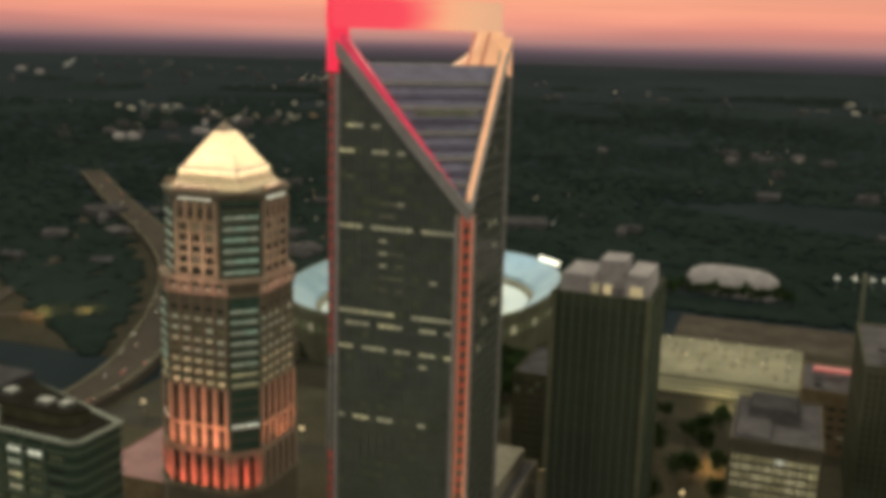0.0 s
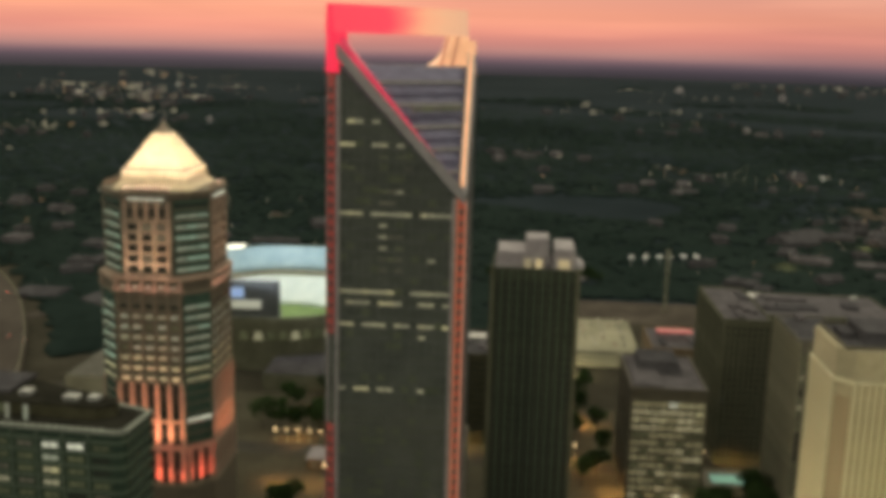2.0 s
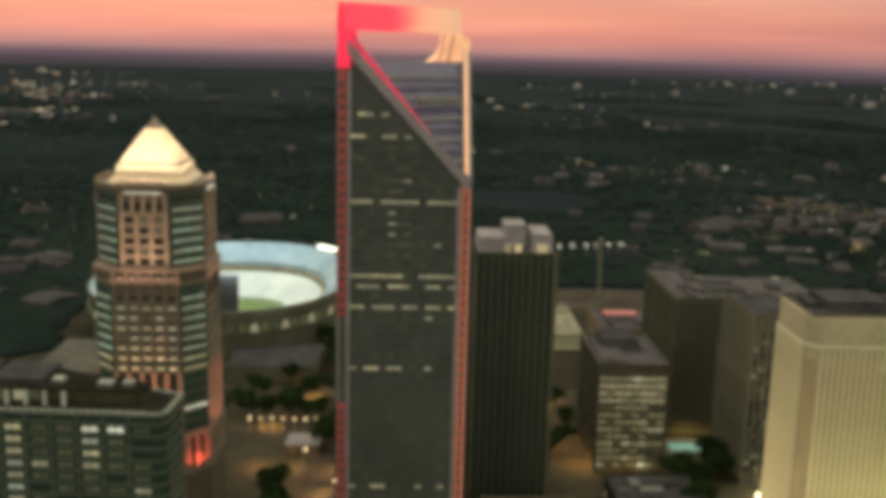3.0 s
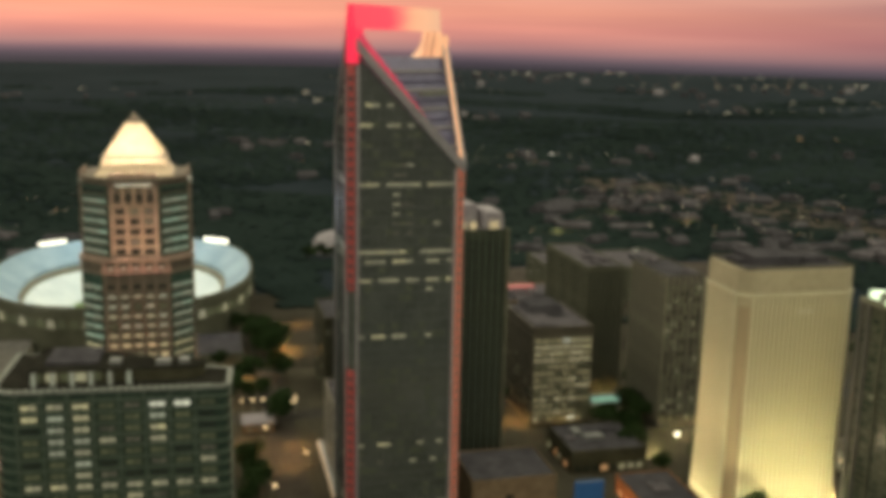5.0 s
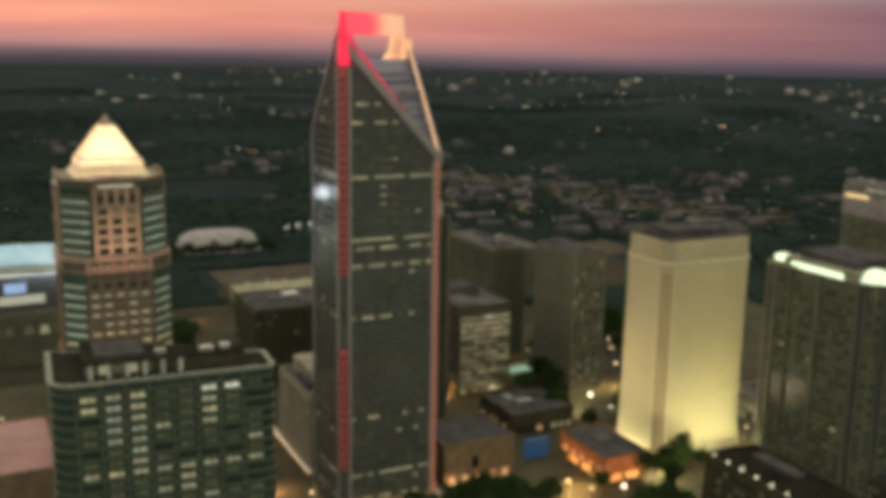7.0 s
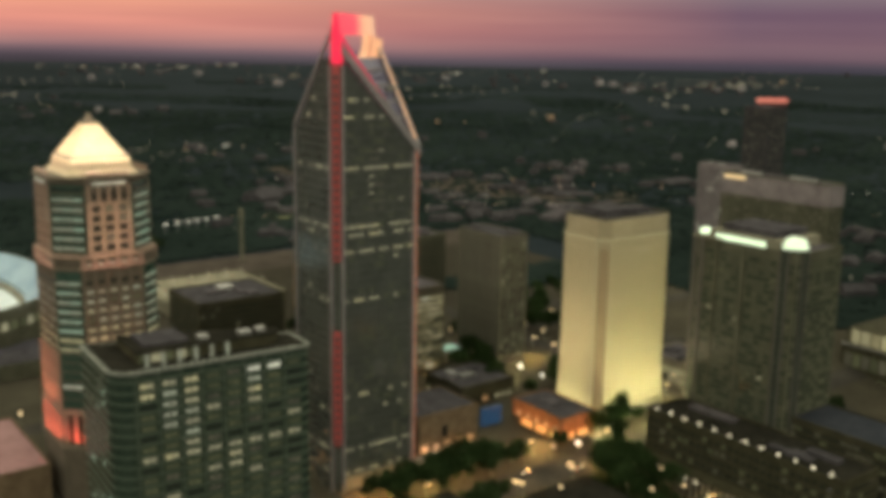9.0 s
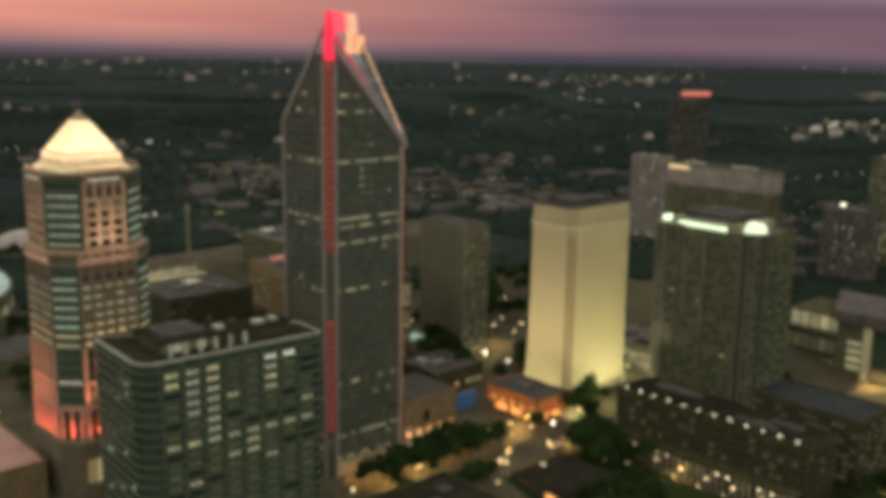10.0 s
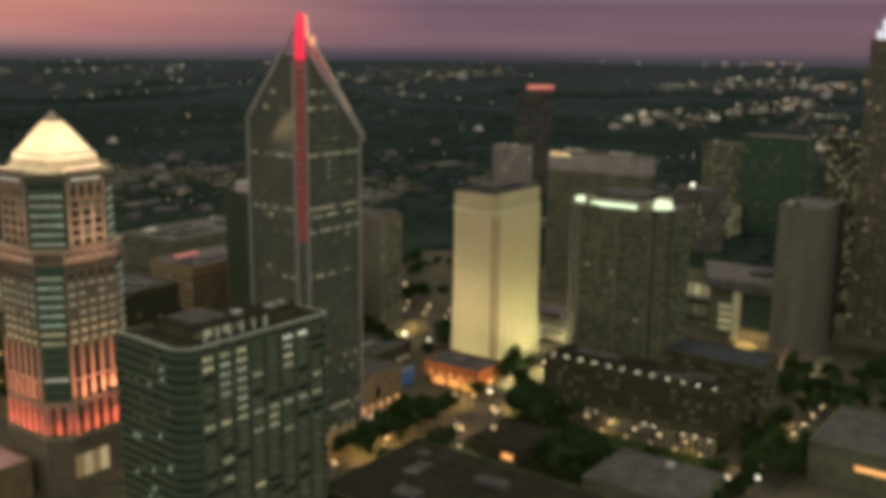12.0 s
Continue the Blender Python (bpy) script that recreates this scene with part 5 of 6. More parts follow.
block("rear_wing", "dark flat-roofed wing behind the colonnade building", "building", (204, 240, -196, -128), 26, z0=-17.5, storey=4.2, bay=3.8, pane=(3.2, 1.8), wall=OLIVE, lights=((LIT_DIM, 0.25), (LIT_HAZE, 0.15)), seed=62, roof=ROOF_NAVY, units=0, keep=80)

block("lit_lobby_building", "low pale building with glowing lobby windows", "building", (252, 288, -34, 22), 17, storey=6, bay=5, pane=(4.4, 4.6), wall=STONE_GREY, lights=((LIT_SOFT, 0.8), (LIT_YELLOW, 0.15)), seed=63, keep=60, units=2, first=2.0)
# ---- small museum pair between the towers ----
orange = thing("museum", "boxy terracotta museum with a glowing orange glass base", "museum", (128, -16, 0))
Shape().box(-14, 14, -24, 20, 6.4, 15.6).part("upper_volume", TERRACOTTA, orange)
Shape().box(-13.6, 13.6, -23.6, 19.6, 15.6, 16.0).part("roof", ROOF_DARK, orange)
ring((-14, 14, -24, 20), 15.2, 16.6, 0.25).part("parapet", TERRACOTTA, orange)
Shape().box(-4, 5, -4, 6, 16.0, 17.4).part("roof_unit", ROOF, orange)
Shape().box(-10, 12, -19, 17, 0, 6.4).part("lobby", LIT_AMBER, orange, "orange-lit glass lobby")
for x, y in ((-12, -22), (-12, -10), (-12, 2), (12, -22), (0, -22), (-12, 14)):
    Shape().box(x - 0.8, x + 0.8, y - 0.8, y + 0.8, 0, 6.4).part("column", BRICK, orange)
# glowing patches imitate the smooth orange light on the wall
for i in range(5):
    Shape().box(-14.3, -13.9, -20 + i * 8, -17.4 + i * 8, 7.4, 10).part("lit_niche", LIT_AMBER_DIM, orange)
brown = thing("brown_gallery", "plain brown brick gallery with a dark roof", "building", (58, 9, 0))
Shape().box(-21, 21, -14, 22, 0, 22).part("wall", BRICK, brown)
Shape().box(-20.5, 20.5, -13.5, 21.5, 22, 22.5).part("roof", ROOF_DARK, brown)
ring((-21, 21, -14, 22), 21.4, 23.2, 0.3).part("parapet", BRICK, brown)
# flat black panel paints the shade of a recess that is not modelled
Shape().box(-4.5, -0.5, -14.3, -13.9, 8.0, 14.5).part("dark_recess", ROOF_BLACK, brown)
for i in range(5):
    Shape().box(-18 + i * 8, -14.6 + i * 8, -14.4, -13.8, 0.5, 4.4).part("window", LIT_AMBER_DIM, brown)
blue = Shape().box(95, 110, 9, 11, 0.05, 11)
tagged(blue.part("blue_screen", lit("blue_screen_glow", (0.03, 0.20, 0.50), 0.15, 0.0, (0.02, 0.04, 0.06), mottle=0.4, scale=0.3)), "blue-lit glass screen wall between two buildings", "screen")

block("low_retail_block", "low dark flat-roofed block with lit shop windows", "building", (105, 148, 42, 82), 12, storey=6, bay=5, pane=(3.6, 3.0), wall=OLIVE, lights=((LIT_AMBER_DIM, 0.3), (LIT_SOFT, 0.4)), seed=64, keep=60, units=4, first=1.2, roof=ROOF_DARK, high=2.4)
# ---- green glass block in the foreground ----
green = thing("green_office", "green glass office block with rounded corners and a pale roof rim", "office building", (-118, -56, 0), turn=-3.5)
GX0, GX1, GY0, GY1, GZ = -37.5, 43.0, -28.0, 18.0, 104.5
rad = 9.0
QUARTER = [math.pi / 2 * i / 8 for i in range(9)]


def green_outline(out):
    pts = [(GX1 - 3.5 + (3.5 + out) * math.sin(a), GY0 + 3.5 - (3.5 + out) * math.cos(a)) for a in QUARTER]
    pts += [(GX1 + out, -8 + out), (GX0 - out, GY1 + out)]
    pts += [(GX0 + rad - (rad + out) * math.cos(a), GY0 + rad - (rad + out) * math.sin(a)) for a in QUARTER]
    return pts


Shape().prism(green_outline(0), 0, GZ).part("wall", GLASS_OFFICE, green, "dark green curtain wall")
for k in range(24):
    Shape().prism(green_outline(0.28), 3.7 + k * 4.25, 4.75 + k * 4.25).part("floor_band", GREEN_STEEL, green)
rng = random.Random(71)
spots = []
TOPS = {0: 2, 1: 5, 2: 6, 5: 4, 6: 1}
for k in range(23):
    z = 5.4 + k * 4.25
    for i in range(8):
        x = GX0 + rad + 3.6 + i * 8.6
        u = rng.random()
        if 22 - k < TOPS.get(i, 0):
            m = LIT_WHITE if u < 0.18 else LIT_PALE if u < 0.45 else LIT_YELLOW if u < 0.85 else LIT_SOFT
        elif k == 15:
            m = LIT_SOFT if u < 0.75 else LIT_YELLOW
        else:
            m = LIT_YELLOW if u < 0.03 else LIT_SOFT if u < 0.13 else LIT_HAZE if u < 0.60 else LIT_DIM if u < 0.8 else GLASS_DARK
        for d in (-1.4, 1.4):
            spots.append((pose(x + d, GY0, z, 0, 0, 180), 2.5, 1.7, m))
    for i in range(10):
        if rng.random() < 0.14:
            spots.append((pose(GX0, GY0 + rad + 2 + i * 3.1, z, 0, 0, 90), 2.3, 1.6, rng.choice([LIT_DIM, LIT_GREEN])))
spots.sort(key=lambda s: -s[0].translation.z)
hang_windows(green, spots, 300)
# upright fins between the bays
for i in range(9):
    x = GX0 + rad - 0.7 + i * 8.6
    if x < GX1 - 4:
        Shape().box(x - 0.45, x + 0.45, GY0 - 0.5, GY0 + 0.1, 3, GZ).part("fin", GREEN_STEEL, green)
# roof: pale rim with a string of lamps, posts with lanterns, a dark set-back storey
rim = Shape().prism(green_outline(0.4), GZ, GZ + 1.3, green_outline(0.9)).part("roof_rim", RIM_PALE, green, "pale rounded roof rim")
Shape().prism(green_outline(-1.2), GZ + 1.3, GZ + 1.5).part("roof", ROOF_BLACK, green)
PENT = [(GX0 + 12, GY0 + 8), (GX1 - 13, GY0 + 8), (GX1 - 9, GY0 + 12), (GX1 - 9, -12), (GX0 + 12, GY1 - 9)]
penthouse = Shape().prism(PENT, GZ + 1.5, GZ + 5.6).part("penthouse", OLIVE, green)
Shape().prism([(x * 1.02, y * 1.02) for x, y in PENT], GZ + 5.6, GZ + 6.1).part("penthouse_roof", ROOF_BLACK, green)
Shape().box(GX0 + 16, GX0 + 34, GY0 + 14, GY1 - 14, GZ + 6.1, GZ + 7.3).part("plant_house", ROOF_DARK, green)
for x, y, w in ((GX1 - 26, GY0 + 11, 5), (GX1 - 18, GY0 + 12, 3.5), (GX0 + 38, GY0 + 13, 4)):
    Shape().box(x, x + w, y, y + 4, GZ + 6.1, GZ + 7.5).part("roof_unit", STEEL, green)
for i in range(5):
    x = GX0 + 14 + i * 5.0
    Shape().box(x - 1.9, x + 1.9, GY0 + 7.7, GY0 + 8.0, GZ + 1.9, GZ + 5.0).part("penthouse_window", LIT_SOFT if i % 2 else LIT_HAZE, penthouse)
for i in range(6):
    x = GX0 + 14 + i * 6.4
    Shape().box(x - 0.75, x + 0.75, GY0 + 3.2, GY0 + 3.7, GZ + 1.5, GZ + 6.6).part("rim_post", STEEL, rim)
    Shape().box(x - 0.5, x + 0.5, GY0 + 3.0, GY0 + 3.18, GZ + 2.0, GZ + 6.4).part("light_panel", LIT_PALE, rim, "pale upright light panel")
for i in range(27):
    x = GX0 + 7 + i * 2.55
    Shape().box(x - 0.4, x + 0.4, GY0 - 0.6, GY0 + 0.1, GZ + 1.2, GZ + 1.9).part("rim_light", LIT_PALE, rim)

# ---- buildings between the towers ----
annex = block("annex", "stepped grey-brown annex behind the tall tower", "building", (-22, 24, 36, 92), 44, storey=4.2, bay=4, pane=(2.6, 1.5), wall=STONE_GREY, lights=((LIT_DIM, 0.08),), seed=81, roof=ROOF, units=4, keep=50)
Shape().box(-16, 18, -20, 24, 44.2, 52).part("upper_step", STONE_GREY, annex)
Shape().box(-25.6, -23.2, -34, 38, 4.2, 5.0).part("awning", STEEL, annex)
Shape().box(-25.9, -25.6, -34, 38, 3.6, 5.2).part("awning_light", LAMP_STRIP, annex, "warm glowing strip along the awning")
block("brown_office", "dark brown office block with an unlit front", "office building", (-12, 52, 180, 232), 54, storey=4, bay=3.6, pane=(2.8, 1.8), wall=OLIVE, lights=((LIT_DIM, 0.06),), seed=82, roof=ROOF_DARK, units=4, keep=60)
deck_park = thing("parking_deck", "flat parking deck with a lit pale top", "car park", (86, 388, 0))
Shape().box(-52, 52, -46, 46, 0, 11.5).part("deck", CONCRETE, deck_park)
for k in range(3):
    ring((-52, 52, -46, 46), 2.6 + 3.4 * k, 3.9 + 3.4 * k, 0.4).part("deck_edge", CONCRETE, deck_park)
    Shape().box(-50, 50, -46.2, -45.9, 0.8 + 3.4 * k, 2.4 + 3.4 * k).part("lit_level", LIT_YELLOW, deck_park)
Shape().box(-51.4, 51.4, -45.4, 45.4, 11.5, 11.8).part("top_deck", CONCRETE, deck_park)
for i in range(6):
    for j in range(2):
        Shape().box(-0.15, 0.15, -0.15, 0.15, 0, 7).box(-0.9, 0.9, -0.4, 0.4, 7, 7.4).part("mast", STEEL, deck_park, "", pose(-42 + 17 * i, -20 + 40 * j, 11.8))
        Shape().box(-0.8, 0.8, -0.35, 0.35, 6.8, 6.98).part("lamp", LAMP_WARM, deck_park, "", pose(-42 + 17 * i, -20 + 40 * j, 11.8))
block("brown_depot", "broad brown flat-roofed depot beside the parking deck", "building", (136, 214, 268, 322), 37, storey=5.5, bay=6, pane=(4, 1.8), wall=BRICK, lights=((LIT_DIM, 0.1),), seed=83, roof=ROOF, units=3, keep=60, high=2.0)
red = thing("red_canopy", "long red-lit canopy on the depot roof", "canopy", (153, 296, 37.2))
Shape().box(-11, 13, -3.5, 3.5, 4.6, 5.6).part("roof", RED_CANOPY, red)
for x, y in ((-9, -2.6), (11, -2.6), (-9, 2.6), (11, 2.6)):
    Shape().box(x - 0.3, x + 0.3, y - 0.3, y + 0.3, 0, 4.6).part("post", STEEL, red)
# air dome
dome = Shape()
for i in range(13):
    for j in range(9):
        u, v = i / 12 * 2 - 1, j / 8 * math.pi
        k = math.sqrt(max(0.0, 1 - u ** 4))
        dome.v.append((48 * u, -18 * math.cos(v) * k, 25 * math.sin(v) * k))
for i in range(12):
    for j in range(8):
        a = i * 9 + j
        dome.f.append((a, a + 9, a + 10, a + 1))
tagged(dome.part("practice_dome", ROOF_PALE, None, "", pose(74, 648, 0, 0, 0, -8)), "pale lilac rounded sports dome among trees", "dome")

# ---- stadium ----
stadium = thing("stadium", "open stadium bowl with floodlit pale seating", "stadium", (-150, 420, 0))
A, B = 102.0, 130.0


def oval(f, z, n=72):
    return [(A * f * math.copysign(abs(math.cos(t)) ** 0.85, math.cos(t)), B * f * math.copysign(abs(math.sin(t)) ** 0.85, math.sin(t)), z) for t in [2 * math.pi * i / n for i in range(n)]]


def bowl(profile, material, name, label=""):
    s, n = Shape(), 72
    for f, z in profile:
        s.v += oval(f, z)
    for k in range(len(profile) - 1):
        for i in range(n):
            s.f.append((k * n + i, k * n + (i + 1) % n, (k + 1) * n + (i + 1) % n, (k + 1) * n + i))
    return s.part(name, material, stadium, label)


outer = bowl([(1.0, 40), (1.02, 40), (1.02, 36), (0.98, 0), (0.97, 0), (0.97, 36)], CONCRETE_DARK, "outer_wall")
bowl([(1.0, 40), (0.80, 26), (0.80, 23)], SEAT_BLUE, "upper_seating", "floodlit pale upper seating")
bowl([(0.80, 23), (0.76, 22), (0.76, 19)], CONCRETE, "ring_wall")
bowl([(0.76, 19), (0.48, 3), (0.48, 0.5)], SEAT_WHITE, "lower_seating", "floodlit pale lower seating")
pitch = Shape()
pitch.v += [(x * 1.0, y * 1.0, 0.6) for x, y, _ in oval(0.49, 0)]
pitch.f.append(tuple(range(72)))
pitch.part("pitch", TURF, stadium, "green pitch")
for k, t in enumerate((0.81, 2.33)):
    x, y, _ = oval(1.0, 40)[int(t / (2 * math.pi) * 72)]
    ang = math.degrees(math.atan2(y, x)) + 90
    bank = Shape().box(-13, 13, -0.4, 0.4, 41, 43.4).part("floodlight_bank", LAMP_WHITE, stadium, "bright white floodlight bank", pose(x, y, 0, 0, 0, ang))
    for s in (-13, 0, 13):
        Shape().box(s - 0.4, s + 0.4, -0.9, -0.45, 36, 44).part("bank_post", STEEL, bank)
board = Shape().box(-36, 9, -2.5, 2.5, 36, 66).part("scoreboard", SPANDREL, stadium, "large dark scoreboard", pose(22, -125, 0, 0, 0, 4))
Shape().box(-34, -4, -2.9, -2.55, 46, 52).part("scoreboard_image", LIT_WHITE, board, "bright white moving image")
Shape().box(-30, -16, -2.9, -2.55, 54, 61).part("scoreboard_image", LIT_SCREEN, board, "bright blue moving image")
for x in (-30, -14, 2):
    Shape().box(x - 1, x + 1, -1.5, 1.5, 28, 36).part("board_leg", STEEL, board)
for i in range(40):
    t = math.pi + math.pi * (i + 0.5) / 40
    x, y = 1.012 * A * math.copysign(abs(math.cos(t)) ** 0.85, math.cos(t)), 1.012 * B * math.copysign(abs(math.sin(t)) ** 0.85, math.sin(t))
    Shape().prism([(-3.4, -0.5), (3.4, -0.5), (3.4, 0.5), (-3.4, 0.5)], 24, 30, [(-2.2, -0.5), (2.2, -0.5), (2.2, 0.5), (-2.2, 0.5)]).part("arcade_light", LIT_SOFT if i % 3 == 0 else LIT_HAZE, outer, "", pose(x, y, 0, 0, 0, math.degrees(math.atan2(y * A / B, x * B / A)) + 90))

# ---- towers at the edge of view ----
block("grey_tower", "plain grey concrete tower with faint storey lines", "skyscraper", (375, 432, -180, -145), 104, z0=-17.5, storey=7.8, bay=30, pane=(26, 0.5), wall=GREY_PRECAST, lights=(), seed=91, roof=ROOF, units=2, band_out=0.12, choose=lambda *a: None)
crown = block("crown_tower", "dark stone tower with a white glowing crown", "skyscraper", (408, 452, -237.5, -193.5), 231, storey=3.9, bay=3.2, pane=(1.6, 2.2), wall=BRONZE, lights=((LIT_DIM, 0.2), (LIT_WARM, 0.03)), seed=92, units=1, ribs=6.4, keep=70)
for k in range(6):
    a = 19 - 2.8 * k
    Shape().box(-a, a, -a, a, 231.5 + 8 * k, 238.8 + 8 * k).part("crown_tier", lit("crown_white_%d" % k, (0.85, 0.85, 1.0), 0.7, 0.0), crown)
sign_tower = block("sign_tower", "dark far tower with a red roof sign", "office building", (890, 930, 385, 425), 150, storey=4, bay=4, pane=(3, 2), wall=ROOF_DARK, lights=((LIT_DIM, 0.15),), seed=93, keep=25, units=0)
Shape().box(-23, 18, -29.6, -28, 155.5, 157.5).part("sign_footer", LED_RED_BACK, sign_tower, "", pose(0, 0, 0, 0, 0, -35))
Shape().box(-23, 18, -30, -28, 158.5, 163.5).part("roof_sign", RED_SIGN, sign_tower, "glowing red roof sign", pose(0, 0, 0, 0, 0, -35))
block("amber_tower", "mid-rise tower with amber and yellow lit floors", "office building", (872, 900, 66, 118), 98, storey=3.8, bay=3.0, pane=(2.2, 1.7), wall=CONCRETE_DARK, lights=((LIT_YELLOW, 0.03), (LIT_SOFT, 0.10), (LIT_HAZE, 0.3)), seed=94, keep=80, units=2)
block("green_glass_tower", "dark green glass tower behind the grey one", "skyscraper", (777, 815, -44, 34), 119, storey=4, bay=3.2, pane=(2.9, 2.4), wall=GLASS_OFFICE, glass=GLASS_GREEN, lights=((LIT_DIM, 0.08),), seed=95, keep=40, units=1)
block("yellow_lit_tower", "tower with yellow lit corner floors", "office building", (475, 500, -178, -150), 150, storey=3.8, bay=3.0, pane=(2.3, 1.8), wall=OLIVE, lights=((LIT_YELLOW, 0.05), (LIT_SOFT, 0.22), (LIT_HAZE, 0.3)), seed=96, keep=60, units=1)
# broad hall on a lit square: overhanging roof slab, glowing upper terrace, stair tower and dark glass front
podium = thing("glowing_podium", "broad hall with yellow-lit terrace under a lilac roof slab", "building", (430, -95, -17.5))
Shape().box(-27, 32, -48, 12, 0, 41.5).part("wall", CONCRETE_DARK, podium)
Shape().box(-25, 32, 12.2, 58, 0, 29.5).part("lower_hall", OLIVE, podium)
Shape().prism([(-32, -49), (36, -49), (36, 42), (-32, 13)], 42.5, 50.5).part("roof_slab", ROOF, podium, "overhanging lilac roof slab")
Shape().prism([(-30, -48), (34, -48), (34, 40), (-30, 12)], 50.5, 51.0).part("roof", ROOF, podium)
Shape().box(-4, 12, -30, -14, 51.0, 54.0).part("roof_unit", ROOF_DARK, podium)
Shape().box(-20, 30, 13, 56, 29.5, 42.3).part("terrace_hall", OLIVE, podium)
for i in range(5):
    Shape().box(-20.5, -20.1, 14.5 + 8 * i, 21.3 + 8 * i, 30.5, 41.0).part("terrace_glazing", (LIT_GLOW, LIT_YELLOW, LIT_GLOW, LIT_YELLOW, LIT_YELLOW)[i], podium, "bright yellow-green terrace glazing")
Shape().box(-25.6, -24.6, 12.4, 57.6, 29.5, 31.0).part("terrace_rail", STEEL, podium)
for k in range(4):
    Shape().box(-27.5, -27.1, -8, 3, 6.5 + 6.2 * k, 10.0 + 6.2 * k).part("stair_window", (LIT_SOFT, LIT_YELLOW, LIT_YELLOW, LIT_SOFT)[k], podium)
Shape().box(-30, -27.2, -16, -10, 0, 42.4).part("stair_pier", CREAM, podium, "cream stone pier lit from below")
for i in range(5):
    Shape().box(-27.6, -27.1, -47 + 6.2 * i, -41.6 + 6.2 * i, 13.5, 39).part("glass_bay", GLASS_GREEN, podium)
    Shape().box(-27.6, -27.1, -47 + 6.2 * i, -41.6 + 6.2 * i, 1.0, 9.5).part("lobby_window", LIT_LOBBY, podium, "gold lit lobby window")
for i in range(6):
    Shape().box(-25.5, -25.1, 14 + 7 * i, 19.6 + 7 * i, 3, 9).part("hall_window", LIT_HAZE, podium)
    Shape().box(-25.5, -25.1, 14 + 7 * i, 19.6 + 7 * i, 14, 24).part("hall_window", LIT_DIM if i % 2 else LIT_HAZE, podium)

block("lilac_office", "lilac-grey mid-rise office with a bright roof lamp", "office building", (628, 652, 2, 50), 72, storey=3.8, bay=3.6, pane=(2.4, 1.7), wall=ROOF, lights=((LIT_HAZE, 0.2), (LIT_SOFT, 0.05)), seed=98, keep=40, units=2)
beacon = thing("roof_beacon", "bright white lamp on a short mast", "lamp", (632, 32, 72))
Shape().box(-0.3, 0.3, -0.3, 0.3, 0.15, 3).part("mast", STEEL, beacon)
Shape().box(-1.6, 1.6, -1.6, 1.6, 3, 4.8).part("lamp_head", LAMP_WHITE, beacon, "glowing white lamp head")
block("courtyard_block", "low courtyard block with yellow lit floors", "building", (722, 768, 24, 76), 40, storey=4.2, bay=4.2, pane=(3.2, 2.2), wall=CONCRETE_DARK, lights=((LIT_YELLOW, 0.25), (LIT_SOFT, 0.3)), seed=99, keep=60, units=2)

# ---- low roofs, trees, street lamps, cars ----
low_a = thing("low_annexe", "low lilac-grey hipped roof among trees", "building", (66, -186, -7))
Shape().box(-24, 24, -30, 28, -18, 9).part("wall", CONCRETE_DARK, low_a)
Shape().prism([(-24.6, -30.6), (24.6, -30.6), (24.6, 28.6), (-24.6, 28.6)], 9, 13.5, [(-15, -14), (15, -14), (15, 10), (-15, 10)]).part("roof", ROOF_DARK, low_a)
Shape().box(4, 9, -10, -6, 13.4, 15.5).part("roof_unit", ROOF_PALE, low_a)
podium_f = thing("dark_podium", "broad dark flat roof with plant boxes beside the street", "building", (-30, -132, 0))
Shape().box(-40, 38, -58, 60, -18, 12).part("wall", OLIVE, podium_f)
Shape().box(-39.4, 37.4, -57.4, 59.4, 12, 12.4).part("roof", ROOF_BLACK, podium_f)
hoop((-40.2, 38.2, -58.2, 60.2), (-39.2, 37.2, -57.2, 59.2), 11.4, 13.2).part("parapet", OLIVE, podium_f)
for x, y, w, d, h in ((-20, 20, 10, 14, 2.6), (6, 34, 16, 8, 1.8), (14, -6, 8, 18, 3.0), (-28, -30, 12, 10, 2.2), (24, 44, 7, 6, 1.5)):
    Shape().box(x - w / 2, x + w / 2, y - d / 2, y + d / 2, 12.4, 12.4 + h).part("roof_unit", ROOF_DARK, podium_f)
for i in range(8):
    Shape().box(38.0, 38.4, -50 + 13 * i, -45 + 13 * i, 1, 4.5).part("shop_window", LIT_WARM if i % 2 else LIT_SOFT, podium_f)
pav = thing("park_pavilion", "dark low pavilion with a red-orange lit doorway", "pavilion", (86, -86, -13))
Shape().box(-22, 20, -18, 18, -5, 6.5).part("wall", BRONZE, pav)
Shape().prism([(-23, -19), (21, -19), (21, 19), (-23, 19)], 6.5, 9.5, [(-14, -2), (12, -2), (12, 2), (-14, 2)]).part("roof", ROOF_BLACK, pav)
Shape().box(-22.4, -21.9, -14, -7, 0.5, 4.0).part("doorway", LIT_AMBER, pav, "red-orange lit doorway")
low_b = thing("low_store", "plain grey low store with an orange-lit side", "building", (190, -268, -7))
Shape().box(-34, 34, -24, 26, -18, 13).part("wall", CONCRETE_DARK, low_b)
Shape().box(-33.4, 33.4, -23.4, 25.4, 13, 13.4).part("roof", ROOF_DARK, low_b)
hoop((-34.3, 34.3, -24.3, 26.3), (-33.4, 33.4, -23.4, 25.4), 12.4, 14.3).part("parapet", CONCRETE_DARK, low_b)
Shape().box(-34.5, -34.1, -20, 0, 2, 5).part("lit_sign", LIT_AMBER, low_b)
pale = thing("pale_hall", "pale flat-roofed hall behind the stone tower", "hall", (-226, 268, 0))
Shape().box(-20, 20, -38, 42, 0, 12).part("wall", CONCRETE, pale)
Shape().box(-19.5, 19.5, -37.5, 41.5, 12, 12.5).part("roof", GREY_PRECAST, pale)
hall2 = thing("low_hall", "grey low hall with a dark roof near the stadium", "hall", (-96, 296, 0))
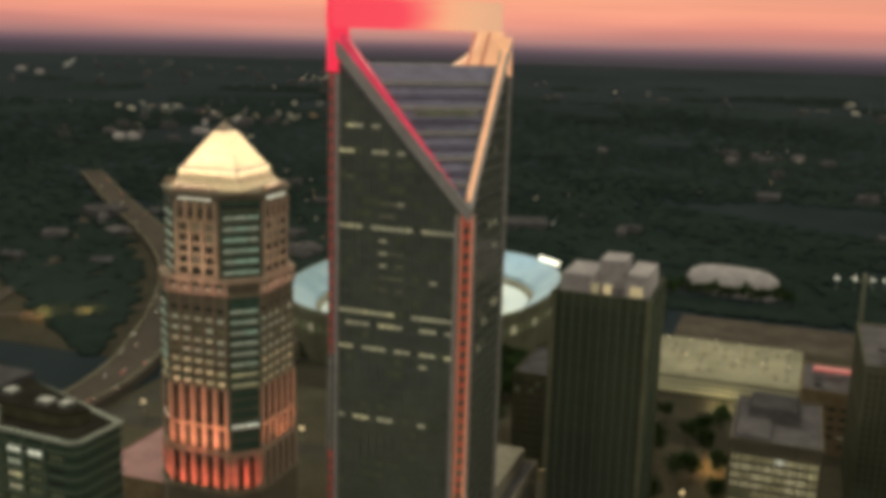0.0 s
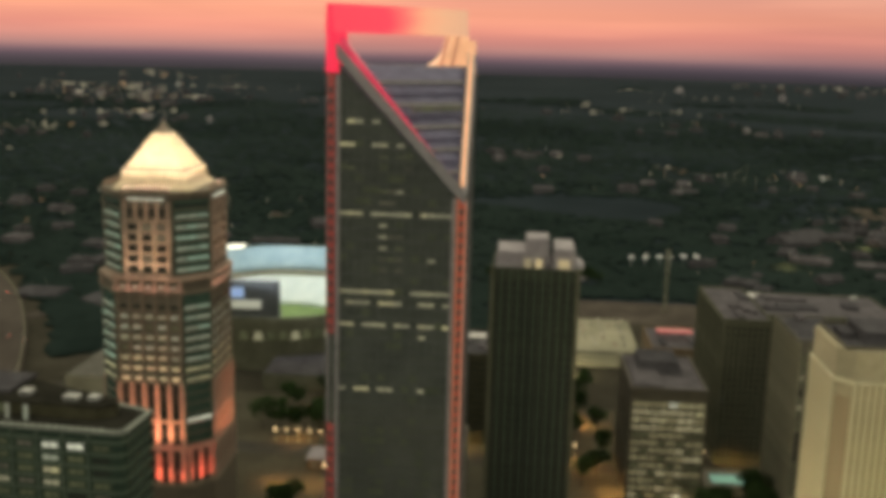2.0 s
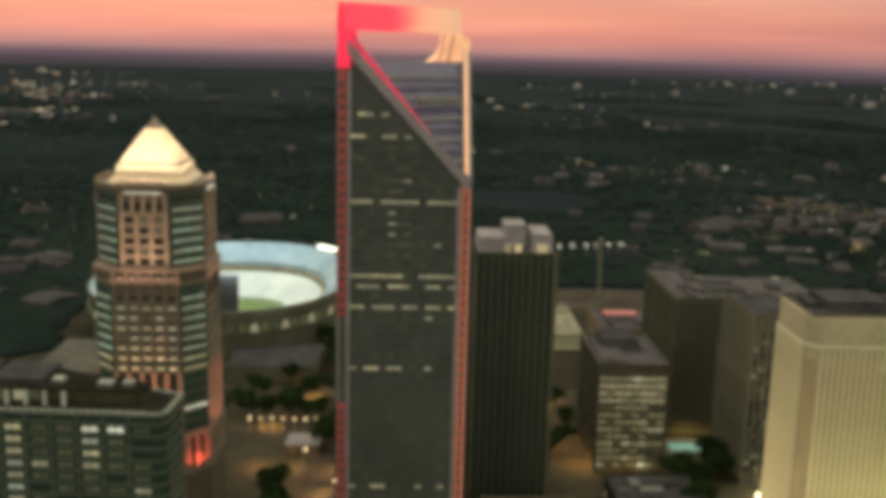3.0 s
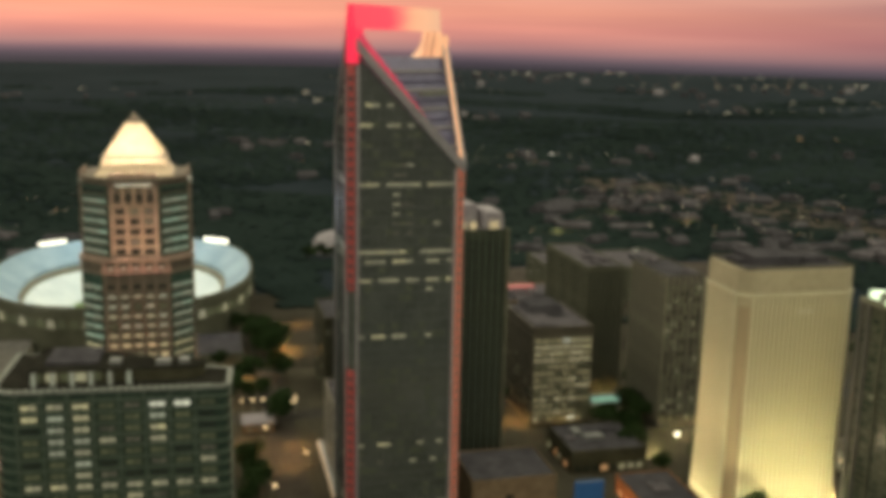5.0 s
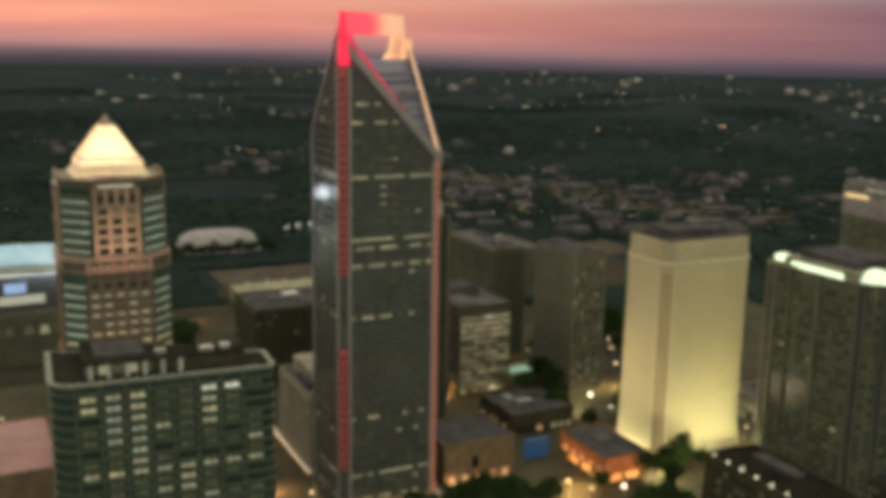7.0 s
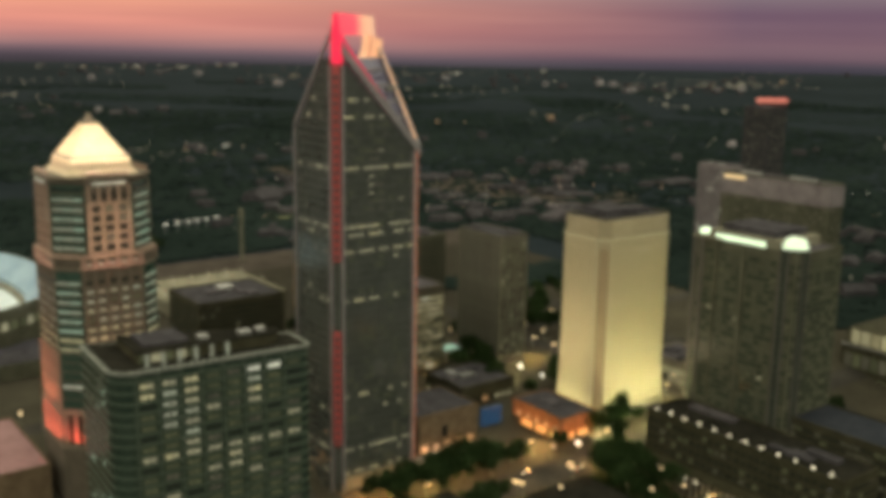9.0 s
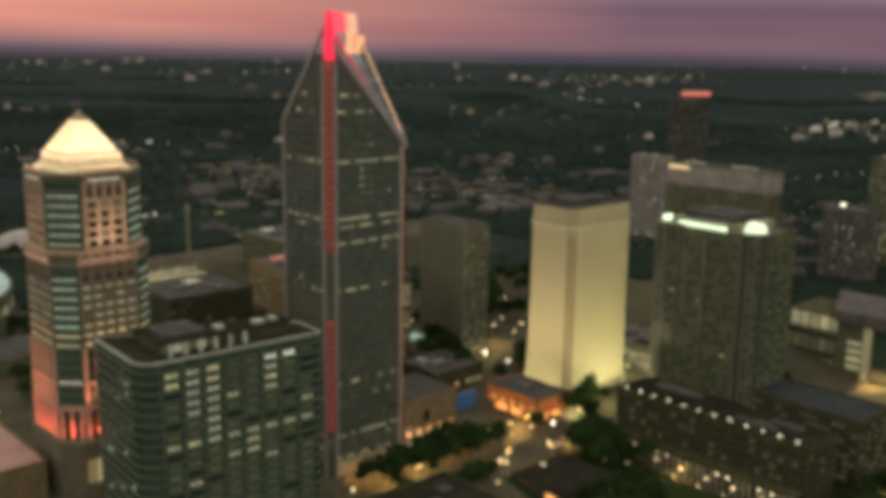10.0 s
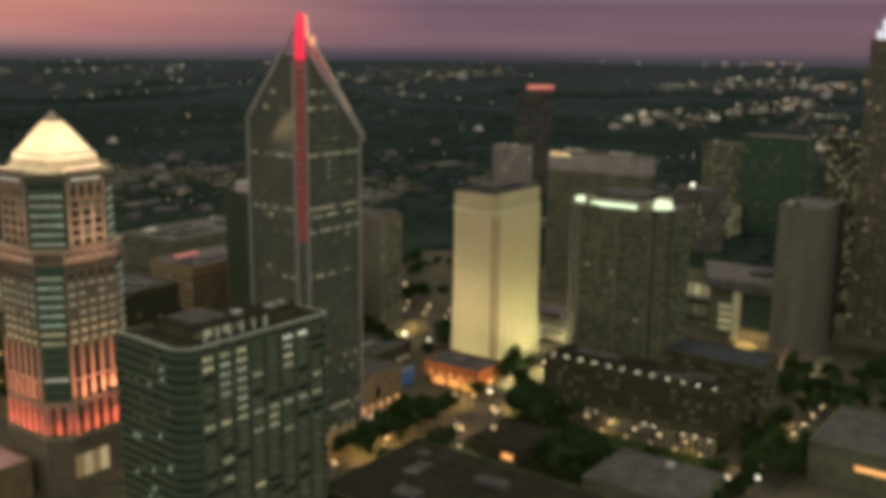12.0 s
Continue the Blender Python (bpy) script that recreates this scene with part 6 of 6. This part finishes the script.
Shape().box(-26, 36, -40, 12, 0, 11).part("wall", CONCRETE_DARK, hall2)
Shape().box(-25.5, 35.5, -39.5, 11.5, 11, 11.5).part("roof", ROOF_DARK, hall2)

lodge = thing("flat_roofed_lodge", "small lodge with a pale lilac flat roof beside the street", "building", (-56, 140, 0))
Shape().box(-9, 9, -8, 8, 0, 5.5).part("wall", BRICK, lodge)
Shape().box(-9.6, 9.6, -8.6, 8.6, 5.5, 6.1).part("roof", ROOF_PALE, lodge)
for i in range(3):
    Shape().box(-6.5 + 5.2 * i, -3.5 + 5.2 * i, -8.2, -7.9, 1.0, 3.6).part("window", LIT_DIM, lodge)

# teal-lit pool on a raised terrace
pool = thing("roof_pool", "teal-lit swimming pool on a raised paved terrace", "pool", (163, 134, 0))
Shape().box(-16, 17, -11, 12, 0, 6.0).part("terrace", STONE_GREY, pool)
hoop((-16.3, 17.3, -11.3, 12.3), (-15.6, 16.6, -10.6, 11.6), 5.6, 7.0).part("parapet", CONCRETE, pool)
Shape().box(-11, 9, -5, 6, 6.0, 6.25).part("water", lit("pool_glow", (0.22, 0.85, 0.60), 0.30, 0.0, mottle=0.5, scale=0.15), pool, "glowing teal pool water")
hoop((-11.6, 9.6, -5.6, 6.6), (-11, 9, -5, 6), 6.0, 6.5).part("coping", ROOF_PALE, pool)
for x in (11, 13.5):
    Shape().box(x - 0.7, x + 0.7, -4, 6, 6.0, 8.0).part("cabana", PLASTER_PINK, pool)
# floodlit yard beyond the railway
pole = thing("yard_lamp", "tall yard lamp with a bright white head", "lamp", (168, 694, ground_z(168, 694)), "yard lamps")
Shape().prism([(-0.35, -0.35), (0.35, -0.35), (0.35, 0.35), (-0.35, 0.35)], 0, 13, [(-0.2, -0.2), (0.2, -0.2), (0.2, 0.2), (-0.2, 0.2)]).part("post", STEEL, pole)
Shape().box(-2.2, 2.2, -0.6, 0.6, 13, 14.2).part("head", FAR_WHITE, pole, "bright white lamp head")
for x, y in ((184, 698), (200, 703), (212, 706), (226, 709), (241, 713)):
    copy_thing(pole, scaled(pose(x, y, ground_z(x, y))))
mast = thing("lattice_mast", "tall slim rust-brown lattice mast beside the railway", "mast", (180, 515, 0))
for x, y in ((-1, -1), (1, -1), (1, 1), (-1, 1)):
    Shape().box(x - 0.25, x + 0.25, y - 0.25, y + 0.25, 0, 56).part("leg", CONCRETE, mast)
for k in range(14):
    hoop((-1.3, 1.3, -1.3, 1.3), (-0.9, 0.9, -0.9, 0.9), 2 + 4 * k, 2.5 + 4 * k).part("brace", CONCRETE, mast)
Shape().box(-4, 4, -0.4, 0.4, 50, 51).box(-1.6, 1.6, -1.6, 1.6, 55.5, 56.5).part("platform", CONCRETE, mast)


def make_tree(seed, height=11.0, spread=4.6):
    """A tapered trunk, limbs and a crown of many small leaf clumps."""
    r = random.Random(seed)
    t = thing("tree", "leafy dark green street tree with an uneven crown", "tree", (0, 0, -60), "city trees")
    trunk = Shape()
    for k in range(4):
        z0, z1 = k * 1.1, (k + 1) * 1.1
        w0, w1 = 0.34 - 0.05 * k, 0.29 - 0.05 * k
        oct_ = lambda w: [(w * math.cos(a * math.pi / 3), w * math.sin(a * math.pi / 3)) for a in range(6)]
        trunk.prism(oct_(w0), z0, z1, oct_(w1))
    lobes = []
    for k in range(7):
        a, reach, z = r.uniform(0, 6.28), r.uniform(0.3, 0.7) * spread, r.uniform(0.5, 0.92) * height
        lobes.append((reach * math.cos(a), reach * math.sin(a), z, r.uniform(0.32, 0.55) * spread))
        j = len(trunk.v)
        trunk.v += [(-0.14, 0, 3.6), (0.14, 0, 3.6), (0, 0.2, 3.7), (lobes[-1][0] * 0.8, lobes[-1][1] * 0.8, z)]
        trunk.f += [(j, j + 1, j + 2), (j, j + 1, j + 3), (j + 1, j + 2, j + 3), (j + 2, j, j + 3)]
    trunk.part("trunk", BARK, t, "trunk and limbs")
    lobes.append((0, 0, height * 0.78, spread * 0.6))
    crown = Shape()
    for x, y, z, rad_ in lobes:
        for _ in range(120):
            d = Vector((r.gauss(0, 1), r.gauss(0, 1), r.gauss(0, 0.8))).normalized() * rad_ * r.uniform(0.55, 1.08)
            c = Vector((x, y, z)) + d
            n = Vector((r.gauss(0, 1), r.gauss(0, 1), r.gauss(0, 1))).normalized()
            u = n.orthogonal().normalized() * r.uniform(0.4, 0.9)
            v = n.cross(u)
            k = len(crown.v)
            crown.v += [tuple(c - u), tuple(c - v * 0.6), tuple(c + u), tuple(c + v * 0.6)]
            crown.f.append((k, k + 1, k + 2, k + 3))
    crown.part("crown", LEAF, t)
    return t


kinds = [make_tree(s, 13 + 2.0 * s, 6.2 + 0.7 * s) for s in range(4)]
rng = random.Random(77)
SPOTS = [(72 + 8.5 * i + rng.uniform(-3, 3), y + rng.uniform(-3, 3)) for y in (-70, -84, -99, -114, -130) for i in range(7) if rng.random() < 0.85]
SPOTS += [(30 + 10 * i, -42 + rng.uniform(-2, 2)) for i in range(12)] + [(14 + 7 * i, -118 - 5 * i + rng.uniform(-2, 2)) for i in range(6)] + [(16 + rng.uniform(-2, 2), -78 - 13 * i) for i in range(9)]
SPOTS += [(112 + rng.uniform(-5, 5), -150 - 14 * i) for i in range(5)] + [(84 + 11 * i, -222 + rng.uniform(-5, 5)) for i in range(9)] + [(150 + 9 * i, -212 + rng.uniform(-6, 6)) for i in range(9)] + [(140 + 8 * i, -236 + rng.uniform(-4, 4)) for i in range(7)]
SPOTS += [(20 + 7 * i, 606 + rng.uniform(-3, 3)) for i in range(16)] + [(rng.uniform(-70, -56), 190 + 11 * i) for i in range(4)] + [(rng.uniform(56, 100), 130 + 10 * i) for i in range(16)]
SPOTS += [(rng.uniform(190, 230), rng.uniform(150, 168)) for _ in range(10)] + [(rng.uniform(-57, -30), rng.uniform(262, 345)) for _ in range(20)] + [(rng.uniform(-120, -56), rng.uniform(312, 345)) for _ in range(10)] + [(rng.uniform(-100, -30), rng.uniform(200, 250)) for _ in range(8)] + [(rng.uniform(150, 222), rng.uniform(28, 62)) for _ in range(12)]
SPOTS += [(158 + 6 * i, -34 - 5 * (i % 2)) for i in range(4)] + [(152, -42), (149, -52)]
SPOTS += [(rng.uniform(116, 146), rng.uniform(-100, -64)) for _ in range(12)] + [(rng.uniform(60, 108), rng.uniform(-150, -110)) for _ in range(18)] + [(rng.uniform(20, 140), rng.uniform(-72, -64)) for _ in range(14)] + [(rng.uniform(-20, 60), rng.uniform(-46, -40)) for _ in range(8)]
SPOTS += [(-12 + 6.5 * i, -67 + rng.uniform(-3, 3)) for i in range(13)] + [(-16 + 7 * i, -39 + rng.uniform(-3, 3)) for i in range(8)] + [(30 + 6 * i, -32 + rng.uniform(-3, 3)) for i in range(6)]
SPOTS += [(-42 + rng.uniform(-5, 6), 136 + 6 * i) for i in range(5)] + [(-104 + 9 * i, 184 + rng.uniform(-4, 4)) for i in range(7)] + [(-60 + rng.uniform(-8, 8), 78 - 8 * i) for i in range(7)]
SPOTS += [(150 + rng.uniform(-6, 6), 60 + 8 * i) for i in range(6)] + [(rng.uniform(142, 176), rng.uniform(96, 124)) for _ in range(8)] + [(rng.uniform(240, 320), rng.uniform(-96, -40)) for _ in range(14)]
SPOTS += [(rng.uniform(256, 336), rng.uniform(-206, -176)) for _ in range(14)] + [(rng.uniform(250, 372), rng.uniform(-256, -206)) for _ in range(26)]
SPOTS += [(rng.uniform(252, 330), rng.uniform(172, 246)) for _ in range(30)] + [(rng.uniform(255, 300), rng.uniform(120, 160)) for _ in range(10)] + [(rng.uniform(335, 400), rng.uniform(170, 246)) for _ in range(12)]
first = set()
for i, (x, y) in enumerate(SPOTS):
    k = i % 4
    if 84 < x < 150 and -62 < y < -28 and i % 3:
        continue
    if -75 < y < -60 and 10 < x < 112 and (i % 2 or int(x / 17) % 3 == 0):
        continue
    if (66 < x < 114 and -108 < y < -64) or (113 < x < 250 and -205 < y < -100):
        continue
    m = scaled(pose(x, y, street_z(y), 0, 0, rng.uniform(0, 360)))
    if k not in first:
        first.add(k)
        kinds[k].matrix_basis = m
    else:
        copy_thing(kinds[k], m)

lamp = thing("street_lamp", "grey street lamp with a glowing warm head", "street lamp", (0, 0, 0), "street lamps")
Shape().prism([(-0.12, -0.12), (0.12, -0.12), (0.12, 0.12), (-0.12, 0.12)], 0, 8.4, [(-0.07, -0.07), (0.07, -0.07), (0.07, 0.07), (-0.07, 0.07)]).part("post", STEEL, lamp)
lamp_arm = Shape().box(-0.06, 1.6, -0.06, 0.06, 8.3, 8.45).part("arm", STEEL, lamp)
Shape().prism([(0.5, -0.7), (2.5, -0.7), (2.5, 0.7), (0.5, 0.7)], 7.8, 8.6, [(0.8, -0.5), (2.2, -0.5), (2.2, 0.5), (0.8, 0.5)]).part("head", LAMP_WARM, lamp_arm, "glowing lamp head")
LAMPS = [(-54.5, -200 + 80 * i, 0) for i in range(6)] + [(-32, -160 + 80 * i, 180) for i in range(5)]
LAMPS += [(-91 + 6.6 * i, 168, -90) for i in range(10)] + [(-240 + 36 * i, 168, -90) for i in range(4)] + [(10 + 36 * i, 168, -90) for i in range(9)] + [(-30 + 44 * i, -44.5, -90) for i in range(6)] + [(60 + 40 * i, -63.5, 90) for i in range(3)]
LAMPS += [(229.5, -40 + 22 * i, 0) for i in range(9)] + [(252, -29 + 22 * i, 180) for i in range(9)] + [(120 + 20 * i, -219, -90) for i in range(8)]
LAMPS += [(24 + 19 * i, -77 if i % 2 else -66, 40 * i) for i in range(7)] + [(118 + 9 * (i % 3), -62 - 9 * i, 55 * i) for i in range(5)] + [(62 + 16 * i, -38, 90) for i in range(4)]
LAMPS += [(145.5, -70 - 17 * i, 0) for i in range(7)] + [(38.5, 30 + 24 * i, 0) for i in range(9)]
for i, (x, y, a) in enumerate(LAMPS):
    m = scaled(pose(x, y, street_z(y), 0, 0, a))
    if i == 0:
        lamp.matrix_basis = m
    else:
        copy_thing(lamp, m)


lantern = thing("lantern", "bright white globe lantern on a short post", "lamp", (158, -36.6, street_z(-36.6)), "globe lanterns")
Shape().box(-0.15, 0.15, -0.15, 0.15, 0, 3.2).part("post", STEEL, lantern)
big = bmesh.new()
bmesh.ops.create_icosphere(big, subdivisions=2, radius=1.2 * K)
big_me = bpy.data.meshes.new("globe")
big.to_mesh(big_me)
big.free()
big_me.materials.append(LAMP_WHITE)
mesh_part("globe", big_me, lantern, "glowing white globe", pose(0, 0, 4.2))
for x, y in ((186, -31), (183, 51.7), (183.5, 75.7), (124, -44), (140, -62), (122, -208), (132, -222), (146, -214), (175, -205), (104, -150)):
    copy_thing(lantern, scaled(pose(x, y, street_z(y))))


fixture = thing("floodlight", "small dark floodlight housing at the tower's foot", "floodlight", (167, -29.3, 0), "floodlights at the cream tower")
Shape().box(-0.9, 0.9, -0.6, 0.6, 0, 0.5).part("base", STEEL, fixture)
Shape().prism([(-1.0, -0.5), (1.0, -0.5), (1.0, 0.6), (-1.0, 0.6)], 0.5, 1.3, [(-1.1, -0.6), (1.1, -0.6), (1.1, 0.5), (-1.1, 0.5)]).part("housing", SPANDREL, fixture)
for i in range(1, 7):
    copy_thing(fixture, scaled(pose(167 + 8.3 * i, -29.3, 0)))


def make_car(paint, lamps=True):
    c = thing("car", "small dark car with lit lamps on the road", "car", (0, 0, 0), "cars on the roads")
    side = [(-2.2, 0.35), (2.2, 0.35), (2.25, 0.75), (1.3, 0.95), (-1.9, 1.0), (-2.25, 0.8)]
    Shape().wedge(side, "y", -0.9, 0.9).part("body", paint, c)
    Shape().wedge([(-1.7, 0.98), (0.9, 0.96), (0.2, 1.45), (-1.2, 1.45)], "y", -0.78, 0.78).part("cabin", GLASS_DARK, c)
    wheel = Shape()
    wheel.wedge([(0.33 * math.cos(a * math.pi / 5), 0.33 + 0.33 * math.sin(a * math.pi / 5)) for a in range(10)], "y", -0.12, 0.12)
    me = wheel.mesh("wheel", SPANDREL)
    for x in (-1.35, 1.35):
        for y in (-0.85, 0.85):
            mesh_part("wheel", me, c, "", pose(x, y, 0))
    for y in (-0.62, 0.62) if lamps else ():
        Shape().box(2.1, 2.32, y - 0.25, y + 0.25, 0.55, 0.8).part("headlight", LAMP_WHITE, c)
        Shape().box(-2.32, -2.1, y - 0.25, y + 0.25, 0.6, 0.85).part("tail_light", TAIL_RED, c)
    return c


TAIL_RED = lit("tail_lamp_red", (1.0, 0.08, 0.05), 3.0, 0.2)
paints = [surface("car_paint_%d" % i, a, b, 0.5, 0.3) for i, (a, b) in enumerate((((0.02, 0.02, 0.025), (0.03, 0.03, 0.035)), ((0.3, 0.3, 0.3), (0.4, 0.4, 0.4)), ((0.12, 0.02, 0.02), (0.16, 0.03, 0.03))))]
cars = [make_car(p) for p in paints]
PLACES, PARKED = [], []
for i in range(4, len(highway_line) - 32, 2):
    p, q = highway_line[i], highway_line[i + 1]
    d = (q - p).normalized()
    n = Vector((-d.y, d.x))
    lane = rng.choice([-12.5, -9, -5, 5, 9, 12.5])
    PLACES.append((p.x + n.x * lane + rng.uniform(-6, 6) * d.x, p.y + n.y * lane + rng.uniform(-6, 6) * d.y, ground_z(p.x, p.y) + 6.0, math.degrees(math.atan2(d.y, d.x)) + (180 if lane > 0 else 0)))
for i in range(2):
    PLACES.append((-39 if i % 2 else -47, -30 + 27 * i, 0.01, 90 if i % 2 else -90))
for i in range(4):
    for j in range(13):
        if rng.random() < 0.7:
            PARKED.append((42 + 7.2 * j, 360 + 18 * i, 11.8, 90 if i % 2 else -90))
for i in range(9):
    PLACES.append((-20 + 33 * i, -50 if i % 2 else -58, 0.01, 180 if i % 2 else 0))
still = [make_car(p, False) for p in paints]
for i, (x, y, z, a) in enumerate(PARKED):
    m = scaled(pose(x, y, z, 0, 0, a))
    if i < 3:
        still[i].matrix_basis = m
        tagged(still[i], "small parked car on the open top deck", "car", "parked cars")
    else:
        copy_thing(still[i % 3], m)
for i, (x, y, z, a) in enumerate(PLACES):
    m = scaled(pose(x, y, z + street_z(y), 0, 0, a))
    if i < 3:
        cars[i].matrix_basis = m
    else:
        copy_thing(cars[i % 3], m)
